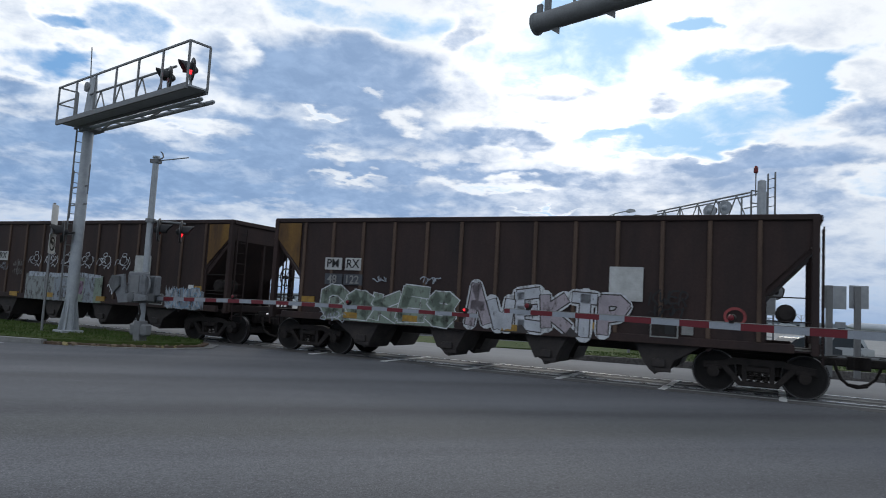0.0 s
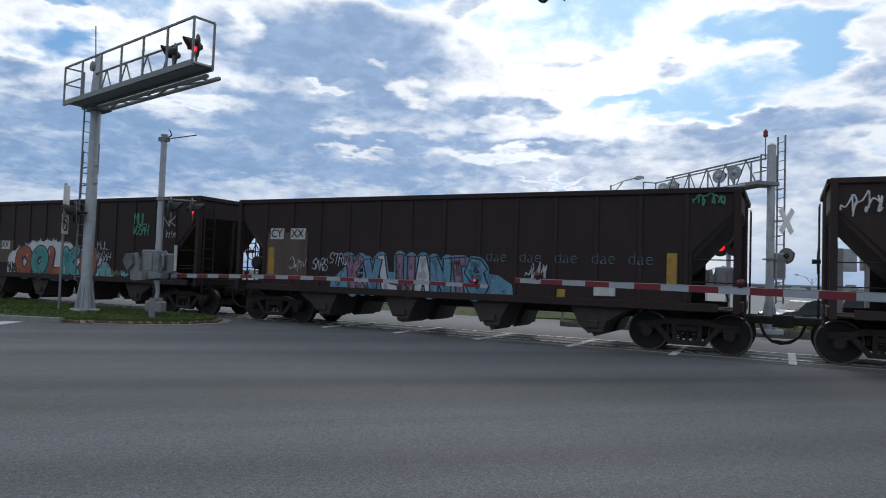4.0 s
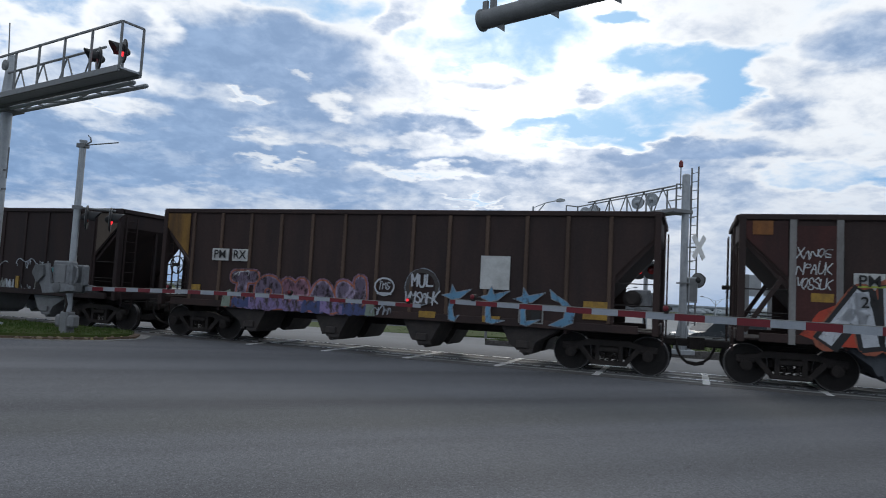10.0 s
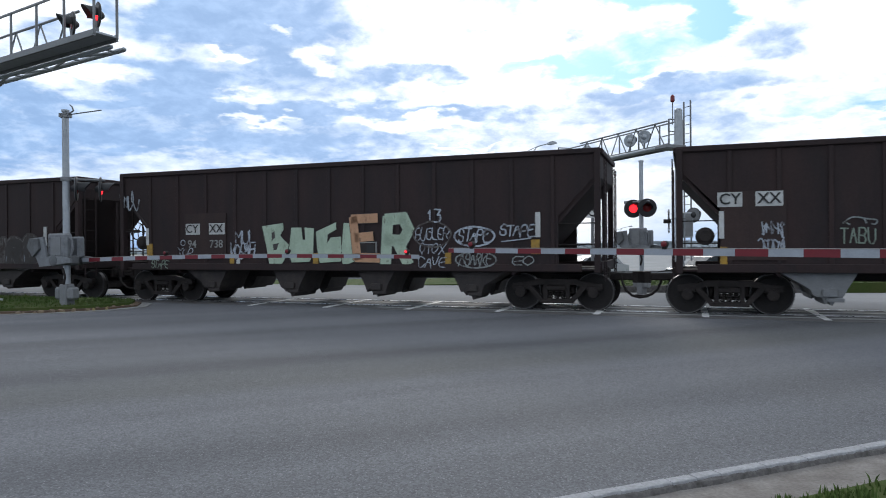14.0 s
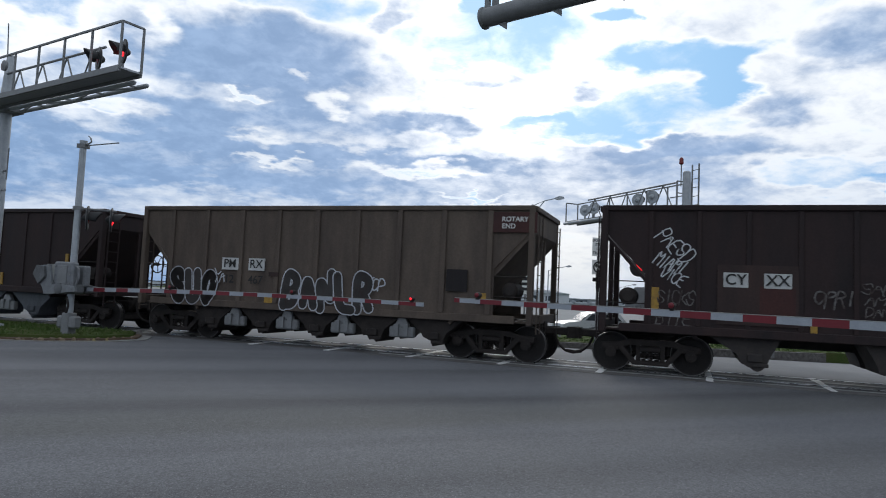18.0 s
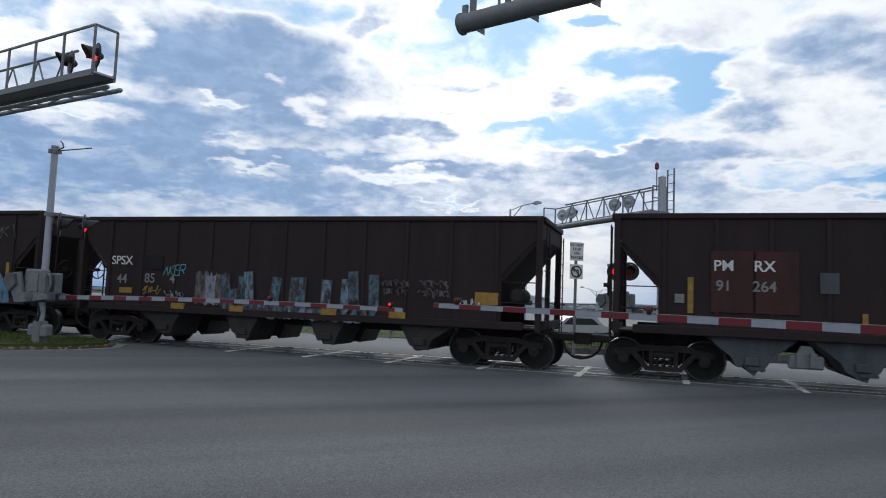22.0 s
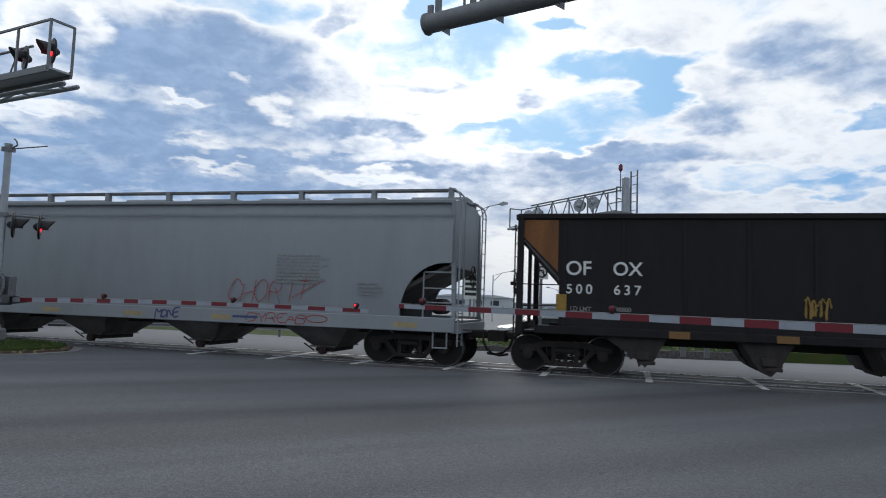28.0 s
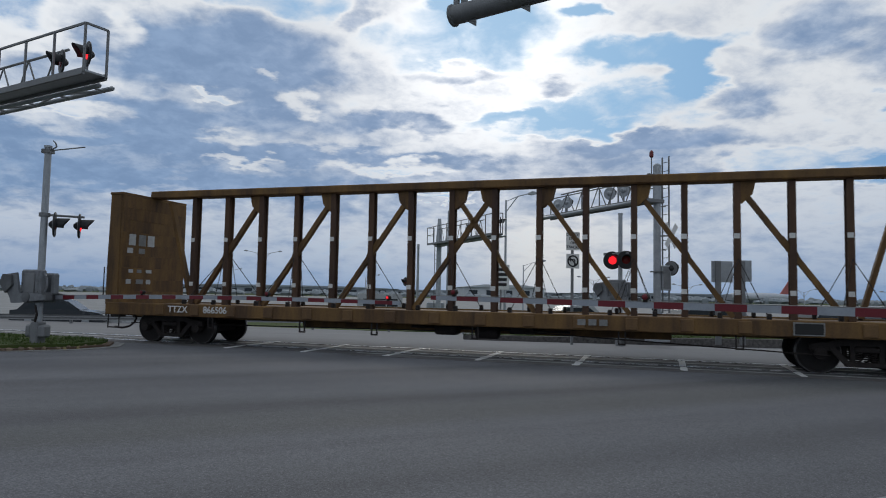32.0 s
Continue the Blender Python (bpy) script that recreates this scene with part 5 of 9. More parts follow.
def flourish(x, z, w, h, colour, seed, thick=0.032):
    """A looped signature: a hook, two or three round loops and a long tail under them."""
    def build(car, face):
        rnd = random.Random(seed)
        sh = Shape()
        strokes = []
        k, lean = rnd.uniform(2.3, 2.9), rnd.uniform(0.1, 0.25)
        line = []
        for i in range(71):
            u = i / 70
            a = 2 * math.pi * k * u + rnd.uniform(-.03, .03)
            r = h * (0.20 + 0.12 * math.sin(2.2 * math.pi * u + seed))
            line.append((-0.40 * w + 0.72 * w * u + 1.15 * r * math.sin(a), 0.03 * h - r * math.cos(a)))
        strokes.append(line)
        strokes.append([(-0.5 * w + 0.10 * w * math.cos(3.6 * v), 0.14 * h * (1 - 2 * v) + 0.10 * h * math.sin(4 * v)) for v in (j / 14 for j in range(15))])
        strokes.append([(0.02 * w + 0.17 * w * math.cos(6.8 * v + 0.6), 0.40 * h + 0.12 * h * math.sin(6.8 * v + 0.6)) for v in (j / 20 for j in range(21))])
        strokes.append([(0.44 * w + 0.13 * w * math.sin(3.4 * v), 0.28 * h - 0.74 * h * v) for v in (j / 16 for j in range(17))])
        strokes.append([(0.42 * w - 0.34 * w * v, -0.46 * h + 0.16 * h * math.sin(3.0 * v)) for v in (j / 12 for j in range(13))])
        for line in strokes:
            pts = [Vector((x + a + lean * b, face - 0.001, z + b)) for a, b in line]
            for i, (a, b) in enumerate(zip(pts, pts[1:])):
                d = (b - a).normalized() if (b - a).length > 1e-6 else Vector((1, 0, 0))
                t = thick * (0.42 + 0.18 * math.sin(i * 0.45 + seed))
                q = Vector((-d.z, 0, d.x)) * t
                e = d * t * 0.6
                sh.add([a - e - q, b + e - q, b + e + q, a - e + q], [(0, 1, 2, 3)])
        part("graffiti_tag", sh, SPRAY[colour], car, "thin looped spray-painted signature")
    return build


def shape_paint(points, colour, level, label="flat sprayed colour field"):
    """One hard-edged field of paint; points are (x, z); a higher level lies on top."""
    def build(car, face):
        y = face - 0.0004 - 0.0012 * level
        part("paint_field", Shape().add([(a, y, b) for a, b in points], [tuple(range(len(points)))]), SPRAY[colour], car, label)
    return build


def star_paint(x, z, r, colour, level, turn):
    pts = [(x + r * (1.0 if k % 2 == 0 else 0.42) * math.sin(turn + math.pi * k / 5), z + r * (1.0 if k % 2 == 0 else 0.42) * math.cos(turn + math.pi * k / 5)) for k in range(10)]
    return shape_paint(pts, colour, level, "small sprayed star")


def strip_paint(x0, z0, x1, z1, w, colour, level):
    d = math.hypot(x1 - x0, z1 - z0)
    a, b = -(z1 - z0) / d * w / 2, (x1 - x0) / d * w / 2
    return shape_paint([(x0 - a, z0 - b), (x1 - a, z1 - b), (x1 + a, z1 + b), (x0 + a, z0 + b)], colour, level, "narrow sprayed stripe")


def flame_paint(x, z, k):
    """A blue winged flourish with a pale edge: a beak, a wing swept back and a hooked foot."""
    def build(car, face):
        sh = Shape()
        lean = 0.06 * math.sin(1.7 * k)
        wing = [(-0.36, 0.18), (-0.14, 0.24), (-0.1 + lean, 0.46), (0.02, 0.27), (0.42, 0.36), (0.12, 0.12), (0.0, 0.1), (-0.06, -0.12), (-0.02, -0.34), (0.12 + 0.2 * (k > 0), -0.3 - lean), (0.0, -0.46), (-0.16, -0.42), (-0.18, -0.1), (-0.12, 0.1)]
        if k == 3:
            wing = [(-0.3, 0.44), (-0.12, 0.3), (0.12, 0.16), (0.3, -0.08), (0.26, -0.32), (0.0, -0.44), (-0.3, -0.4), (-0.12, -0.3), (0.04, -0.22), (0.08, -0.02), (-0.06, 0.14), (-0.26, 0.22)]
        n = len(wing)
        pts = [(x + a, z + b) for a, b in wing]
        sh.add([(a, face - 0.001, b) for a, b in pts], [tuple(range(n))], 0)
        ribbon(sh, pts + pts[:1], face - 0.0018, 0.011, 1)
        part("graffiti_letter", sh.mesh("graffiti", [SPRAY["blue"], SPRAY["haze"]]), None, car, "blue sprayed flourish with a pale edge")
    return build


def star_mural():
    """Tan field with stars, two red and white crossings, and a pale M ending in a blue arc."""
    out = [patch(-2.55, 3.5, 0.98, 2.22, ("tan", "ochre", "tan", "amber"), 161, 13, 0.05)]
    out += [shape_paint([(-1.4, 1.42), (-1.42, 2.2), (-0.25, 1.42)], "maroon", 1), shape_paint([(-1.05, 2.26), (-0.2, 2.28), (-0.24, 1.62), (-0.6, 1.85)], "mauve", 1),
            strip_paint(-1.34, 2.15, -0.28, 1.42, 0.14, "white", 2), strip_paint(-1.34, 2.13, -0.3, 1.40, 0.05, "maroon", 3), strip_paint(-1.45, 2.2, -1.45, 1.45, 0.07, "white", 2)]
    out += [shape_paint([(1.12, 1.55), (1.15, 1.9), (1.95, 2.22), (1.93, 1.04), (1.35, 1.04)], "maroon", 1), shape_paint([(1.3, 2.3), (1.75, 2.3), (1.72, 2.05), (1.36, 1.92)], "mauve", 1),
            strip_paint(1.38, 1.82, 1.92, 2.12, 0.12, "white", 2), strip_paint(1.46, 1.06, 1.92, 1.36, 0.12, "white", 2), strip_paint(1.97, 2.2, 1.97, 1.0, 0.06, "white", 2)]
    for i, x in enumerate((-2.05, -0.15, 0.82, 2.3, 2.86, 3.28)):
        out.append(star_paint(x, 1.58 - 0.08 * (i % 2), 0.2, "brick", 4, 0.2 * (i % 3) - 0.2))
    out += [shape_paint([(3.46, 1.0), (3.5, 2.25), (3.92, 2.36), (4.06, 1.0)], "mauve", 1), shape_paint([(3.52, 1.55), (3.55, 2.3), (3.68, 2.12), (3.78, 2.42), (3.98, 2.34), (4.2, 1.75), (4.32, 2.35), (4.55, 2.3), (4.78, 1.6), (5.05, 1.0), (3.98, 1.0), (3.9, 1.5)], "seafoam", 2),
            shape_paint([(4.70, 1.95), (4.80, 2.42), (4.95, 2.38), (4.98, 2.08), (5.35, 1.92), (5.68, 1.5), (5.78, 1.02), (5.4, 1.0), (5.25, 1.45), (4.95, 1.78)], "sky", 3), shape_paint([(4.62, 1.55), (4.8, 1.75), (5.05, 1.6), (5.1, 1.2), (4.85, 1.3)], "shadow", 4),
            shape_paint([(3.6, 1.02), (3.62, 1.75), (3.8, 1.9), (3.95, 1.5), (4.1, 1.62), (4.22, 1.02)], "mauve", 3)]
    # dark outlines and runs of paint
    for a, b, c, d in ((3.5, 1.1, 3.56, 2.3), (3.68, 2.12, 3.78, 2.42), (3.98, 2.34, 4.2, 1.75), (4.2, 1.75, 4.32, 2.35), (4.55, 2.3, 4.78, 1.6), (4.98, 2.08, 5.35, 1.92), (5.35, 1.92, 5.68, 1.5), (3.92, 1.9, 3.98, 1.55), (4.3, 1.9, 4.36, 1.4)):
        out.append(strip_paint(a, b, c, d, 0.035, "shadow", 5))
    rnd = random.Random(176)
    for _ in range(14):
        x, z = rnd.uniform(-2.4, 3.4), rnd.uniform(1.35, 2.2)
        out.append(strip_paint(x, z, x + rnd.uniform(-.02, .02), z - rnd.uniform(0.2, 0.7), rnd.uniform(0.015, 0.04), rnd.choice(("brick", "shadow", "ochre")), 6))
    return out


def word(body, x, z, size, colour, bold=0.0, outline=None, spacing=1.0):
    def build(car, face):
        if outline:
            letters("graffiti_outline", body, size, SPRAY[outline], car, x, face - 0.0006, z, bold + 0.03, spacing=spacing)
        letters("graffiti_word", body, size, SPRAY[colour], car, x, face - 0.0016, z, bold, "spray-painted graffiti word", spacing)
    return build


def patch(x0, x1, z0, z1, colours, seed, n=9, ragged=0.1, lift=0.0):
    """Blocks of overlapping spray paint with ragged edges."""
    def build(car, face):
        rnd = random.Random(seed)
        for i in range(n):
            a = x0 + (x1 - x0) * i / n - 0.05
            b = x0 + (x1 - x0) * (i + 1) / n + 0.05
            k = rnd.randrange(len(colours)) if n > len(colours) else i
            y = face - lift - 0.0002 * (i % 3)
            m = 7
            top = [(a + (b - a) * j / m, y, z1 + rnd.uniform(-ragged, ragged)) for j in range(m + 1)]
            bot = [(b - (b - a) * j / m, y, z0 + rnd.uniform(-ragged, ragged) * 0.4) for j in range(m + 1)]
            part("paint_block", Shape().add(top + bot, [tuple(range(2 * m + 2))]), SPRAY[colours[k]], car, "weathered block of spray paint")
    return build


# ---- the cars, from the head of the visible train to its end; x as measured from the middle between the couplings ----
def pm(x, z=2.56, dx=0.66, num=None, num_mat=None, white=True):
    t = [("PM", x, z, 0.33, MARK_BLACK if white else MARK_WHITE), ("RX", x + dx, z, 0.33, MARK_BLACK if white else MARK_WHITE)]
    p = [("mark_panel", x, z, 0.56, 0.34, PANEL_WHITE), ("mark_panel", x + dx, z, 0.52, 0.34, PANEL_WHITE)] if white else []
    if num:
        t += [(num[0], x, z - 0.44, 0.32, num_mat or MARK_GREY), (num[1], x + dx, z - 0.44, 0.32, num_mat or MARK_GREY)]
    return t, p


def cy(x, z, dx=0.84, num=None, num_mat=None):
    t = [("CY", x, z, 0.33, MARK_BLACK), ("XX", x + dx, z, 0.33, MARK_BLACK)]
    p = [("mark_panel", x, z, 0.50, 0.32, PANEL_WHITE), ("mark_panel", x + dx, z, 0.54, 0.32, PANEL_WHITE)]
    if num:
        t += [(num[0], x, z - 0.44, 0.31, num_mat or MARK_GREY), (num[1], x + dx, z - 0.44, 0.31, num_mat or MARK_GREY)]
    return t, p


def square_sign(x, z):
    return [("data_plate", x, z, 0.60, 0.36, MARK_GREY), ("data_plate", x, z, 0.54, 0.30, GRIME), ("data_plate", x + 0.12, z, 0.2, 0.2, MARK_BLACK)]


GAPS = [25.5, 9.75, -6.05, -21.9, -37.85, -53.4, -67.1, -82.9, -98.5, -114.4, -130.5, -144.0, -160.0, -175.7, -191.4, -207.3]


def upright(xs, z, hh=0.42, w=0.16):
    return [("reflector_plate", x, z, w, hh, REFLECTOR) for x in xs]


def flatp(xz, w=0.44, hh=0.16):
    return [("reflector_plate", x, z, w, hh, REFLECTOR) for x, z in xz]


def build_train():
    def add(i, label, mat, **spec):
        hopper(label, GAPS[i + 1], GAPS[i], mat, spec)

    t, p = cy(-4.5, 2.2)
    add(0, "dark brown open-top hopper car at the head of the train", RUST_DARK, text=t, panels=p)
    t, p = pm(-5.10, 2.56, num=("48", "122"), num_mat=MARK_GREY)
    add(1, "rusty brown open-top hopper car with grey and white graffiti", RUST_BROWN, H=3.86, text=t, rib=0.055, rib_w=0.09, rib_mat=RIB_BROWN, end_paint=((-1, YELLOW_RUST),),
        panels=p + [("white_panel", 3.0, 2.28, 0.76, 0.78, PANEL_WHITE), ("number_panel", -5.06, 2.13, 0.58, 0.3, SLATE), ("number_panel", -4.42, 2.13, 0.6, 0.3, SLATE), ("small_panel", 4.35, 1.32, 0.24, 0.22, MARK_GREY)] + square_sign(3.86, 1.3) + flatp([(-5.9, 1.53), (-4.42, 1.15), (-2.55, 1.17), (0.21, 1.11), (2.22, 1.28)]),
        graffiti=[shape_paint([(-5.35, 1.0), (-5.3, 1.55), (-4.7, 1.72), (-3.6, 1.62), (-2.2, 1.78), (-1.3, 1.9), (-1.25, 1.0)], "sage", 0), piece("CSKES", -5.4, -1.2, 1.0, 2.0, ("sage",), 0.14, 3, "white", 0.028, uneven=0.3, slant=0.15, flat=True),
                  piece("AWEKTP", -0.98, 3.08, 0.98, 2.12, ("rosy", "pearl", "pearl", "rosy", "pearl"), 0.12, 8, "shadow", 0.03, "white", 0.05, flat=True, uneven=0.3), shape_paint([(0.0, 1.0), (0.05, 1.12), (0.55, 1.2), (0.75, 1.0)], "shadow", 3), shape_paint([(1.5, 1.0), (1.75, 1.22), (2.0, 1.0)], "shadow", 3),
                  tag(-2.0, 2.2, 0.5, 0.2, "pale", 2, 2), tag(-3.5, 2.17, 0.4, 0.16, "pale", 6, 2), script("ZARS", -5.0, 1.1, 0.9, 0.24, "pale", 0.014, 9), script("KWER", 3.95, 2.0, 0.8, 0.3, "black", 0.020, 4), tag(3.95, 1.7, 0.7, 0.3, "black", 5, 3), ring_paint(5.3, 1.66, 0.2, 0.18, "rose", 0.028, 5)])
    t, p = pm(-5.08, 2.52)
    tags = [flourish(-2.51 + i * 0.936, 2.42, 0.60, 0.56, "pearl", 11 + i, 0.03) for i in range(6)]
    add(2, "rusty brown open-top hopper car with a row of white tags", RUST_BROWN, H=3.84, text=t, rib=0.055, rib_w=0.09, rib_mat=RIB_BROWN, end_paint=((1, YELLOW_RUST),),
        panels=p + [("white_panel", 3.1, 2.24, 0.72, 0.82, PANEL_WHITE), ("small_panel", 5.35, 1.64, 0.2, 0.24, MARK_WHITE)] + flatp([(-5.96, 1.62), (5.66, 1.61)], 0.3, 0.26) + flatp([(-1.53, 1.16), (1.20, 1.14), (-3.6, 1.12)]) + square_sign(3.86, 1.25),
        graffiti=tags + [patch(-2.87, 1.2, 0.98, 1.92, ("grey", "haze", "grey", "sage"), 6, 10, 0.04), shape_paint([(-2.8, 1.9), (-2.75, 1.98), (-1.2, 1.95), (0.2, 2.0), (1.15, 1.93), (1.2, 1.84), (-2.8, 1.8)], "pale", 2), shape_paint([(-0.9, 1.75), (-0.85, 1.15), (-0.62, 1.1), (-0.55, 1.62), (0.0, 1.7), (0.05, 1.85)], "haze", 2), shape_paint([(0.3, 1.0), (0.35, 1.7), (0.85, 1.75), (0.8, 1.0)], "haze", 2), strip_paint(-1.75, 1.0, -1.8, 1.88, 0.08, "dust", 3), strip_paint(0.15, 1.25, 0.2, 1.7, 0.22, "mauve", 3), patch(4.33, 5.9, 1.0, 1.62, ("pale", "haze", "pale", "haze"), 7, 6), piece("AUR", 4.5, 5.8, 1.02, 1.66, ("pale", "haze"), 0.07, 10, "blue", 0.02, flat=True), tag(-6.7, 3.3, 0.7, 0.5, "white", 20), tag(-3.45, 2.1, 0.55, 0.6, "dust", 21, 5, 0.03, 2), tag(-5.15, 2.12, 0.4, 0.25, "haze", 22, 3, 0.025), flourish(-4.35, 2.12, 0.5, 0.3, "haze", 23, 0.03), tag(1.95, 1.5, 0.7, 0.4, "white", 24), tag(-6.0, 2.1, 0.5, 0.25, "purple", 25)])
    t, p = cy(-5.79, 2.66, 0.78)
    add(3, "dark brown open-top hopper car with pale blue graffiti", RUST_DARK, H=3.71, text=t, tank=-1, cut=1.0,
        panels=p + [("faded_panel", -5.4, 2.05, 1.5, 1.3, RUST_GREY), ("white_panel", 4.04, 1.33, 0.5, 0.2, PANEL_WHITE)] + upright((5.54, -5.98), 1.85, 0.8, 0.22) + flatp([(3.0, 1.2)], 0.2, 0.3),
        graffiti=[shape_paint([(-3.8, 1.0), (-3.75, 1.35), (-3.3, 1.72), (-2.9, 1.6), (0.9, 1.7), (1.4, 1.62), (1.75, 1.4), (1.8, 1.0)], "sky", 0), piece("KVLUANTS", -3.15, 1.05, 1.0, 2.1, ("mauve", "sky", "pearl", "mauve", "pearl", "sky"), 0.1, 31, "black", 0.04, "sky", 0.04, flat=True, slant=-0.1, uneven=0.2), word("dae", 1.3, 2.1, 0.42, "dusk", -0.006), word("dae", 2.2, 2.1, 0.42, "dusk", -0.006), word("dae", 3.1, 2.1, 0.42, "dusk", -0.006), word("dae", 4.0, 2.1, 0.42, "dusk", -0.006), word("dae", 4.85, 2.1, 0.42, "dusk", -0.006), script("CWAN", -4.97, 1.78, 0.6, 0.34, "pale", 0.014, 33), script("STRC", -3.5, 1.95, 0.65, 0.3, "pale", 0.014, 37), tag(6.3, 3.45, 0.6, 0.3, "green", 34), tag(2.4, 1.75, 0.5, 0.5, "pale", 35), script("SARS", -4.15, 1.8, 0.55, 0.32, "pale", 0.014, 36)])
    t, p = cy(-4.41, 2.20, 0.87)
    add(4, "dark brown open-top hopper car with orange and teal graffiti", RUST_DARK, text=t, tank=0, H=3.89,
        panels=p + [("faded_panel", -4.0, 1.95, 1.9, 0.85, RUST_GREY), ("white_stripe", -6.06, 1.8, 0.12, 0.75, PANEL_WHITE), ("white_stripe", 5.72, 1.85, 0.12, 0.85, PANEL_WHITE)] + upright((-2.86, -0.31, 2.5), 1.22, 0.42, 0.15),
        graffiti=[cloud(-3.35, 2.25, 1.0, 2.34, "pearl", 41, "haze", 13, 0.5), piece("COLKS", -2.78, 1.88, 1.0, 2.2, ("coral", "aqua", "coral", "aqua", "coral"), 0.19, 42, "black", 0.045, drop="navy", shine="pearl", uneven=0.08), cloud(1.95, 2.75, 1.0, 1.62, "haze", 43, "black", 5, 0.6), tag(2.3, 1.3, 0.6, 0.45, "aqua", 44, 4, 0.05), tag(-3.05, 1.35, 0.5, 0.5, "black", 45, 4, 0.05), patch(2.7, 4.0, 1.2, 1.34, ("dust", "teal", "dust"), 46, 5), brush("INK", 5.25, 3.08, 0.85, 0.36, "pale", 0.015, 210, single=True), brush("MUL", 4.0, 3.15, 0.62, 0.4, "green", 0.02, 209, single=True), script("VOSAH", 4.04, 2.78, 0.75, 0.34, "green", 0.019, 45), script("MIA", 5.5, 2.62, 0.45, 0.2, "pale", 0.013, 46), strip_paint(5.28, 2.8, 5.3, 2.55, 0.03, "pale", 1), script("SEPA", 5.18, 1.83, 0.8, 0.44, "pale", 0.023, 47), brush("MUL", 2.15, 2.22, 0.6, 0.28, "pale", 0.013, 211, single=True), script("VOSAH", 2.2, 1.86, 0.8, 0.28, "pale", 0.014, 48), tag(4.16, 1.75, 0.85, 0.28, "grey", 49, 3, 0.06), script("DEADOGS", 4.2, 1.24, 1.0, 0.24, "pale", 0.014, 50), script("SINA", 5.25, 1.24, 0.75, 0.27, "pale", 0.017, 51), script("ARP", -4.53, 1.66, 0.6, 0.3, "teal", 0.022, 52), ring_paint(-4.53, 1.66, 0.36, 0.2, "teal", 0.02, 53)])
    t, p = pm(-3.79, 2.36, 0.67, num=("20", "38"), num_mat=MARK_BLACK)
    add(5, "short brown hopper car with pale ribs and bright white graffiti", RUST_BROWN, H=3.75, text=t, gap=0.78, bays=4, pitch=2.07, chute="v", chute_mat=SLATE, brace=True, gates=True, gate_mat=SLATE, ribs=4, rib=0.05, sill=1.0,
        panels=p + [("number_panel", -3.69, 1.94, 0.4, 0.32, MARK_GREY), ("number_panel", -3.05, 1.94, 0.42, 0.32, MARK_GREY), ("red_panel", -4.75, 2.5, 0.9, 2.0, RUST_RED), ("reflector_plate", -4.64, 1.99, 0.42, 0.18, REFLECTOR), ("placard", -5.79, 3.45, 0.4, 0.3, ORANGE_RUST), ("grey_bar", 4.17, 3.55, 0.95, 0.13, SLATE)]
        + [("pale_rib", x, 2.35, 0.13, 2.75, FADED_RIB) for x in (-5.2, -4.32, -0.31, 0.77, 1.84, 3.70)],
        end_paint=((-1, RUST_RED),),
        graffiti=[shape_paint([(-5.05, 1.2), (-4.7, 1.7), (-4.3, 1.9), (-3.4, 2.0), (-1.6, 2.2), (-0.9, 2.0), (-0.45, 1.7), (0.1, 1.6), (0.5, 1.5), (0.3, 1.0), (-4.5, 1.0)], "red", 0),
                  piece("AWUK", -4.55, -0.62, 1.0, 2.36, ("pearl",), 0.145, 62, "black", 0.09, "orange", 0.045, "black", True, "white", 0.06, 0.07, 0.12), shape_paint([(2.0, 1.5), (2.2, 2.32), (2.75, 2.38), (3.0, 1.6)], "red", 0), shape_paint([(3.6, 1.3), (4.1, 1.95), (4.75, 1.7), (5.0, 1.2), (4.7, 1.0), (3.8, 1.0)], "red", 0), shape_paint([(0.1, 1.0), (0.2, 1.3), (0.7, 1.6), (0.8, 1.0)], "red", 0),
                  piece("ARUK", 0.62, 4.6, 1.0, 2.28, ("pearl",), 0.145, 63, "black", 0.09, None, 0.05, "shadow", True, "white", 0.04, 0.07, 0.2), strip_paint(1.55, 2.3, 2.0, 2.02, 0.05, "lime", 4), strip_paint(2.35, 2.0, 2.5, 2.25, 0.05, "lime", 4), strip_paint(3.5, 2.22, 4.0, 1.95, 0.05, "lime", 4), strip_paint(4.1, 1.75, 4.9, 1.3, 0.05, "lime", 4), strip_paint(0.1, 1.05, 0.45, 1.3, 0.06, "lime", 4), strip_paint(-4.0, 2.25, -3.1, 2.27, 0.04, "lime", 4), strip_paint(-1.7, 2.35, -0.95, 2.25, 0.04, "lime", 4), strip_paint(-0.95, 2.25, -1.3, 1.7, 0.04, "lime", 4),
                  ring_paint(0.02, 1.82, 0.3, 0.24, "peach", 0.02, 64), script("XANOE", -4.8, 2.92, 0.66, 0.2, "white", 0.011, 65), script("NPAUK", -4.8, 2.6, 0.66, 0.22, "white", 0.011, 66), script("VOSSLK", -4.8, 2.28, 0.66, 0.22, "white", 0.011, 67)])
    t, p = pm(-5.15, 2.47, 0.67)
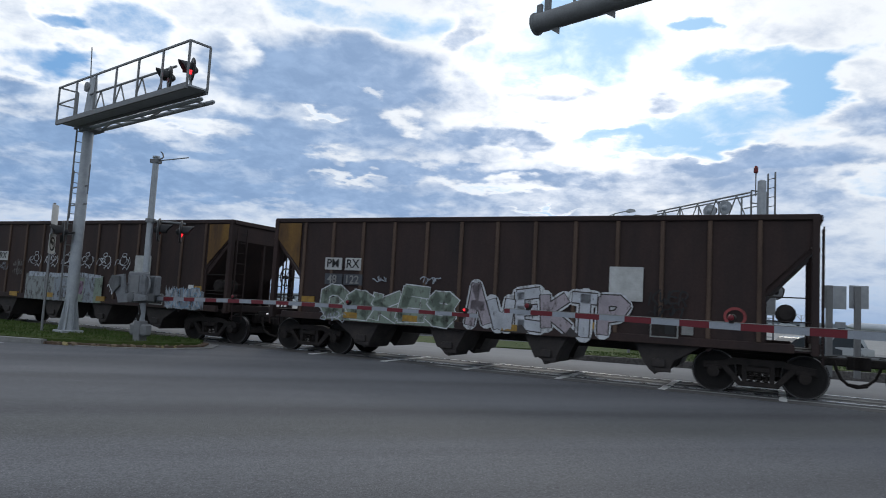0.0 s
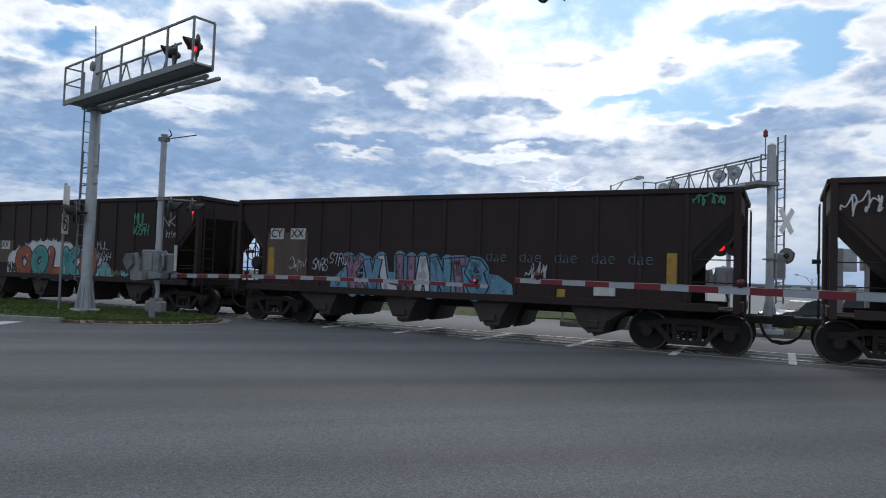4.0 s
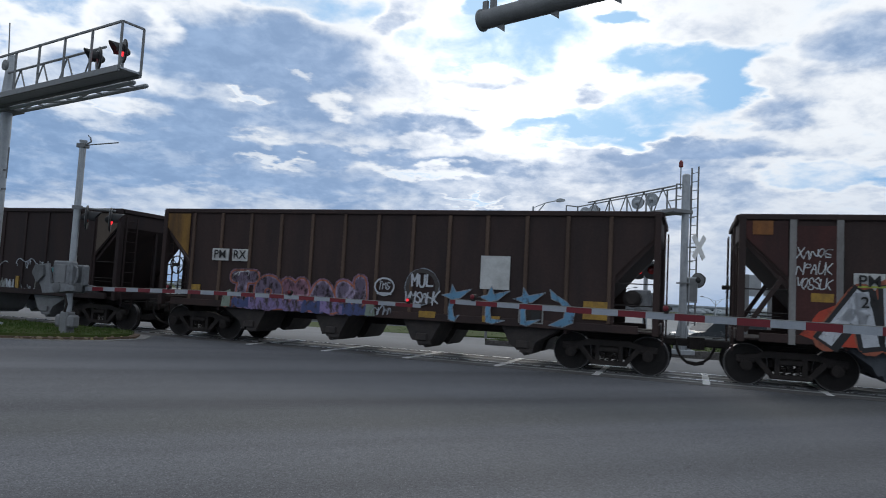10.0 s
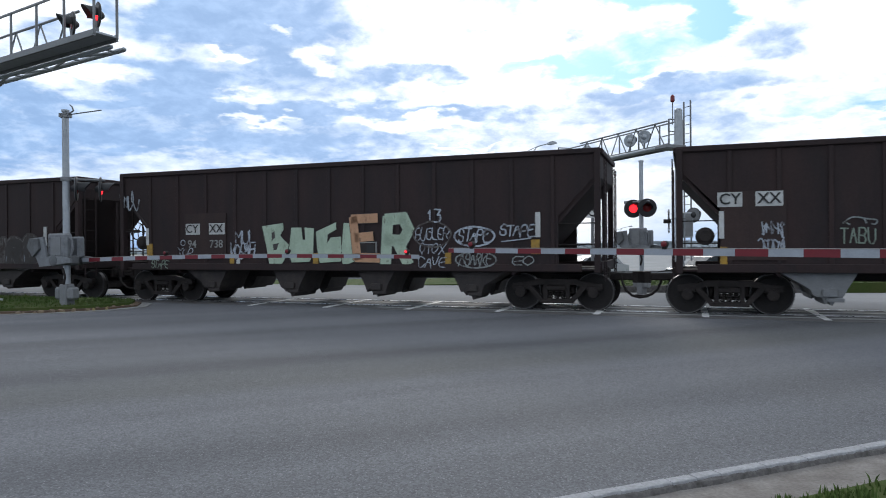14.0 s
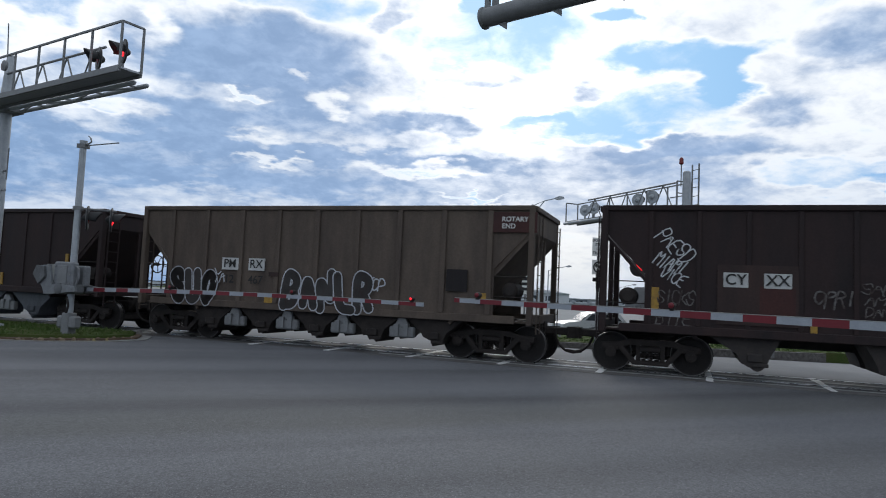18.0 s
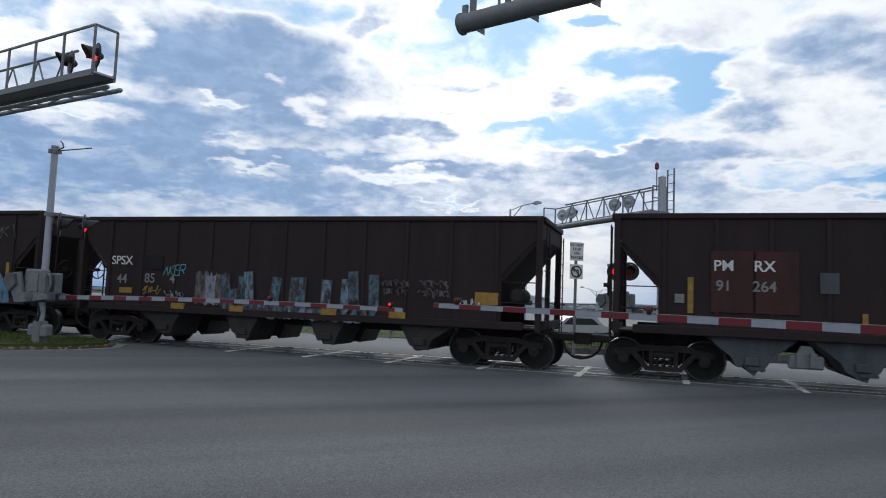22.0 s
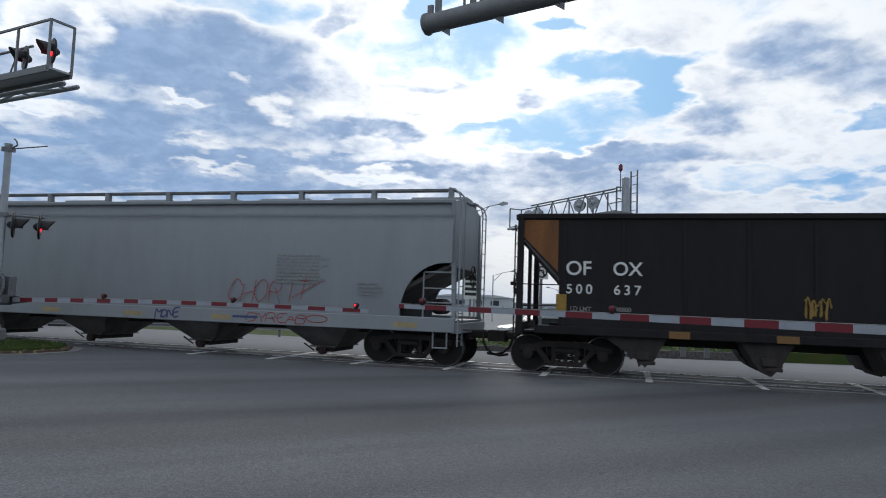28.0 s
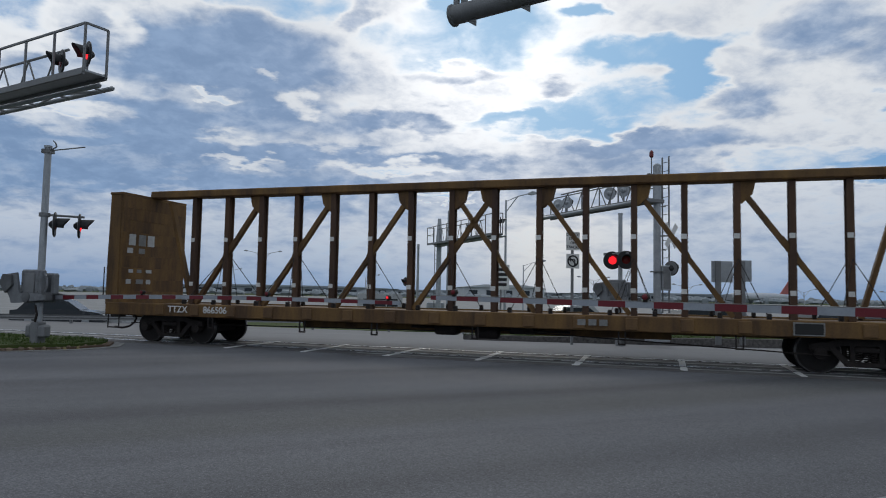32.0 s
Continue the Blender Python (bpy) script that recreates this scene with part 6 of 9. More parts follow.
    add(6, "rusty brown open-top hopper car with pink and blue graffiti", RUST_BROWN, H=3.79, text=t, rib=0.055, rib_w=0.09, rib_mat=RIB_BROWN, end_paint=((-1, YELLOW_RUST),),
        panels=p + [("white_panel", 3.02, 2.25, 0.74, 0.82, PANEL_WHITE)] + flatp([(-5.94, 1.5)], 0.3, 0.16) + flatp([(-3.53, 1.17), (-1.67, 1.15), (1.29, 1.13), (2.97, 1.11)]) + flatp([(5.46, 1.46)], 0.55, 0.42) + square_sign(3.95, 1.25),
        graffiti=[patch(-4.9, -0.4, 1.0, 1.35, ("purple", "navy", "orange", "purple"), 71, 9), piece("TOMAN", -4.75, -0.45, 1.02, 2.0, ("lilac", "lilac", "pink"), 0.16, 72, "coral", 0.04, "mauve", 0.04, uneven=0.1), patch(-4.6, -0.6, 1.0, 1.3, ("purple", "navy", "purple"), 73, 7, 0.12, 0.006), shape_paint([(-5.0, 1.0), (-4.95, 1.4), (-4.7, 1.5), (-4.7, 1.0)], "sage", 4), shape_paint([(-0.45, 1.0), (-0.4, 1.42), (-0.2, 1.3), (-0.15, 1.0)], "sage", 4), ring_paint(0.07, 1.78, 0.27, 0.22, "pearl", 0.022, 73), script("TMS", 0.07, 1.8, 0.34, 0.18, "pearl", 0.012, 74), strip_paint(-0.14, 1.6, 0.28, 1.6, 0.06, "pearl", 1), ring_paint(1.12, 1.82, 0.46, 0.46, "haze", 0.016, 75), ring_paint(1.12, 1.82, 0.41, 0.41, "shadow", 0.05, 82), brush("MUL", 1.12, 1.98, 0.62, 0.34, "pearl", 0.026, 212, single=True), script("VMSAHK", 1.12, 1.56, 0.95, 0.3, "pearl", 0.019, 83)] + [flame_paint(x_, 1.46, k_) for k_, x_ in enumerate((2.03, 3.0, 3.87, 4.7))] + [tag(0.0, 1.15, 0.5, 0.25, "pale", 80), tag(-4.4, 1.95, 0.4, 0.25, "white", 81, 1)])
    t, p = cy(-6.06, 2.57, 0.78)
    add(7, "dark brown open-top hopper car heaped with grey aggregate", RUST_DARK, H=3.78, text=t, tank=-1, load=True, chute_mat=GALV_DARK, end_paint=((1, RUST_GREY),),
        panels=p + [("faded_panel", -5.6, 2.0, 1.3, 1.5, RUST_BROWN), ("white_stripe", -6.23, 2.02, 0.1, 0.6, PANEL_WHITE), ("white_stripe", 4.99, 1.93, 0.13, 0.7, PANEL_WHITE)] + upright((-6.19, -3.05, -1.47, -0.26, 2.58, 5.02), 1.32, 0.44, 0.14) + square_sign(3.68, 1.3),
        graffiti=[tag(-5.22, 1.75, 0.5, 0.7, "pale", 91, 3, 0.03, 2), brush("TABU", -3.63, 1.75, 0.66, 0.34, "sage", 0.016, 92, single=True), patch(-1.5, -0.4, 1.05, 1.8, ("grey", "sage", "grey"), 93, 4), patch(1.0, 2.4, 1.02, 1.4, ("grey", "pale"), 94, 4), tag(4.47, 1.78, 0.7, 0.4, "teal", 95, 3, 0.05), tag(-1.9, 1.75, 0.5, 0.4, "pale", 96, 1), tag(-0.6, 2.0, 0.6, 0.3, "pale", 97, 1), tag(0.6, 2.0, 0.5, 0.35, "pale", 98, 1), tag(1.7, 1.95, 0.5, 0.3, "pale", 99, 1), tag(2.9, 2.0, 0.8, 0.35, "pale", 100, 2), tag(3.7, 1.95, 0.5, 0.35, "pale", 101, 1), tag(3.1, 1.15, 0.5, 0.3, "pale", 102, 2), tag(-3.6, 2.05, 0.5, 0.2, "grey", 103, 1)])
    t, p = cy(-4.65, 2.15, num=("94", "738"))
    add(8, "dark brown hopper car with large pale green block graffiti", RUST_DARK, text=t, tank=-1, sill=0.97,
        panels=p + [("faded_panel", -4.22, 1.95, 1.45, 1.3, RUST_BROWN), ("white_stripe", -6.3, 1.95, 0.1, 0.5, PANEL_WHITE), ("white_stripe", 5.45, 2.1, 0.12, 0.6, PANEL_WHITE), ("white_stripe", -3.1, 1.2, 0.1, 0.3, PANEL_WHITE)] + upright((-6.23, 5.39), 1.57, 0.35, 0.2) + upright((-0.61, 1.38, 3.17, -3.3), 1.24, 0.4, 0.15) + square_sign(0.9, 1.55),
        graffiti=[shape_paint([(-2.29, 2.20), (-1.62, 2.27), (-1.60, 2.09), (-1.71, 1.94), (-1.60, 1.82), (-1.44, 1.68), (-1.50, 1.40), (-1.71, 1.07), (-2.04, 1.01), (-2.16, 1.65)], "mint", 1, "pale green spray-painted letter"), shape_paint([(-1.35, 2.14), (-1.04, 2.14), (-1.00, 1.81), (-0.92, 1.81), (-0.94, 2.14), (-0.65, 2.11), (-0.68, 1.43), (-0.79, 1.21), (-1.35, 1.19), (-1.45, 1.43)], "mint", 2, "pale green spray-painted letter"), shape_paint([(-0.59, 2.02), (0.02, 2.26), (0.03, 2.07), (-0.23, 1.94), (-0.25, 1.70), (-0.14, 1.86), (0.17, 1.88), (0.17, 1.22), (-0.48, 1.18), (-0.56, 1.59)], "mint", 1, "pale green spray-painted letter"), shape_paint([(0.25, 2.24), (0.52, 2.22), (0.51, 1.54), (0.58, 1.51), (0.56, 1.22), (0.21, 1.08), (0.18, 1.54)], "mint", 2, "pale green spray-painted letter"), shape_paint([(-1.98, 2.01), (-1.88, 2.05), (-1.87, 1.88), (-1.98, 1.78)], "shadow", 3, "dark counter of a sprayed letter"), shape_paint([(-1.94, 1.69), (-1.75, 1.73), (-1.82, 1.54), (-1.92, 1.53)], "shadow", 3, "dark counter of a sprayed letter"), piece("E", 0.5, 1.32, 1.15, 2.5, ("peach",), 0.12, 205, "shadow", 0.012, flat=True, jitter=0.05, uneven=0, slant=-0.12), piece("R", 1.36, 2.22, 1.05, 2.48, ("mint",), 0.15, 206, "shadow", 0.02, flat=True, jitter=0.03, uneven=0), tag(-7.0, 3.0, 0.7, 0.6, "pale", 111, 3, 0.04), brush("MUL", -2.83, 1.9, 0.7, 0.36, "pale", 0.018, 207, single=True), script("VOSAH", -2.95, 1.52, 0.85, 0.4, "pale", 0.022, 112), brush(["one", "three"], 2.8, 2.38, 0.42, 0.34, "pale", 0.02, 208, single=True), script("BUGLER", 2.75, 1.92, 0.9, 0.3, "pale", 0.013, 113), script("OTOX", 2.75, 1.55, 0.7, 0.26, "pale", 0.013, 129), script("CAVE", 2.75, 1.2, 0.75, 0.26, "pale", 0.013, 128), ring_paint(2.75, 1.9, 0.5, 0.32, "dust", 0.02, 127), script("STAPE", 3.86, 1.86, 0.82, 0.3, "pale", 0.017, 114), ring_paint(3.86, 1.84, 0.52, 0.24, "pale", 0.022, 126), script("ASARKE", 3.9, 1.26, 0.85, 0.28, "grey", 0.014, 115), ring_paint(3.9, 1.26, 0.52, 0.2, "grey", 0.018, 125), script("STAPE", 4.95, 1.98, 0.85, 0.26, "pale", 0.019, 116), strip_paint(4.55, 1.7, 5.3, 1.78, 0.03, "pale", 1), script("EO", 5.1, 1.25, 0.5, 0.2, "grey", 0.014, 117), script("STAPE", -5.83, 1.13, 0.62, 0.22, "sage", 0.013, 118), script("YOP", -4.9, 1.48, 0.55, 0.22, "pale", 0.013, 119), ring_paint(-4.98, 1.76, 0.08, 0.08, "pale", 0.014, 124)])
    t, p = cy(-4.53, 2.22, 0.83)
    add(9, "dark brown open-top hopper car with silver graffiti letters", RUST_DARK, text=t, tank=-1,
        panels=p + [("faded_panel", -4.1, 1.9, 1.6, 1.3, RUST_BROWN), ("faded_panel", -3.7, 1.75, 0.7, 0.7, RUST_RED), ("white_stripe", 5.59, 2.02, 0.12, 0.6, PANEL_WHITE)] + upright((-6.2, 5.53), 1.75, 0.5, 0.16) + upright((-3.01, -0.47, -0.1, 2.39), 1.2, 0.4, 0.13) + square_sign(1.4, 1.5),
        graffiti=[piece("EGOSURD", 0.05, 5.4, 1.0, 2.12, ("shadow", "dust", "shadow"), 0.15, 121, "dust", 0.03, "shadow", 0.05, shine="haze"), script("PAESD", -5.78, 2.95, 0.9, 0.36, "white", 0.013, 122, turn=-0.75), script("MIAMI", -5.87, 2.55, 0.66, 0.32, "white", 0.013, 123, turn=-0.5), script("VICE", -5.82, 2.25, 0.55, 0.26, "white", 0.013, 127, turn=-0.45), script("SICKS", -5.75, 1.78, 0.78, 0.28, "dust", 0.013, 128), script("BITE", -5.8, 1.32, 0.75, 0.24, "dust", 0.013, 129), script("OPRI", -2.62, 1.9, 0.75, 0.34, "dust", 0.019, 125), script("SAME", -1.75, 2.12, 0.8, 0.22, "dust", 0.013, 124), script("AMOE", -1.7, 1.88, 0.75, 0.2, "dust", 0.013, 130), script("DANCE", -1.7, 1.66, 0.75, 0.2, "dust", 0.013, 131), script("EN", -0.75, 1.85, 0.35, 0.2, "dust", 0.013, 126)])
    t, p = pm(-2.95, 2.21, 0.88, num=("12", "467"), num_mat=MARK_BLACK)
    add(10, "short grey-brown hopper car with black and white graffiti", RUST_GREY, text=t + [("ROTARY", 5.3, 3.52, 0.17, MARK_WHITE), ("END", 5.15, 3.35, 0.17, MARK_WHITE)], gap=0.75, bays=5, pitch=1.72, chute="v", chute_mat=GRIME, gates=True, gate_mat=GALV_DARK, ribs=9, rib=0.06, rib_w=0.14,
        panels=p + [("red_panel", 5.3, 3.45, 1.1, 0.5, RUST_RED), ("dark_panel", 3.86, 1.98, 0.55, 0.55, BLACK_CAR), ("dark_mark", -1.5, 1.95, 0.0 + 0.3, 0.12, RUST_BROWN)] + flatp([(-4.52, 1.58), (4.51, 1.56), (-1.62, 1.29)], 0.26, 0.26),
        graffiti=[piece("SUO", -5.0, -3.4, 1.0, 2.1, ("soot",), 0.12, 131, "pearl", 0.03, uneven=0.1), piece("BANLR", -1.2, 1.56, 1.0, 2.12, ("soot",), 0.12, 132, "pearl", 0.03, uneven=0.06), script("TCP", 1.65, 1.78, 0.5, 0.3, "pearl", 0.017, 133), script("YA", -3.28, 1.85, 0.4, 0.34, "pearl", 0.016, 134)])
    t, p = pm(-5.02, 2.61, 0.82, num=("91", "264"), num_mat=MARK_GREY, white=False)
    add(11, "dark brown hopper car with red number panel and grey hoppers", RUST_DARK, H=3.79, text=t, bays=5, pitch=2.12, chute="v", chute_mat=SLATE, gates=True, gate_mat=GALV_DARK, sill=1.06, ribs=12,
        panels=p + [("red_panel", -4.85, 2.27, 0.85, 1.35, RUST_RED), ("red_panel", -3.95, 2.27, 0.85, 1.35, RUST_RED), ("grey_panel", -2.95, 2.29, 0.36, 0.44, SLATE), ("grey_panel", 5.1, 1.76, 0.7, 0.5, MARK_GREY), ("small_panel", -5.93, 1.87, 0.2, 0.2, MARK_GREY)] + upright((-5.7, 5.56), 1.95, 0.8, 0.12) + upright((0.43, 2.75, -2.3), 1.48, 0.4, 0.1) + flatp([(-0.59, 1.62)], 0.32, 0.34) + square_sign(2.43, 1.4),
        graffiti=[brush("MUL", 1.3, 2.08, 0.62, 0.42, "pale", 0.024, 141, single=True), script("VOSAH", 1.34, 1.74, 0.85, 0.36, "pale", 0.022, 142)])
    add(12, "dark brown hopper car with blue and tan block graffiti", RUST_DARK, H=3.73, text=[("SPSX", -5.62, 2.42, 0.36, MARK_WHITE), ("44", -5.58, 1.88, 0.38, MARK_GREY), ("85", -4.58, 1.92, 0.38, MARK_GREY), ("4", -3.79, 1.92, 0.38, MARK_GREY)], ribs=11,
        panels=[("blue_panel", -4.55, 2.4, 0.75, 0.4, BLACK_CAR)] + flatp([(-5.45, 1.56), (-3.55, 1.17), (-1.6, 1.17), (1.24, 1.2), (3.17, 1.2)]) + flatp([(5.48, 1.7)], 0.58, 0.3),
        graffiti=[patch(-2.95, -1.95, 1.25, 2.1, ("dust", "haze", "dust"), 151, 3), piece("HLULUU", -2.1, 2.6, 1.0, 2.24, ("dusk", "steel", "dusk"), 0.13, 152, "shadow", 0.025, None, 0.03, flat=True, uneven=0.12), patch(-1.9, 2.45, 0.98, 1.2, ("dust", "shadow", "haze", "dusk"), 153, 11, 0.14, 0.006), script("AKER", -3.75, 2.2, 0.75, 0.28, "teal", 0.014, 154), tag(3.1, 1.9, 0.7, 0.4, "dust", 155, 4, 0.035, 2), tag(4.15, 1.9, 0.75, 0.45, "dust", 156, 4, 0.035, 2), tag(5.0, 1.55, 0.5, 0.25, "white", 157, 3), tag(-4.5, 1.6, 0.6, 0.25, "gold", 158, 3), tag(-3.7, 1.5, 0.6, 0.25, "pale", 159, 3)])
    t, p = cy(-4.53, 2.24, 0.87, num=("94", "609"), num_mat=MARK_WHITE)
    add(13, "dark brown hopper car with tan, pink and blue graffiti", RUST_DARK, H=3.93, text=t + [("LD LMT", -4.5, 1.28, 0.13, MARK_BLACK), ("LT WT", -4.5, 1.13, 0.13, MARK_BLACK), ("236800", -3.7, 1.28, 0.13, MARK_BLACK), ("49100", -3.7, 1.13, 0.13, MARK_BLACK)], wheel=1,
        panels=p + [("faded_panel", -4.1, 2.0, 1.7, 1.0, RUST_BROWN), ("faded_panel", -4.5, 1.95, 0.7, 0.8, RUST_GREY), ("number_panel", -4.53, 1.80, 0.75, 0.34, BLACK_CAR), ("number_panel", -3.66, 1.80, 0.65, 0.3, BLACK_CAR), ("white_panel", -4.5, 1.2, 0.55, 0.36, PANEL_WHITE), ("white_panel", -3.7, 1.2, 0.55, 0.36, PANEL_WHITE)] + upright((-6.17, 5.57), 1.85, 0.85, 0.13) + upright((-2.9, -0.15, 2.36), 1.25, 0.45, 0.12) + square_sign(1.09, 1.5),
        graffiti=star_mural() + [script("OMK", 5.15, 3.24, 0.75, 0.36, "dust", 0.019, 168), strip_paint(5.72, 3.5, 5.86, 3.0, 0.04, "dust", 1), tag(-5.95, 3.1, 0.45, 0.55, "pale", 169, 3), tag(-6.6, 3.2, 0.6, 0.8, "sage", 170, 3, 0.05, 2), tag(-5.72, 2.0, 0.55, 0.5, "pale", 171, 3, 0.035, 2), tag(-5.75, 1.5, 0.55, 0.4, "pale", 172, 3), tag(4.7, 1.85, 0.5, 0.2, "pale", 173, 2)])
    add(14, "black open-top hopper car with white lettering and rusty corner", BLACK_CAR, H=3.80, text=[("OF", -5.88, 2.50, 0.46, MARK_WHITE), ("OX", -4.78, 2.50, 0.43, MARK_WHITE), ("500", -5.86, 2.02, 0.31, MARK_WHITE, 1.45), ("637", -4.78, 2.02, 0.31, MARK_WHITE, 1.45), ("LD LMT", -5.82, 1.57, 0.14, MARK_GREY), ("198800", -4.9, 1.58, 0.14, MARK_GREY)], end_paint=((-1, ORANGE_RUST),), ribs=10, rib=0.02, chute_dx=-0.3,
        panels=upright((-6.27,), 1.7, 0.4, 0.24) + upright((4.8,), 1.69, 0.4, 0.2) + [(*q[:5], STAIN_YELLOW) for q in flatp([(2.08, 1.07), (3.2, 1.07), (5.43, 1.5), (-3.65, 1.06), (-1.45, 1.06)])] + square_sign(5.19, 1.81),
        graffiti=[tag(-0.89, 1.75, 0.5, 0.5, "gold", 181, 5, 0.03), tag(4.03, 1.25, 0.7, 0.14, "pale", 182, 6, 0.02)])


build_train()


# ---- the covered hopper and the centre-beam flat car at the end of the train ----
def covered_hopper(mid):
    car = thing("covered_hopper_car", "pale grey covered hopper car with rounded sides and red graffiti", "covered hopper car", "cars of the freight train")
    h, top = 9.45, 4.12

    def half_width(z):
        u = (z - 1.2) / (top - 1.2)
        return 1.47 + 0.13 * math.sin(math.pi * min(max(u, 0), 1) ** 0.9) - 0.10 * max(0, u - 0.8) / 0.2

    def foot(x):
        e = abs(x) - 8.1
        if e <= 0:
            return 1.2
        e = min(e / 1.2, 1)
        return 1.2 + 1.38 * math.sqrt(max(0.0, 1 - (1 - e) ** 2))

    xs = sorted(set([round(-8.1 + 16.2 * i / 20, 3) for i in range(21)] + [round(s * (8.1 + 1.2 * (k / 14) ** 2), 3) for s in (-1, 1) for k in range(15)] + [-h, h]))
    for s in (-1, 1):
        sh, m = Shape(), 12
        v = []
        for x in xs:
            z0 = foot(x) if abs(x) < 9.31 else 2.58
            for inner in (0, 1):
                for j in range(m + 1):
                    z = z0 + (top - z0) * j / m
                    v.append((x, s * (half_width(z) - 0.03 * inner), z))
        w = 2 * (m + 1)
        f = []
        for i in range(len(xs) - 1):
            for j in range(m):
                f.append((i * w + j, (i + 1) * w + j, (i + 1) * w + j + 1, i * w + j + 1))
                f.append((i * w + m + 1 + j, i * w + m + 2 + j, (i + 1) * w + m + 2 + j, (i + 1) * w + m + 1 + j))
            f.append((i * w, i * w + m + 1, (i + 1) * w + m + 1, (i + 1) * w))
        sh.add(v, f)
        part("side_sheet", sh, COVER_GREY, car)
        part("side_sill", Shape().box(-9.55, 9.55, s * 1.52 - 0.05, s * 1.52 + 0.05, 0.88, 1.24, bevel=0.015), COVER_GREY, car)
        part("seam_band", Shape().box(-h, h, s * 1.585 - 0.012, s * 1.585 + 0.012, 3.76, 3.82), COVER_GREY, car)
        part("roof_edge", Shape().box(-h, h, s * 1.42 - 0.07, s * 1.42 + 0.07, top - 0.04, top + 0.06, bevel=0.02), COVER_GREY, car)
        part("running_board", Shape().box(-9.4, 9.4, s * 1.18 - 0.16, s * 1.18 + 0.16, 4.42, 4.465), GALV_DARK, car, "grey roof running board")
        for i in range(10):
            x = -9.3 + 18.6 * i / 9
            part("board_bracket", Shape().box(x - 0.06, x + 0.06, s * 1.3 - 0.07, s * 1.3 + 0.07, top, 4.44), COVER_GREY, car)
    roof = [(-1.45, top), (-1.1, top + 0.1), (-0.5, top + 0.15), (0, top + 0.16), (0.5, top + 0.15), (1.1, top + 0.1), (1.45, top)]
    part("roof", Shape().prism(roof + [(1.4, top - 0.05), (-1.4, top - 0.05)], -h, h, axis="x"), COVER_GREY, car)
    for i in range(8):
        part("roof_hatch", Shape().box(-8.2 + i * 2.3, -6.6 + i * 2.3, -0.32, 0.32, top + 0.12, top + 0.3, bevel=0.04), COVER_GREY, car)
    for s in (-1, 1):
        part("end_wall", Shape().box(s * (h - 0.03) - 0.03, s * (h - 0.03) + 0.03, -1.5, 1.5, 2.5, top), COVER_GREY, car)
        part("end_slope", Shape().prism([(s * (h - 0.06), 3.5), (s * (h - 0.06), 3.4), (s * 8.62, 2.72), (s * 7.6, 0.95), (s * 7.5, 0.95), (s * 8.5, 2.78)] if s < 0 else [(h, 2.62), (h - 0.06, 2.5), (6.4, 0.95), (6.4, 1.15)], -1.42, 1.42), CHUTE_GREY, car, "grimy grey end slope sheet")
        part("end_sill", Shape().box(s * 9.55 - 0.12, s * 9.55 + 0.12, -1.5, 1.5, 0.86, 1.12, bevel=0.02), COVER_GREY, car)
        part("end_platform", Shape().box(s * 9.0 - 0.6, s * 9.0 + 0.6, -1.45, 1.45, 1.13, 1.17), GALV_DARK, car)
        lad = shared("cover_ladder", lambda: ladder_mesh(0.55, 4.16, 0.46, COVER_GREY))
        for y in (-1.28, 1.28):
            part("ladder", lad, None, car, m=pose(s * 9.62, y, 0))
        part("side_rail", Shape().rod((s * 8.72, -1.5, 1.24), (s * 8.72, -1.5, 2.35), 0.022, n=6).rod((s * 8.72, -1.5, 2.35), (s * 9.5, -1.5, 2.35), 0.022, n=6).rod((s * 8.72, -1.5, 1.95), (s * 9.5, -1.5, 1.95), 0.018, n=6).rod((s * 8.72, -1.5, 1.6), (s * 9.5, -1.5, 1.6), 0.018, n=6), COVER_GREY, car, "pale grey end grab rails")
        for y in (-1.28, 1.28):
            for e in (-0.23, 0.23):
                part("end_rail", Shape().rod((s * 9.3, y + e, 4.45), (s * 9.46, y + e, 4.41), 0.025, n=6).rod((s * 9.46, y + e, 4.41), (s * 9.57, y + e, 4.3), 0.025, n=6).rod((s * 9.57, y + e, 4.3), (s * 9.62, y + e, 4.12), 0.025, n=6), COVER_GREY, car)
        for y in (-1.42, 1.42):
            part("corner_post", Shape().bar((s * 9.5, y, 1.2), (s * 9.42, y, top), 0.14, 0.1, up=(1, 0, 0)), COVER_GREY, car)
        part("step", Shape().rod((s * 9.35, -1.5, 0.9), (s * 9.35, -1.5, 0.48), 0.018, n=5).rod((s * 9.0, -1.5, 0.9), (s * 9.0, -1.5, 0.48), 0.018, n=5).rod((s * 9.0, -1.5, 0.5), (s * 9.35, -1.5, 0.5), 0.02, n=5), COVER_GREY, car)
    part("centre_sill", Shape().box(-9.5, 9.5, -0.2, 0.2, 0.74, 1.0), GRIME, car)
    for x in (-5.5, -1.75, 2.0, 5.75):
        v, steps = [], ((0.95, 1.36, 0.96), (0.90, 1.30, 0.86), (0.42, 0.74, 0.40), (0.34, 0.66, 0.32))
        for hw, hd, z in steps:
            v += [(x - hw, -hd, z), (x + hw, -hd, z), (x + hw, hd, z), (x - hw, hd, z)]
        f = [(4 * k + j, 4 * k + (j + 1) % 4, 4 * k + 4 + (j + 1) % 4, 4 * k + 4 + j) for k in range(3) for j in range(4)] + [(12, 13, 14, 15), (3, 2, 1, 0)]
        ch = part("hopper_chute", Shape().add(v, f), CHUTE_GREY, car, "grimy grey pyramid-shaped hopper chute")
        part("chute_flange", Shape().box(x - 0.40, x + 0.38, -0.78, 0.78, 0.31, 0.345, bevel=0.008), CHUTE_GREY, ch)
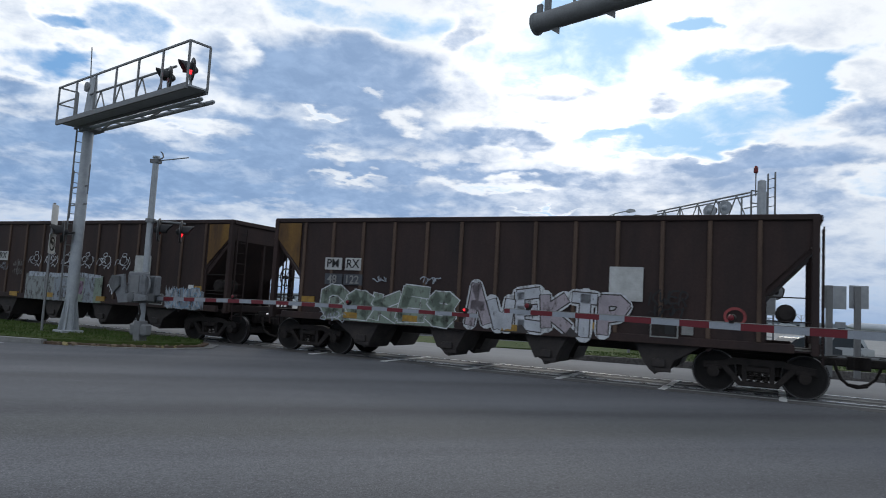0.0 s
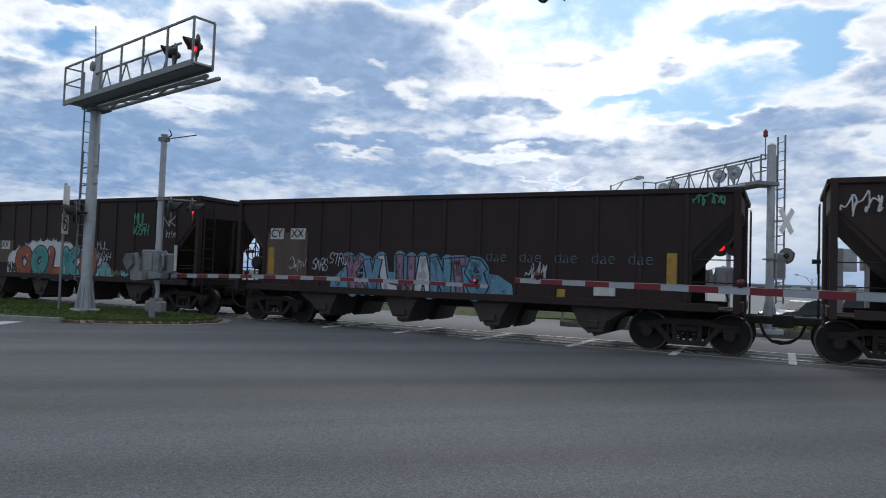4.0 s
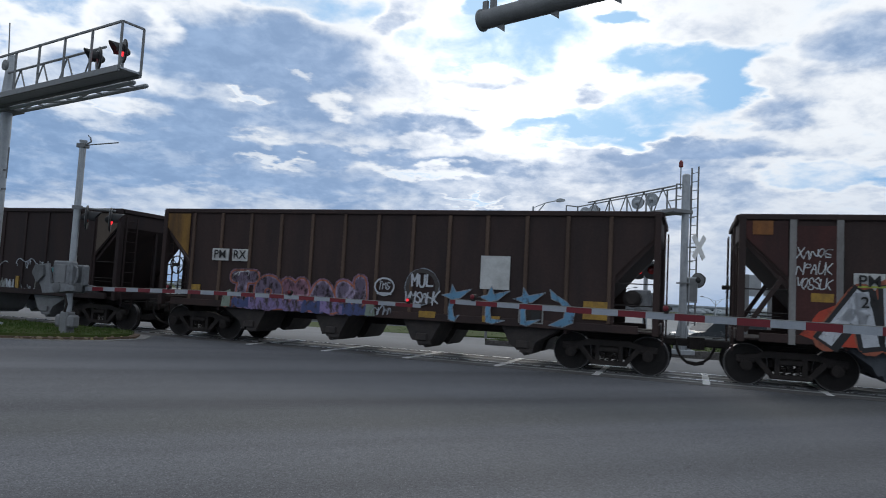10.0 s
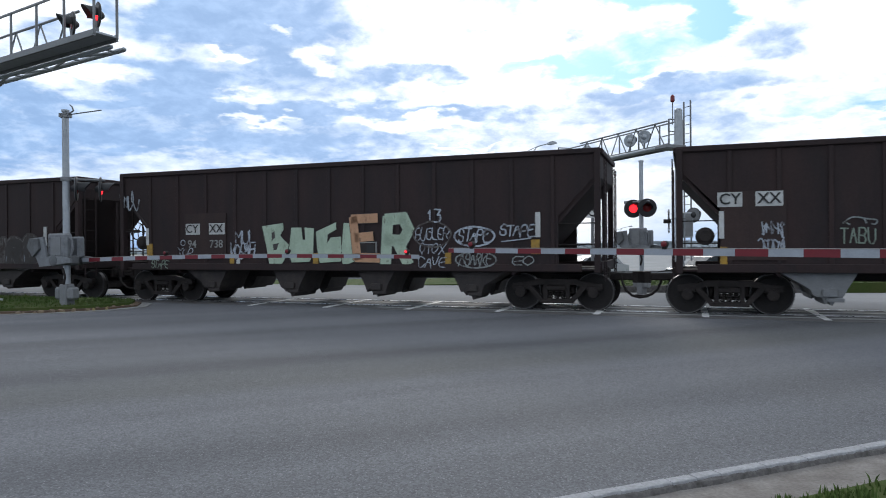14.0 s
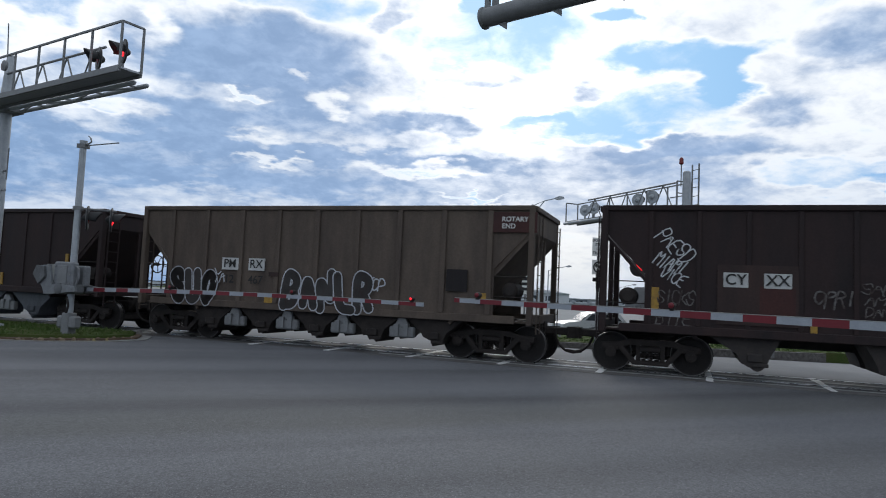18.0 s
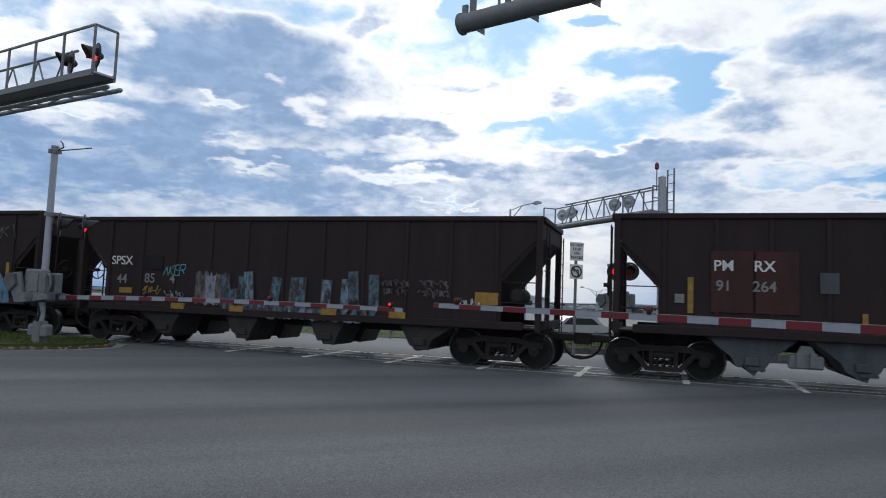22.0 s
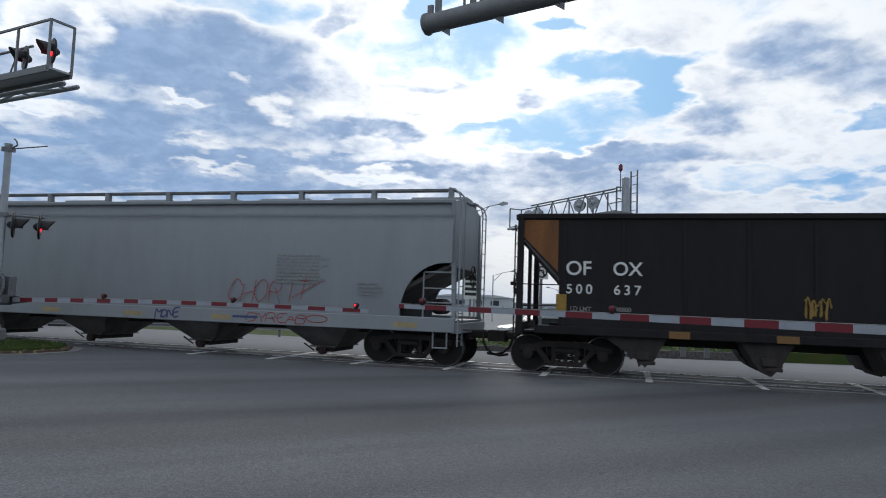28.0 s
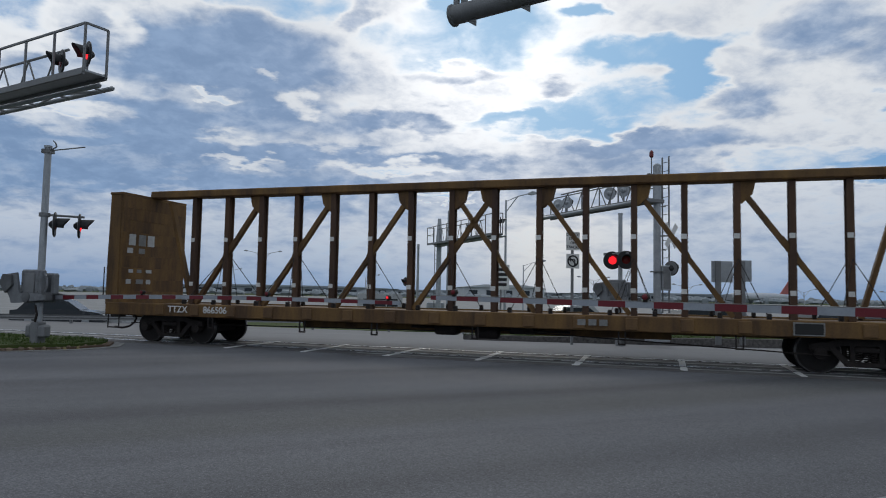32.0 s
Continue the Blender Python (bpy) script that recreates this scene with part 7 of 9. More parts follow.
        part("outlet", Shape().box(x - 0.27, x + 0.27, -0.70, 0.70, 0.19, 0.31, bevel=0.03), GRIME, ch)
        for e in (-1, 1):
            part("gate_shaft", Shape().rod((x + e * 0.52, -0.86, 0.40), (x + e * 0.25, -0.80, 0.22), 0.022, n=6), GRIME, ch)
        part("outlet_cap", Shape().rod((x, -0.72, 0.23), (x, -0.86, 0.23), 0.115, n=12).rod((x, -0.86, 0.23), (x, -0.89, 0.23), 0.045, n=8), RUST_BROWN, ch, "rusty round outlet cap")
    part("brake_cylinder", shared("tank", lambda: None), None, car, m=pose(8.9, -0.4, 1.5, 0, 0, 90))
    part("brake_wheel", shared("brake_wheel", brake_wheel_mesh), None, car, m=pose(9.72, -0.4, 2.3))
    add_truck(car, -8.27)
    add_truck(car, 8.27)
    add_couplers(car, 9.65)
    face = -1.605
    letters("lettering", "EQUX", 0.345, MARK_BLACK, car, -7.45, face - 0.012, 2.51, 0.006, spacing=1.12)
    letters("lettering", "16169", 0.345, MARK_BLACK, car, -7.45, face - 0.012, 2.05, 0.006, spacing=1.08)
    for x, z, body in ((-7.45, 1.675, "LD LMT  225900"), (-7.45, 1.53, "LT WT   60400")):
        letters("lettering", body, 0.115, MARK_GREY, car, x, face + 0.02, z)
    stencil = Shape()
    for c in ((-6.3, -6.06, 2.42, 2.435), (-6.3, -6.06, 2.175, 2.19), (-6.3, -6.285, 2.19, 2.42), (-6.075, -6.06, 2.19, 2.42)):
        stencil.box(c[0], c[1], face - 0.018, face - 0.012, c[2], c[3])
    part("stencil_frame", stencil, MARK_GREY, car, "small stencilled square")
    letters("lettering", "C", 0.15, MARK_BLACK, car, -6.18, face - 0.012, 2.30)
    rnd = random.Random(77)
    for x0, x1, z0, n, step, tall, y in ((4.7, 6.25, 2.68, 9, 0.088, 0.042, face - 0.006), (7.0, 7.7, 2.0, 4, 0.09, 0.035, face + 0.004)):
        for i in range(n):
            row, x, end = Shape(), x0, x1 - rnd.uniform(0, 0.25) * (x1 - x0)
            while x < end:
                ln = min(rnd.uniform(0.06, 0.24), end - x)
                row.box(x, x + ln, y, y + 0.006, z0 - i * step, z0 - i * step + tall)
                x += ln + 0.045
            part("text_bar", row, MARK_GREY, car, "line of small unreadable grey stencil")
    part("text_bar", Shape().box(3.45, 4.2, -1.576, -1.570, 1.03, 1.09), SPRAY["navy"], car)
    for x in (-8.49, -5.37, -2.5, 0.3, 3.1, 8.3):
        part("reflector_plate", Shape().box(x - 0.3, x + 0.3, -1.578, -1.57, 0.97, 1.09), FADED_YELLOW, car)
    script("MONE", 1.42, 1.08, 0.75, 0.24, "navy", 0.021, 201)(car, -1.573)
    script("CHORIT", 4.5, 1.74, 2.4, 0.55, "rose", 0.011, 202)(car, face)
    strip_paint(5.2, 1.62, 6.0, 2.05, 0.02, "rose", 1)(car, face)
    script("BYREAB", 4.75, 1.06, 1.7, 0.22, "rose", 0.013, 209, 0.1)(car, -1.573)
    ring_paint(5.9, 1.08, 0.3, 0.09, "rose", 0.014, 210)(car, -1.575)
    CARS.append((car, mid))


def centre_beam(mid):
    car = thing("centre_beam_flat_car", "empty yellow centre-beam flat car with bulkhead ends", "flat car", "cars of the freight train")
    Y = BEAM_YELLOW
    posts = [-9.0 + 1.193 * i for i in range(16)]
    part("deck", Shape().box(-10.9, 10.9, -1.36, 1.36, 1.06, 1.12), Y, car)
    for s in (-1, 1):
        part("side_sill", Shape().box(-11.0, 11.0, s * 1.4 - 0.05, s * 1.4 + 0.05, 0.80, 1.16, bevel=0.02), Y, car)
        for i in range(16):
            part("stake_pocket", Shape().box(posts[i] - 0.14, posts[i] + 0.14, s * 1.47 - 0.03, s * 1.47 + 0.03, 0.84, 1.12, bevel=0.015), STAIN_BROWN, car)
    for i in range(16):
        part("cross_bearer", Shape().box(posts[i] - 0.06, posts[i] + 0.06, -1.35, 1.35, 0.86, 1.06), Y, car)
    part("centre_sill", Shape().box(-11.1, 11.1, -0.26, 0.26, 0.70, 1.06, bevel=0.02).box(-5.0, 5.0, -0.3, 0.3, 0.58, 0.72), Y, car)
    part("top_beam", Shape().box(-10.6, 10.6, -0.24, 0.24, 4.42, 4.64, bevel=0.03), Y, car, "continuous yellow top beam")
    for x in posts:
        p = part("post", Shape().box(x - 0.075, x + 0.075, -0.135, -0.11, 1.1, 4.44).box(x - 0.075, x + 0.075, 0.11, 0.135, 1.1, 4.44).box(x - 0.012, x + 0.012, -0.115, 0.115, 1.1, 4.44), POST_BROWN, car)
        for z in (1.75, 3.1):
            part("white_mark", Shape().box(x - 0.08, x + 0.05, -0.142, -0.136, z - 0.06, z + 0.06), MARK_WHITE, p)
    n = len(posts)
    pairs = [(0, 2), (2, 4), (4, 6), (6, 8), (9, 7), (11, 9), (13, 11), (15, 13)]
    for lo, hi in pairs:
        a, b = posts[lo], posts[hi]
        d = part("diagonal", Shape().bar((a + (0.1 if b > a else -0.1), 0, 1.15), (b - (0.12 if b > a else -0.12), 0, 4.2), 0.12, 0.16, up=(0, 1, 0)), Y, car)
        g = 1 if b > a else -1
        part("gusset", Shape().prism([(b, 4.44), (b - g * 0.42, 4.44), (b - g * 0.34, 4.1), (b - g * 0.12, 3.9), (b, 3.9)], -0.1, 0.1), Y, d)
        m = (a + b) / 2
        part("mid_gusset", Shape().prism([(m - g * 0.2, 2.45), (m + g * 0.12, 2.95), (m + g * 0.2, 3.1), (m - g * 0.1, 2.7)], -0.09, 0.09), Y, d)
    for s in (-1, 1):
        part("end_brace", Shape().bar((s * 9.97, 0, 4.3), (s * 9.08, 0, 1.2), 0.11, 0.16, up=(0, 1, 0)), Y, car)
        bulk = part("bulkhead", Shape().box(s * 10.58 - 0.05, s * 10.58 + 0.05, -1.38, 1.38, 1.1, 4.4, bevel=0.015), Y, car, "tall weathered yellow bulkhead")
        for y in (-1.36, 1.36, -0.45, 0.45):
            part("bulkhead_rib", Shape().prism([(s * 10.62, 1.1), (s * 11.05, 1.1), (s * 11.05, 2.2), (s * 11.0, 4.4), (s * 10.62, 4.4)], y - 0.04, y + 0.04), Y, bulk)
        for i in range(7):
            z = 1.35 + i * 0.48
            part("bulkhead_shelf", Shape().box(min(s * 10.62, s * 11.0), max(s * 10.62, s * 11.0), -1.32, 1.32, z, z + 0.05), Y, bulk)
        part("bulkhead_cap", Shape().box(min(s * 10.54, s * 11.04), max(s * 10.54, s * 11.04), -1.42, 1.42, 4.38, 4.46, bevel=0.015), Y, bulk)
        # stencilled marks on the inner face
        rnd = random.Random(5)
        xi = s * 10.513
        for z, hh, n in ((3.05, 0.34, 3), (2.72, 0.16, 2), (2.1, 0.1, 3), (1.78, 0.14, 3)):
            for k in range(n):
                y0 = -1.15 + k * 0.38 + rnd.uniform(-.05, .05)
                part("stencil_mark", Shape().box(min(xi, xi - s * 0.006), max(xi, xi - s * 0.006), y0, y0 + rnd.uniform(0.16, 0.3), z - hh / 2, z + hh / 2), MARK_GREY if k % 2 else PANEL_WHITE, bulk)
        for i in range(9):
            z = 1.3 + i * 0.36
            part("bulkhead_plank", Shape().box(min(s * 10.515, s * 10.528), max(s * 10.515, s * 10.528), -1.37, 1.37, z - 0.177, z + 0.177), Y, bulk)
        part("step", Shape().rod((s * 10.9, -1.4, 0.85), (s * 10.9, -1.4, 0.4), 0.02, n=5).rod((s * 10.5, -1.4, 0.85), (s * 10.5, -1.4, 0.4), 0.02, n=5).rod((s * 10.5, -1.4, 0.42), (s * 10.9, -1.4, 0.42), 0.02, n=5).rod((s * 11.12, -1.42, 1.3), (s * 11.12, -1.42, 2.2), 0.018, n=5), GRIME, car)
    # tie-down cables with their winches
    for i, x in enumerate(posts):
        if i % 2 == 0:
            continue
        for s in (-1, 1):
            for d in (-0.5, 0.5):
                part("tie_cable", Shape().rod((x, s * 0.2, 2.55), (x + d, s * 1.3, 1.18), 0.011, n=4), GRIME, car)
                part("winch", shared("winch", lambda: Shape().box(-0.05, 0.05, -0.06, 0.06, 0, 0.16, bevel=0.02).rod((0, -0.08, 0.08), (0, 0.08, 0.08), 0.03, n=6).mesh("winch", GRIME)), None, car, m=pose(x + d, s * 1.3, 1.13))
    for x in (-7.3, -4.4, -2.3, 0.4, 3.9, 6.4):
        part("sill_hanger", Shape().box(x - 0.09, x - 0.06, -1.42, -1.38, 0.5, 0.82).box(x + 0.06, x + 0.09, -1.42, -1.38, 0.5, 0.82).box(x - 0.09, x + 0.09, -1.42, -1.38, 0.48, 0.52), GRIME, car)
    part("brake_rod", Shape().rod((-10.5, -0.9, 0.55), (-0.6, -0.6, 0.62), 0.016, n=5).rod((1.5, -0.6, 0.66), (8.2, -1.2, 0.42), 0.016, n=5), GRIME, car)
    part("brake_gear", Shape().box(-0.9, -0.3, -0.7, -0.2, 0.52, 0.78, bevel=0.05).lathe([(-0.3, 0.1), (-0.26, 0.17), (0.3, 0.17), (0.34, 0.1)], "x", 14, at=(0.5, -0.6, 0.62)).box(1.1, 1.7, -0.6, -0.2, 0.6, 0.75).rod((-1.6, -0.5, 0.7), (2.6, -0.5, 0.68), 0.03, n=6), GRIME, car)
    add_truck(car, -8.93)
    add_truck(car, 8.93)
    add_couplers(car, 11.05)
    letters("lettering", "TTZX", 0.26, MARK_WHITE, car, -8.35, -1.512, 1.0, 0.004)
    letters("lettering", "866506", 0.26, MARK_WHITE, car, -7.1, -1.512, 1.0, 0.004)
    for nm, x, w, hh, pm in (("data_plate", 7.75, 0.60, 0.28, MARK_GREY), ("data_plate", 7.75, 0.55, 0.23, MARK_BLACK)):
        part(nm, Shape().box(x - w / 2, x + w / 2, -1.508 if pm is MARK_BLACK else -1.503, -1.44, 0.98 - hh / 2, 0.98 + hh / 2), pm, car)
    for k, x in enumerate((2.9, 3.15, 3.4)):
        part("logo_mark", Shape().box(x, x + 0.18, -1.506, -1.45, 0.92, 1.06), MARK_GREY, car)
    CARS.append((car, mid))


covered_hopper(-217.72)
centre_beam(-240.0)

# ---- gates, cantilevers and signs ----
def flasher(parent, x, y, z, az, lit=False, r=0.33, lamp=0.15, back=0.1, cover=0.88):
    """A round crossing light: backplate, housing, hood and red lens. az: the way it faces, degrees from +x."""
    unit = part("flasher", Shape().lathe([(-0.03, r * 0.96), (-0.012, r), (0.004, r), (0.012, r * 0.97)], "x", 24), BLACK_SIGNAL, parent, "round black crossing light with hood", pose(x, y, z, 0, 0, az))
    part("housing", Shape().lathe([(-back - 0.05, 0.04), (-back, 0.09), (-0.02, 0.13)], "x", 16), BLACK_SIGNAL if cover < 0.9 else GALV, unit)
    part("back_cover", Shape().lathe([(-0.05, 0.02), (-0.042, r * cover), (-0.03, r * (cover + 0.02))], "x", 20), GALV_DARK if cover < 0.9 else GALV, unit)
    part("lens", Shape().lathe([(0.0, lamp), (0.02, lamp * 0.96), (0.045, lamp * 0.6), (0.055, lamp * 0.1)], "x", 20), RED_LIT if lit else RED_LENS, unit)
    sh = Shape()
    n, a0 = 14, radians(-20)
    v, f = [], []
    for i in range(n + 1):
        a = a0 + (math.pi - 2 * a0) * i / n
        ln = 0.34 * (0.55 + 0.45 * max(0.0, math.sin(a)))
        for h, rr in ((0.0, lamp + 0.02), (ln, lamp + 0.035), (ln, lamp + 0.023), (0.0, lamp + 0.008)):
            v.append((h, rr * math.cos(a), rr * math.sin(a)))
    for i in range(n):
        for j in range(4):
            f.append((i * 4 + j, i * 4 + (j + 1) % 4, (i + 1) * 4 + (j + 1) % 4, (i + 1) * 4 + j))
    part("hood", sh.add(v, f), BLACK_SIGNAL, unit)
    return unit


def gate_arm(name, x, y, z, yaw, length, first_red, h0, h1, lamps, fall, group, bow=0.0):
    """A barrier arm that starts at (x, y, z) and runs along yaw. first_red: where the middle of a red stripe lies along it."""
    arm = thing(name, "lowered red and white striped crossing gate arm with small red lamps", "gate arm", group, pose(x, y, z, 0, fall, yaw))

    def deep(u):
        return h0 + (h1 - h0) * u / length

    def rise(u):
        return bow * math.sin(math.pi * min(max(u / length, 0), 1))

    k = first_red - 0.2032
    while k > 0:
        k -= 0.4064
    u, red = k, (round((first_red - 0.2032 - k) / 0.4064) % 2 == 0)
    while u < length:
        a, b = max(u, 0), min(u + 0.4064, length)
        if b > a:
            sh = Shape()
            da, db, ra, rb = deep(a) / 2, deep(b) / 2, rise(a), rise(b)
            sh.add([(a, -0.02, ra - da), (a, 0.02, ra - da), (a, 0.02, ra + da), (a, -0.02, ra + da), (b, -0.02, rb - db), (b, 0.02, rb - db), (b, 0.02, rb + db), (b, -0.02, rb + db)], [(0, 1, 2, 3), (4, 5, 6, 7), (0, 1, 5, 4), (1, 2, 6, 5), (2, 3, 7, 6), (3, 0, 4, 7)])
            part("stripe", sh, ARM_RED if red else ARM_WHITE, arm)
        u, red = u + 0.4064, not red
    # lamp cable along the top edge
    cab, n = Shape(), max(1, int(length / 0.5))
    us = [length * i / n for i in range(n + 1)]
    tube = [(u, dy, rise(u) + deep(u) / 2 + 0.006 + dz) for u in us for dy, dz in ((-0.006, 0), (0, -0.006), (0.006, 0), (0, 0.006))]
    cab.add(tube, [(4 * i + q, 4 * i + (q + 1) % 4, 4 * i + 4 + (q + 1) % 4, 4 * i + 4 + q) for i in range(n) for q in range(4)])
    part("cable", cab, MARK_GREY, arm, "lamp cable along the arm")
    for u, lit in lamps:
        zz = rise(u) + deep(u) / 2 + 0.07
        lamp = part("lamp", Shape().lathe([(-0.055, 0.025), (-0.047, 0.047), (0.047, 0.047), (0.055, 0.025)], "y", 14, at=(u, 0, zz)).box(u - 0.03, u + 0.03, -0.03, 0.03, zz - 0.075, zz - 0.03), GRIME, arm, "small round red arm lamp")
        for s in (-1, 1):
            part("lens", Shape().lathe([(0, 0.042), (s * 0.015, 0.037), (s * 0.026, 0.015)], "y", 14, at=(u, s * 0.05, zz)), ARM_RED, lamp)
            if lit:
                part("bulb", Shape().lathe([(0, 0.026), (s * 0.008, 0.022)], "y", 10, at=(u, s * 0.076, zz)), RED_LIT, lamp, "lit red bulb")
    return arm


def gate_mast(x, y, z0, z1, yaw, group, lights, arm_z, mast_r=0.085, bar=0.0):
    """A gate mast with its foundation, mechanism, counterweights, crossbar and lights; lights: (x, height, az, lit)."""
    g = thing("gate_mast", "grey steel crossing gate mast with mechanism box and lights", "gate mast", group, pose(x, y, 0, 0, 0, yaw))
    part("mast", Shape().rod((0, 0, z0), (0, 0, z1), mast_r, mast_r * 0.92, n=18).lathe([(z1, mast_r * 1.1), (z1 + 0.05, mast_r * 1.1)], "z", 18), GALV, g)
    base = Shape().box(-0.13, 0.13, -0.14, 0.14, z0 - 0.35, z0 + 0.36, bevel=0.03)
    for s in (-1, 1):
        base.box(s * 0.22 - 0.11, s * 0.22 + 0.11, -0.13, 0.13, z0 - 0.05, z0 + 0.28, bevel=0.05)
    part("foundation", base, GALV_DARK, g, "grey two-lobed cast mast foundation")
    m = arm_z
    box = part("mechanism", Shape().box(-0.34, 0.36, -0.30, -0.1, m + 0.04, m + 0.7, bevel=0.04).box(-0.28, 0.3, 0.1, 0.32, m + 0.06, m + 0.62, bevel=0.04), MECH_PALE, g, "pale grey gate mechanism housing with bolted cover")
    for bx in (-0.26, 0.28):
        for bz in (0.14, 0.36, 0.58):
            part("bolt", shared("mechanism_bolt", lambda: Shape().lathe([(-0.02, 0.025), (0.0, 0.028)], "y", 8).mesh("bolt", GALV_DARK)), None, box, m=pose(bx, -0.302, m + bz))
    part("cover", Shape().box(-0.16, 0.18, -0.325, -0.3, m + 0.12, m + 0.6, bevel=0.01), GALV_DARK, box)
    part("hoop", Shape().rod((0.4, -0.2, m + 0.1), (0.48, -0.2, m + 0.3), 0.025).rod((0.48, -0.2, m + 0.3), (0.46, -0.2, m + 0.52), 0.025).rod((0.46, -0.2, m + 0.52), (0.34, -0.2, m + 0.6), 0.025), MECH_PALE, box)
    part("pivot", Shape().lathe([(-0.42, 0.1), (-0.4, 0.14), (0.4, 0.14), (0.42, 0.1)], "y", 18, at=(0, 0, m)).box(-0.2, 0.3, -0.16, 0.16, m - 0.13, m + 0.13, bevel=0.05), MECH_GREY, g)
    for s in (-0.36, 0.36):
        part("counterweight_arm", Shape().prism([(0.62, m - 0.05), (0.62, m + 0.06), (0.1, m + 0.12), (-0.25, m + 0.1), (-0.38, m + 0.62), (-0.72, m + 0.58), (-0.86, m + 0.36), (-0.58, m - 0.02), (-0.52, m - 0.16), (-0.2, m - 0.14)], s - 0.03, s + 0.03), MECH_PALE, g, "pale grey counterweight arm of the gate")
        part("counterweight", Shape().prism([(-0.9, m + 0.36), (-0.68, m + 0.1), (-0.45, m + 0.3), (-0.5, m + 0.56), (-0.78, m + 0.58)], s - 0.1, s + 0.1), MECH_GREY, g)
    part("conduit", Shape().rod((0.1, -0.2, m - 0.2), (0.18, -0.2, m - 0.42), 0.03).rod((0.18, -0.2, m - 0.42), (0.08, -0.16, m - 0.62), 0.03), GRIME, g)
    if lights:
        lo, hi = min(l[0] for l in lights) - 0.3, max(l[0] for l in lights) + 0.1
        zz = lights[0][1] + 0.24
        cb, sb = math.cos(radians(bar)), math.sin(radians(bar))
        part("crossbar", Shape().rod((lo, 0, zz), (hi, 0, zz), 0.03).lathe([(-0.05, mast_r + 0.04), (0.05, mast_r + 0.04)], "z", 16, at=(0, 0, zz)).box(lo - 0.08, lo + 0.08, -0.05, 0.05, zz - 0.05, zz + 0.05), GALV_DARK, g, m=pose(0, 0, 0, 0, 0, bar))
        for lx, lz, az, lit in lights:
            flasher(g, lx * cb, lx * sb, lz, az, lit)
    return g


def cantilever(x, y, z0, ztop, yaw, deck, length, back, group, label, near=-0.76, far=-0.22, flash=(), r=0.165, rail=1.06, ladder=-1, light=0.3, outer=0.2):
    """A cantilever signal bridge: mast, ladder, a deck plate hung on a truss of pipes, handrails and lights. x along the arm, from the mast."""
    c = thing("signal_cantilever", label, "signal bridge", group, pose(x, y, 0, 0, 0, yaw))
    neck = deck - 0.15
    part("mast", Shape().rod((0, 0, z0), (0, 0, neck), r, r * 0.92, n=24), GALV, c)
    part("mast_top", Shape().rod((0, 0, neck), (0, 0, ztop), r * (1.35 if ladder < 0 else 1.05), r * (0.65 if ladder < 0 else 1.0), n=24).lathe([(ztop, r * (0.7 if ladder < 0 else 1.0)), (ztop + 0.05, r * 0.6)], "z", 24), GALV, c)
    part("base", Shape().box(-0.32, 0.32, -0.32, 0.32, z0 - 0.12, z0 + 0.05, bevel=0.02), GALV, c, "square mast base plate")
    part("skirt", Shape().lathe([(z0 + 0.05, r * 1.25), (z0 + 0.3, r * 1.08), (z0 + 0.55, r * 1.02)], "z", 8), GALV, c, "flared mast skirt")
    for i in range(8):
        a = i * math.pi / 4
        ca, sa = math.cos(a), math.sin(a)
        part("gusset", Shape().add([(ca * r * .9, sa * r * .9, z0 + .03), (ca * .31, sa * .31, z0 + .03), (ca * r * .9, sa * r * .9, z0 + 1.1), (ca * r * .9 - sa * .02, sa * r * .9 + ca * .02, z0 + .03), (ca * .31 - sa * .02, sa * .31 + ca * .02, z0 + .03), (ca * r * .9 - sa * .02, sa * r * .9 + ca * .02, z0 + 1.1)], [(0, 1, 2), (3, 5, 4), (0, 3, 4, 1), (1, 4, 5, 2), (0, 2, 5, 3)]), GALV, c)
    L, B = length, -back
    for yy in (near, far):
        part("deck_beam", Shape().box(B, L, yy - 0.03, yy + 0.03, deck - 0.1, deck + 0.04), GALV_DARK, c)
    part("deck_plate", Shape().box(B, L, near + 0.03, far - 0.03, deck - 0.03, deck + 0.012), GALV, c, "pale steel deck plate")
    # pipe truss: two lower chords side by side and an upper chord over the inner one
    low, inner, up = deck - 0.12, far + 0.12, deck + 0.9 * rail
    for yy, end in ((inner, L - 0.45), (outer, L - 0.4)):
        part("lower_chord", Shape().rod((0.0, yy, low), (end, yy, low), 0.058, n=12).lathe([(end, 0.058), (end + 0.05, 0.04), (end + 0.07, 0.01)], "x", 12, at=(0, yy, low)), GALV, c, "round steel chord pipe")
    part("collar", Shape().box(-r - 0.06, r + 0.3, -r - 0.04, outer + 0.08, low - 0.07, low + 0.07, bevel=0.02), GALV_DARK, c)
    k = max(4, int(L / 1.5))
    for i in range(k):
        a, b = 0.35 + (L - 1.1) * i / k, 0.35 + (L - 1.1) * (i + 1) / k
        part("cross_strut", Shape().rod((b, inner, low), (b, outer, low), 0.03, n=8), GALV, c)
        p, q = (inner, outer) if i % 2 else (outer, inner)
        part("cross_brace", Shape().rod((a, p, low), (b, q, low), 0.03, n=8), GALV, c)
    # backlit truss bars: their shade is put in by the darker steel colour
    part("upper_chord", Shape().rod((0.1, inner, up), (L * 0.74, inner, up), 0.032, n=10), GALV_DARK, c)
    k = max(4, int(L * 0.72 / 1.0))
    for i in range(k):
        a, b = 0.2 + L * 0.72 * i / k, 0.2 + L * 0.72 * (i + 1) / k
        part("truss_brace", Shape().rod((a, inner, low), ((a + b) / 2, inner, up), 0.022, n=8), GALV_DARK, c)
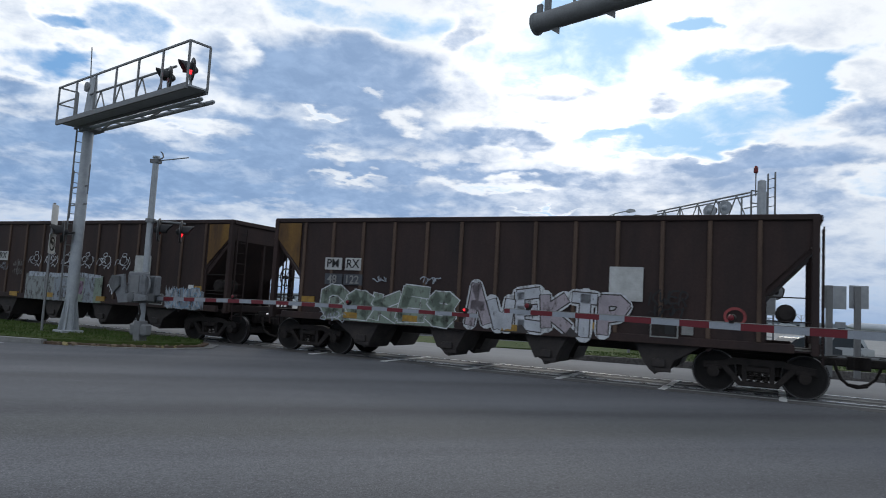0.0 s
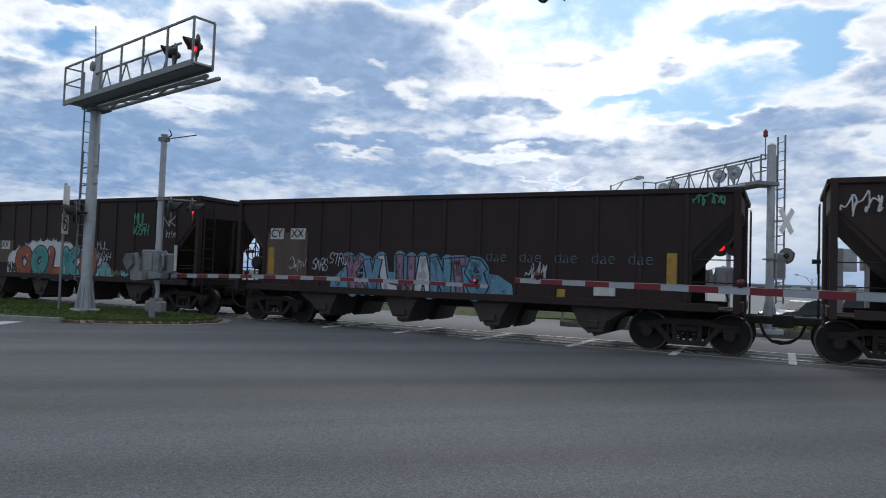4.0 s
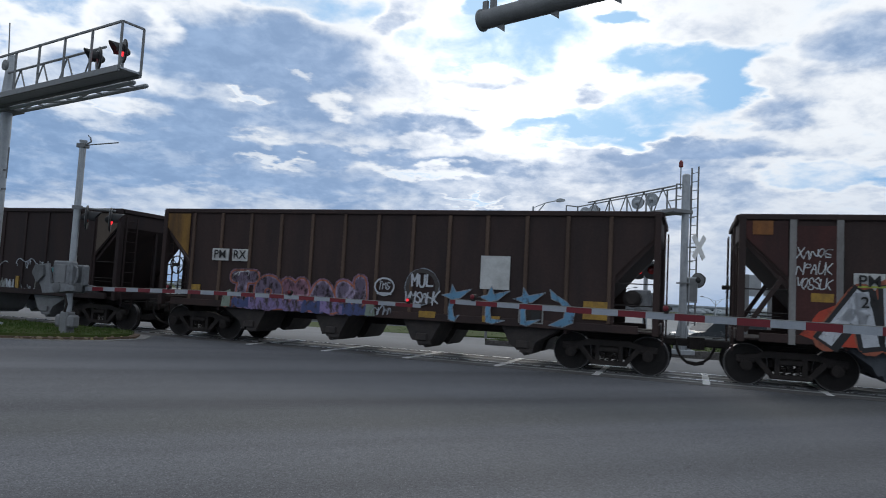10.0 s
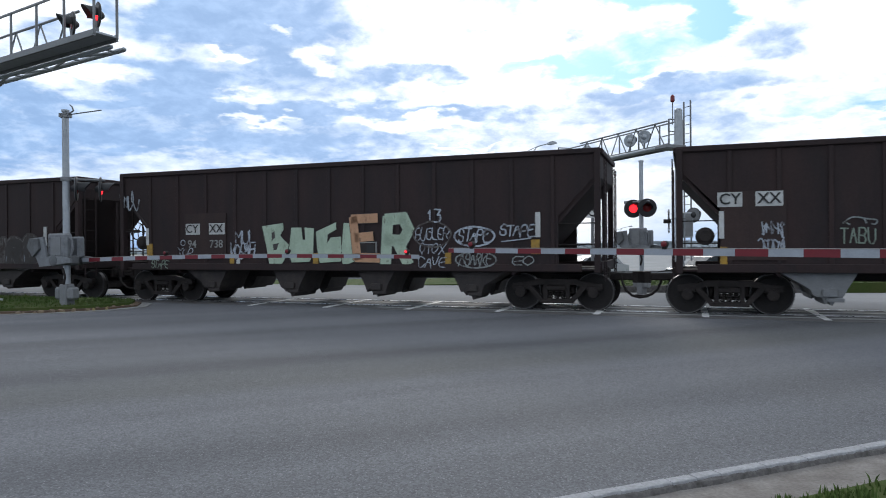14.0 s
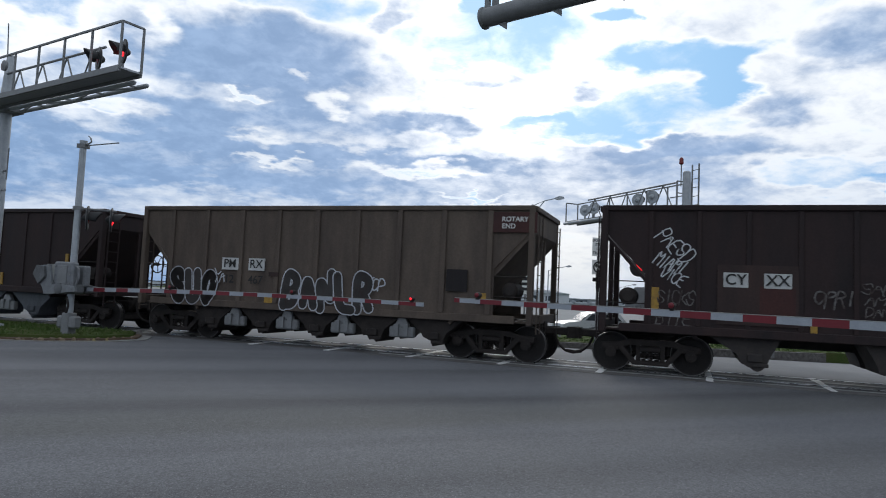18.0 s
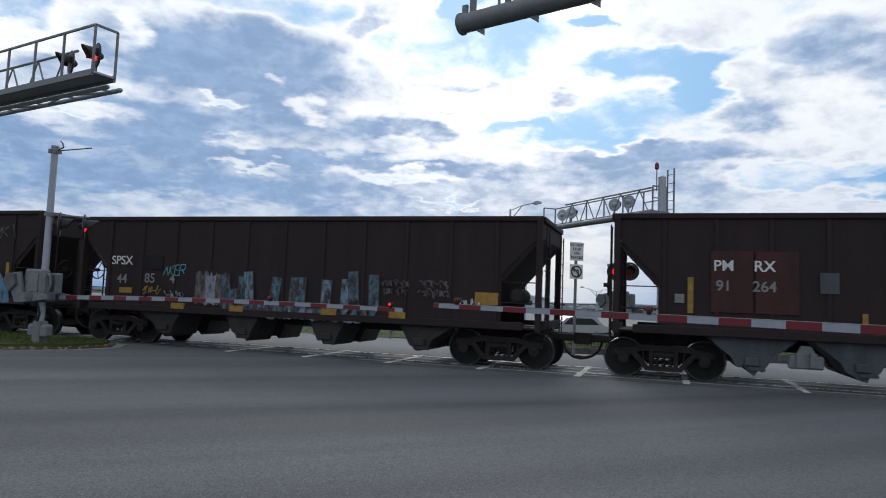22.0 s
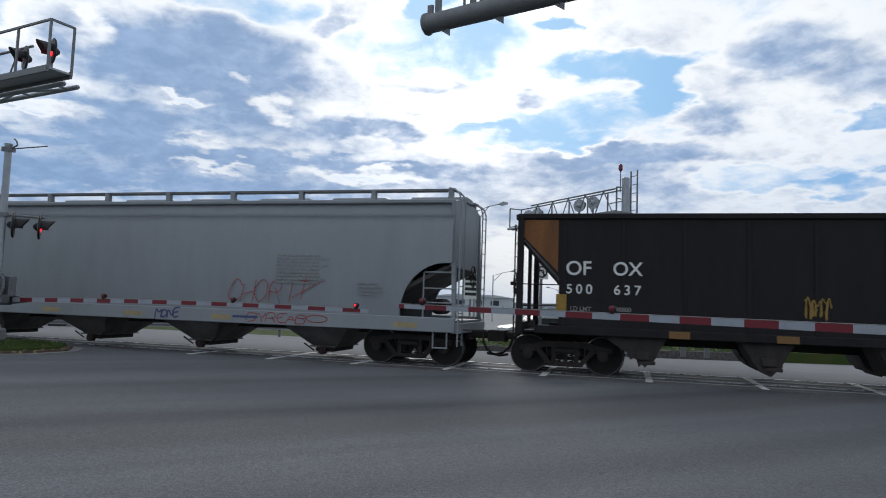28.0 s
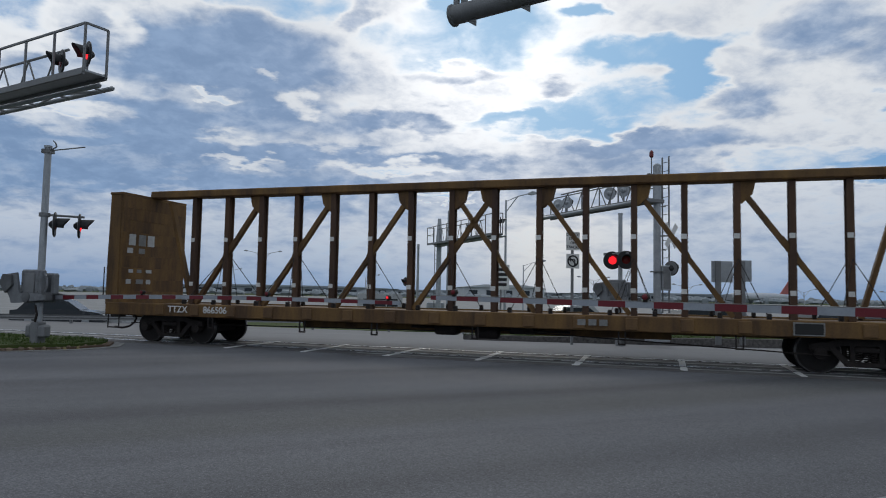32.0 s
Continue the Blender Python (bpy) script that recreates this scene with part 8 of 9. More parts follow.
        part("truss_brace", Shape().rod(((a + b) / 2, inner, up), (b, inner, low), 0.022, n=8), GALV_DARK, c)
    # handrails
    top = deck + rail
    k = max(4, round((L - B) / 1.18))
    for i in range(k + 1):
        u = B + (L - B) * i / k
        part("rail_post", Shape().bar((u, near, deck - 0.05), (u, near, top), 0.045, 0.045, up=(1, 0, 0)), GALV_DARK, c)
    part("rail_post", Shape().bar((L, far, deck - 0.05), (L, far, top), 0.045, 0.045, up=(1, 0, 0)), GALV_DARK, c)
    part("rail_post", Shape().bar((B, far, deck - 0.05), (B, far, top), 0.045, 0.045, up=(1, 0, 0)), GALV_DARK, c)
    part("handrail", Shape().bar((B, near, top), (L, near, top), 0.045, 0.045), GALV_DARK, c)
    part("handrail", Shape().bar((L, near, top), (L, far, top), 0.045, 0.045), GALV_DARK, c)
    part("handrail", Shape().bar((B, near, top), (B, far, top), 0.04, 0.04), GALV_DARK, c)
    part("mid_rail", Shape().bar((B, near, deck + rail * 0.52), (B + 1.1, near, deck + rail * 0.52), 0.035, 0.035), GALV_DARK, c)
    part("mid_rail", Shape().bar((B, near, deck + rail * 0.52), (B, far, deck + rail * 0.52), 0.035, 0.035), GALV_DARK, c)
    lad = Shape()
    top_rung = ztop + 0.35 if ladder > 0 else deck
    ax, ay = (0.17, 0.0) if ladder > 0 else (0.0, 0.17)
    lx, ly = (0.0, -r - 0.26) if ladder > 0 else (-r - 0.24, 0.0)
    for e in (-1, 1):
        lad.bar((lx + e * ax, ly + e * ay, z0 + 0.9), (lx + e * ax, ly + e * ay, top_rung), 0.035, 0.05, up=(1, 0, 0))
    zz = z0 + 1.0
    while zz < top_rung:
        lad.rod((lx - ax, ly - ay, zz), (lx + ax, ly + ay, zz), 0.014, n=5)
        zz += 0.32
    for zz in (z0 + 1.6, z0 + 3.2, z0 + 4.8):
        lad.bar((lx, ly, zz), (0, 0, zz), 0.04, 0.03)
    part("ladder", lad, GALV_DARK, c)
    for fx, fy, fz, az, lit in flash:
        flasher(c, fx, fy, fz, az, lit, r=light, cover=0.88 if ladder < 0 else 0.97)
        part("light_stem", Shape().rod((fx, fy, fz - 0.05), (fx, fy, deck), 0.035, n=8), GALV_DARK, c)
    return c


def build_near_signals():
    cl = cantilever(-11.65, 19.98, 0.16, 7.9, -36.0, 6.42, 6.74, 0.46, "signal bridges", "grey steel cantilever signal bridge with walkway and handrails on the island",
                    flash=((5.05, -0.3, 7.0, 250, False), (6.1, -0.3, 7.02, 250, True)))
    part("bell", Shape().lathe([(-0.05, 0.04), (-0.03, 0.15), (0.03, 0.15), (0.05, 0.04)], "y", 16, at=(0.55, -0.4, 7.45)), GALV_DARK, cl, "round crossing bell")
    part("whip_antenna", Shape().rod((0.05, -0.1, 7.5), (-0.12, -0.1, 8.9), 0.018, n=6), GALV_DARK, cl)
    part("bracket", Shape().bar((-0.75, 0, 4.55), (0.35, 0, 4.55), 0.04, 0.04).bar((-0.75, 0, 4.0), (0.35, 0, 4.0), 0.04, 0.04).rod((-0.75, 0, 3.6), (-0.72, 0, 5.1), 0.02, n=6).rod((0.35, 0, 4.3), (0.35, 0, 5.2), 0.02, n=6), GALV_DARK, cl)
    part("crossbar", Shape().rod((-0.9, -0.2, 3.1), (0.2, -0.2, 3.1), 0.035), BLACK_SIGNAL, cl)
    flasher(cl, -0.38, -0.32, 3.12, 246)
    flasher(cl, -0.05, -0.42, 3.12, 246)
    gate_mast(-8.65, 18.33, 0.33, 5.2, -26.6, "gate masts", ((0.25, 3.2, 46, False), (0.82, 3.2, 46, True)), 1.31, 0.09, 52)
    top = thing("mast_antenna", "thin rod antenna on the gate mast top", "antenna", m=pose(-8.65, 18.33, 0, 0, 0, -14))
    part("rod", Shape().rod((0.05, 0, 5.12), (1.05, 0.0, 5.2), 0.016, n=6), GALV_DARK, top)
    part("hook", Shape().rod((0.06, 0, 5.12), (0.24, 0, 5.22), 0.02, n=6).rod((0.24, 0, 5.22), (0.2, 0, 5.33), 0.02, n=6).rod((0.2, 0, 5.33), (0.13, 0, 5.38), 0.016, n=6).box(-.12, .12, -.1, .1, 5.05, 5.16), GALV_DARK, top)
    # left arm: red stripe middle at (-4.27, 16.39); the arm begins by the mast
    gate_arm("crossing_barrier", -8.29, 18.42, 1.31, -26.6, 9.77, 4.52, 0.1, 0.075, ((2.88, False), (6.5, False), (9.5, True)), -0.41, "gate arms", 0.055)
    # right arm: from its mast beside the camera's road edge to the tip
    x0, y0, yaw = 9.36, 4.97, 142.3
    gate_arm("crossing_barrier", x0, y0, 1.42, yaw, 10.72, 10.0, 0.13, 0.07, ((10.26, False), (7.07, False), (3.3, False)), -0.55, "gate arms")
    gate_mast(9.75, 4.67, -0.05, 5.0, yaw, "gate masts", ((0.3, 3.0, 170, False), (-0.3, 3.0, 170, False)), 1.40, 0.09)
    # tube cantilever over the road
    t = thing("tube_cantilever", "dull grey steel tube cantilever arm over the road", "signal bridge", "signal bridges", pose(1.22, 11.82, 6.63, 0, 0, -41.9))
    part("tube", Shape().lathe([(-0.03, 0.14), (0.0, 0.17), (10.4, 0.19)], "x", 28), GALV_DARK, t)
    part("end_cap", Shape().lathe([(-0.05, 0.17), (-0.03, 0.2), (0.0, 0.2), (0.03, 0.17)], "x", 24), GALV_DARK, t)
    for u in (0.42, 1.5, 2.6, 3.7, 4.8):
        part("hanger", Shape().prism([(u - 0.18, -0.14), (u + 0.06, -0.14), (u + 0.06, -0.31)], -0.012, 0.012), GALV_DARK, t, "triangular hanger plate")
    for u in (0.05, 0.95, 1.85, 2.75):
        part("clamp", Shape().box(u - 0.05, u + 0.05, -0.03, 0.03, 0.14, 0.34), GALV_DARK, t)
    for u in (0.22, 2.3, 4.4, 6.5):
        part("upright", Shape().bar((u, 0, 0.1), (u, 0, 1.3), 0.09, 0.09, up=(1, 0, 0)), GALV_DARK, t)
        part("brace", Shape().bar((u + 0.1, 0, 0.95), (u + 0.9, 0, 0.2), 0.05, 0.05).bar((u + 0.55, 0, 0.15), (u + 0.55, 0, 1.3), 0.035, 0.035, up=(1, 0, 0)), GALV_DARK, t)
    part("top_rail", Shape().bar((0.22, 0, 1.3), (10.2, 0, 1.3), 0.05, 0.05), GALV_DARK, t)
    part("mast", Shape().rod((10.3, 0, -6.7), (10.3, 0, 1.6), 0.22, 0.19, n=24), GALV, t)
    part("base", Shape().box(9.9, 10.7, -0.4, 0.4, -6.9, -6.55, bevel=0.03), CONCRETE, t)
    line = thing("stop_line", "broad worn white stop line painted on the road", "road marking", kind="structure")
    part("paint", flat_poly([(-11.5, 17.0), (-11.9, 17.0), (-12.4, 14.6), (-12.9, 12.0), (-12.0, 12.0), (-11.2, 14.6)], -0.02, 0.005), ROAD_WHITE, line)
    sign_post(-12.45, 19.95, 0.14, 4.0, 103, ((3.65, 0.5, 0.6, "plain"), (2.75, 0.5, 0.6, "turn")))


def sign_post(x, y, z0, z1, yaw, plates, label="thin steel post with small white traffic signs", r=0.03):
    s = thing("traffic_sign", label, "traffic sign", "traffic signs", pose(x, y, 0, 0, 0, yaw))
    part("post", Shape().bar((0, 0, z0 - 0.3), (0, 0, z1), 2 * r, 2 * r, up=(1, 0, 0)), GALV_DARK, s)
    for z, w, h, what in plates:
        p = part("plate", Shape().box(-w / 2, w / 2, -r - 0.016, -r - 0.002, z - h / 2, z + h / 2, bevel=0.004), MARK_WHITE, s, "white rectangular sign plate")
        yy = -r - 0.02
        if what == "turn":
            ring = Shape()
            n = 24
            for i in range(n):
                a, b = 2 * math.pi * i / n, 2 * math.pi * (i + 1) / n
                ring.add([(rr * math.cos(q), yy, z + rr * math.sin(q)) for q in (a, b) for rr in (w * 0.32, w * 0.43)], [(0, 1, 3, 2)])
            part("ring", ring, SPRAY["black"], p)
            part("arrow", Shape().bar((0.07, yy, z - 0.16), (0.07, yy, z + 0.05), 0.004, 0.05, up=(1, 0, 0)).bar((0.07, yy, z + 0.05), (-0.08, yy, z + 0.05), 0.004, 0.05).prism([(-0.16, z + 0.05), (-0.07, z + 0.13), (-0.07, z - 0.03)], yy - 0.002, yy).bar((-0.15, yy - 0.003, z + 0.15), (0.15, yy - 0.003, z - 0.15), 0.004, 0.04, up=(1, 0, 0)), SPRAY["black"], p)
        elif what == "stop":
            for i, row in enumerate(("DO NOT", "STOP", "ON", "TRACKS")):
                letters("lettering", row, h * 0.2, SPRAY["black"], p, 0, yy, z + h * (0.34 - 0.225 * i), 0.004)
        elif what == "bars":
            bars = Shape()
            for i in range(4):
                bars.box(-w * 0.34, w * 0.34, yy - 0.002, yy, z + h * (0.3 - 0.2 * i) - h * 0.06, z + h * (0.3 - 0.2 * i) + h * 0.06)
            part("text_bar", bars, SPRAY["black"], p)
    return s


build_near_signals()

# ---- behind the track ----
def street_lamp(x, y, z0, h, yaw, arms=1, reach=2.4):
    s = thing("street_lamp", "tall grey street lamp with a curved arm" if arms == 1 else "tall grey street lamp with two arms", "street lamp", "street lamps", pose(x, y, z0, 0, 0, yaw))
    part("pole", Shape().rod((0, 0, 0), (0, 0, h), 0.11, 0.07, n=10), GALV, s)
    for k in range(arms):
        d = 1 if k == 0 else -1
        arm = part("arm", Shape().rod((0, 0, h - 0.9), (d * reach * 0.5, 0, h + 0.35), 0.045, n=6).rod((d * reach * 0.5, 0, h + 0.35), (d * reach, 0, h + 0.62), 0.04, n=6).rod((0, 0, h - 0.1), (d * reach * 0.5, 0, h + 0.35), 0.03, n=6), GALV, s)
        part("head", Shape().prism([(d * (reach - 0.1), h + 0.56), (d * (reach + 0.2), h + 0.5), (d * (reach + 0.6), h + 0.6), (d * (reach + 0.55), h + 0.74), (d * (reach + 0.2), h + 0.8), (d * (reach - 0.05), h + 0.7)], -0.16, 0.16), GALV, arm)
    return s


def vehicle(name, x, y, z, yaw, mat, L=4.6, W=1.8, H=1.5, kind="car", label=""):
    v = thing(name, label, "car" if kind == "car" else kind, "waiting vehicles", pose(x, y, z, 0, 0, yaw))
    if kind == "bus":
        body = [(-L / 2, 0.4), (L / 2, 0.4), (L / 2, H - 0.15), (L / 2 - 0.2, H), (-L / 2 + 0.1, H), (-L / 2, H - 0.1)]
        part("body", Shape().prism(body, -W / 2, W / 2), mat, v)
        k = int(L / 1.3)
        for i in range(k):
            u = -L / 2 + 0.5 + i * (L - 0.8) / k
            part("window", Shape().box(u, u + (L - 0.8) / k - 0.12, -W / 2 - 0.01, W / 2 + 0.01, H * 0.5, H * 0.8), GLASS_DARK, v)
    else:
        lo = [(-L / 2, 0.35), (-L / 2 + 0.1, 0.25), (L / 2 - 0.1, 0.25), (L / 2, 0.4), (L / 2 - 0.05, 0.72), (L / 2 - 0.3, 0.82), (L * 0.2, 0.95), (-L * 0.38, 0.98), (-L / 2 + 0.02, 0.9)]
        part("body", Shape().prism(lo, -W / 2, W / 2), mat, v)
        cab = [(L * 0.22, 0.93), (L * 0.08, H - 0.08), (0, H), (-L * 0.26, H), (-L * 0.33, H - 0.08), (-L * 0.43, 0.96)]
        part("cabin", Shape().prism(cab, -W / 2 + 0.14, W / 2 - 0.14), mat, v)
        part("side_window", Shape().prism([(L * 0.17, 0.97), (L * 0.07, H - 0.13), (-L * 0.25, H - 0.12), (-L * 0.37, 0.99)], -W / 2 + 0.12, W / 2 - 0.12), GLASS_DARK, v)
        part("windscreen", Shape().prism([(L * 0.235, 0.95), (L * 0.1, H - 0.1), (L * 0.08, H - 0.1), (L * 0.2, 0.95)], -W / 2 + 0.2, W / 2 - 0.2), GLASS_DARK, v)
        for s in (-1, 1):
            part("headlight", Shape().box(L / 2 - 0.14, L / 2 - 0.01, s * (W / 2 - 0.28) - 0.16, s * (W / 2 - 0.28) + 0.16, 0.58, 0.72, bevel=0.03), MARK_WHITE, v)
    for wx in (-L * 0.3, L * 0.31):
        for s in (-1, 1):
            wh = part("wheel", shared("tyre", lambda: Shape().lathe([(-0.1, 0.2), (-0.1, 0.31), (-0.07, 0.33), (0.07, 0.33), (0.1, 0.31), (0.1, 0.2)], "y", 20).mesh("tyre", BLACK_SIGNAL)), None, v, m=pose(wx, s * (W / 2 - 0.1), 0.33))
            part("rim", shared("rim", lambda: Shape().lathe([(-0.105, 0.19), (0.105, 0.19)], "y", 14).mesh("rim", GALV)), None, wh)
    return v


def build_far():
    cantilever(10.09, 23.5, 0.12, 6.42, 108, 5.2, 7.55, -0.15, "signal bridges", "pale grey cantilever signal bridge with walkway behind the track", near=-0.32, far=0.3, r=0.14, rail=0.9, ladder=1, light=0.26, outer=0.62,
               flash=((1.75, 0.1, 5.72, -66, False), (2.6, 0.1, 5.7, -66, False), (5.6, 0.1, 5.68, -66, False), (6.3, 0.1, 5.66, -66, False)))
    bell = thing("mast_beacon", "small dark red beacon on a rod over the mast", "beacon", m=pose(9.88, 23.5, 0))
    part("rod", Shape().rod((0, 0, 5.9), (0, 0, 6.75), 0.02, n=6), GALV_DARK, bell)
    part("dome", Shape().lathe([(6.7, 0.05), (6.74, 0.08), (6.9, 0.075), (6.96, 0.03)], "z", 12), RED_LENS, bell, "small dark red beacon dome")
    g = gate_mast(8.71, 23.5, 0.12, 4.56, -60, "gate masts", ((-0.36, 2.91, -45, True), (0.26, 2.91, -45, False)), 1.5, 0.08)
    side = thing("side_flasher", "round crossing light on the side of the signal mast", "crossing light", m=pose(10.58, 23.4, 2.65))
    flasher(side, 0, 0, 0, 40, r=0.27)
    part("arm", Shape().rod((-0.45, 0.1, 0), (-0.05, 0.02, 0), 0.03, n=8), GALV_DARK, side)
    # crossbuck on the mast
    cb = thing("crossbuck", "white crossbuck sign on the signal mast", "crossing sign", m=pose(10.43, 23.1, 3.81, 0, 0, 30))
    for a in (52, -52):
        part("blade", Shape().box(-0.5, 0.5, -0.012 if a > 0 else -0.03, 0.012 if a > 0 else -0.014, -0.11, 0.11, bevel=0.004), MARK_WHITE, cb, m=pose(0, 0, 0, 0, a, 0))
    part("bracket", Shape().bar((0, 0.03, 0), (-0.1, 0.5, 0), 0.05, 0.05), GALV_DARK, cb)
    sign_post(6.93, 23.5, 0.1, 3.87, 8, ((3.55, 0.52, 0.66, "stop"), (2.83, 0.5, 0.52, "turn")), "dark post with two white traffic signs on the median", 0.04)
    # backs of two boards on two posts
    bd = thing("road_sign", "grey backs of road signs on two steel posts", "road sign", m=pose(12.2, 22.3, 0, 0, 0, -6))
    for x in (-0.42, 0.42):
        part("post", Shape().box(x - 0.09, x + 0.09, -0.05, 0.05, 0.0, 2.9), GALV_DARK, bd)
    part("board", Shape().box(-0.62, 0.12, 0.05, 0.09, 2.16, 2.9, bevel=0.01), GALV, bd)
    part("board", Shape().box(0.2, 0.78, 0.05, 0.09, 2.2, 2.94, bevel=0.01), GALV, bd)
    part("small_board", Shape().box(-0.2, 0.12, 0.1, 0.12, 1.55, 1.75, bevel=0.01).box(-0.2, 0.12, 0.1, 0.12, 1.3, 1.5, bevel=0.01), GALV, bd)
    cab = thing("control_box", "grey steel control box strapped to the signal mast", "control box", m=pose(10.35, 23.5, 2.3))
    part("body", Shape().box(-0.14, 0.2, -0.16, 0.16, -0.45, 0.45, bevel=0.02), GALV, cab)
    part("door", Shape().box(-0.1, 0.16, -0.175, -0.16, -0.4, 0.4, bevel=0.004), GALV_DARK, cab)
    part("strap", Shape().box(-0.45, 0.22, -0.19, 0.19, 0.2, 0.25), GALV_DARK, cab)
    # second bridge further off
    cantilever(4.65, 50.0, -0.4, 7.1, -73.5, 5.25, 10.7, 0.5, "signal bridges", "grey truss signal bridge far behind the track", r=0.2, rail=1.2, ladder=-1, flash=((5.4, -0.1, 6.0, 60, False), (6.0, -0.1, 6.0, 60, False), (10.2, -0.1, 6.0, 60, False)))
    m2 = thing("signal_mast", "thin grey signal mast beside the far bridge", "mast", m=pose(3.1, 50.0, 0))
    part("mast", Shape().rod((0, 0, -0.6), (0, 0, 5.2), 0.1, 0.09, n=10), GALV, m2)
    flasher(m2, -0.45, 0, 2.4, -150)
    flasher(m2, -0.9, 0.1, 2.4, -150)
    m3 = thing("signal_mast", "grey signal mast with a box beside the far bridge", "mast", m=pose(5.5, 51.0, 0))
    part("mast", Shape().rod((0, 0, -0.6), (0, 0, 7.9), 0.16, 0.14, n=12), GALV, m3)
    part("box", Shape().box(-1.6, -0.3, -0.4, 0.4, -0.5, 0.9, bevel=0.06), GALV, m3)
    sign_post(9.45, 50.5, -0.4, 3.6, 4, ((2.9, 1.3, 1.9, "bars"),), "grey road sign board far behind the track", 0.06)
    street_lamp(9.8, 50.6, -0.5, 9.3, 8, 1, 1.9)
    for x, y, h, n in ((39.8, 120, 5.3, 2), (60, 125, 4.4, 2), (84, 125, 4.0, 2), (-19.5, 120, 8.6, 2), (95, 115, 3.6, 2), (20, 90, 6.5, 1), (-30, 140, 6.0, 1), (-2, 150, 5.6, 1)):
        street_lamp(x, y, -0.9, h, 5, n, 2.6)
    # guard rail
    gr = thing("guard_rail", "long grey steel guard rail behind the far road", "guard rail", m=pose(-14.5, 34.0, 0, 0, 0, 1.0), kind="structure")
    prof = [(-0.02, -0.12), (0.03, -0.06), (-0.02, 0.0), (0.03, 0.06), (-0.02, 0.12), (-0.05, 0.12), (-0.01, 0.06), (-0.05, 0.0), (-0.01, -0.06), (-0.05, -0.12)]
    part("beam", Shape().prism([(a, b + 0.12) for a, b in prof], -50, 60, axis="x"), GALV_DARK, gr)
    for i in range(-12, 16):
        part("post", shared("grpost", lambda: Shape().box(-0.06, 0.06, 0.04, 0.14, -0.65, 0.22).mesh("post", GALV_DARK)), None, gr, m=pose(i * 3.8, 0, 0))
    # waiting traffic
    vehicle("waiting_car", 18.2, 38.3, -0.52, 196, CAR_DARK, label="dark grey saloon car waiting on the far road")
    vehicle("waiting_car", 21.6, 41.2, -0.52, 196, CAR_SILVER, H=1.75, label="silver off-road car waiting on the far road")
    vehicle("waiting_car", 27.8, 40.4, -0.52, 196, CAR_SILVER, label="silver saloon car waiting on the far road")
    vehicle("waiting_car", 12.0, 41.5, -0.52, 190, CAR_SILVER, label="white saloon car on the far road")
    vehicle("waiting_car", 34.0, 42.4, -0.52, 196, CAR_DARK, H=1.8, label="dark off-road car waiting on the far road")
    vehicle("waiting_car", -16.8, 38.5, -0.6, 4, CAR_DARK, label="dark saloon car behind the guard rail")
    vehicle("waiting_car", -13.6, 39.5, -0.6, 184, CAR_SILVER, label="silver saloon car behind the guard rail")
    vehicle("parked_bus", 0.4, 60.0, -0.75, 2, CAR_SILVER, L=3.9, W=2.2, H=2.2, kind="bus", label="pale shuttle bus with dark windows far off")
    structure("far_pavement", Shape().box(-260, 420, 58, 290, -0.76, -0.70), CONCRETE_LOT, "wide pale pavement of the far lot", "pavement")
    # the flat distance
    jet = thing("parked_aircraft", "parked aircraft with a tall red tail far off", "aircraft", m=pose(205.0, 330.0, -0.8, 0, 0, 20))
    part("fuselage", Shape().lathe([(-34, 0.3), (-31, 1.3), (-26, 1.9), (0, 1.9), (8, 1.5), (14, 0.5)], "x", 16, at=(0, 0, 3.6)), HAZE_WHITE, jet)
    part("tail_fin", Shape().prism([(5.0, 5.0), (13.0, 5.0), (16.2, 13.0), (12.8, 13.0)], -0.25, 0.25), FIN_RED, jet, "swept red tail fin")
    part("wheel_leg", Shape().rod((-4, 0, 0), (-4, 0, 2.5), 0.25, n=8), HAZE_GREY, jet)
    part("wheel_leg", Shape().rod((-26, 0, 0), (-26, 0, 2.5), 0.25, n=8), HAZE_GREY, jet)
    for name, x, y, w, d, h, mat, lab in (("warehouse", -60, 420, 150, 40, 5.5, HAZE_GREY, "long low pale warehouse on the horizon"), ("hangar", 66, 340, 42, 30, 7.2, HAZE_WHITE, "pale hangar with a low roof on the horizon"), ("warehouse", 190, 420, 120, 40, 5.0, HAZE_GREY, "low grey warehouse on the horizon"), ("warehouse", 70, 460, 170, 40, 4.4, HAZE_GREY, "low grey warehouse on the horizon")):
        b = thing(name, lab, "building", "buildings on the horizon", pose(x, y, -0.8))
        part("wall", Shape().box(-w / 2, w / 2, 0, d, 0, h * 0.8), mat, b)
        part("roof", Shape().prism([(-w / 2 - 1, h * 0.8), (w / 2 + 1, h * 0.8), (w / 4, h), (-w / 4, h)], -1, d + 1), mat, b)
        for i in range(int(w / 9)):
            part("window", shared(("win", h), lambda: Shape().box(-2.2, 2.2, -0.15, 0.1, h * 0.25, h * 0.6).mesh("window", GLASS_DARK)), None, b, m=pose(-w / 2 + 5 + i * 9, 0, 0))
    rnd = random.Random(12)
    sh = Shape()
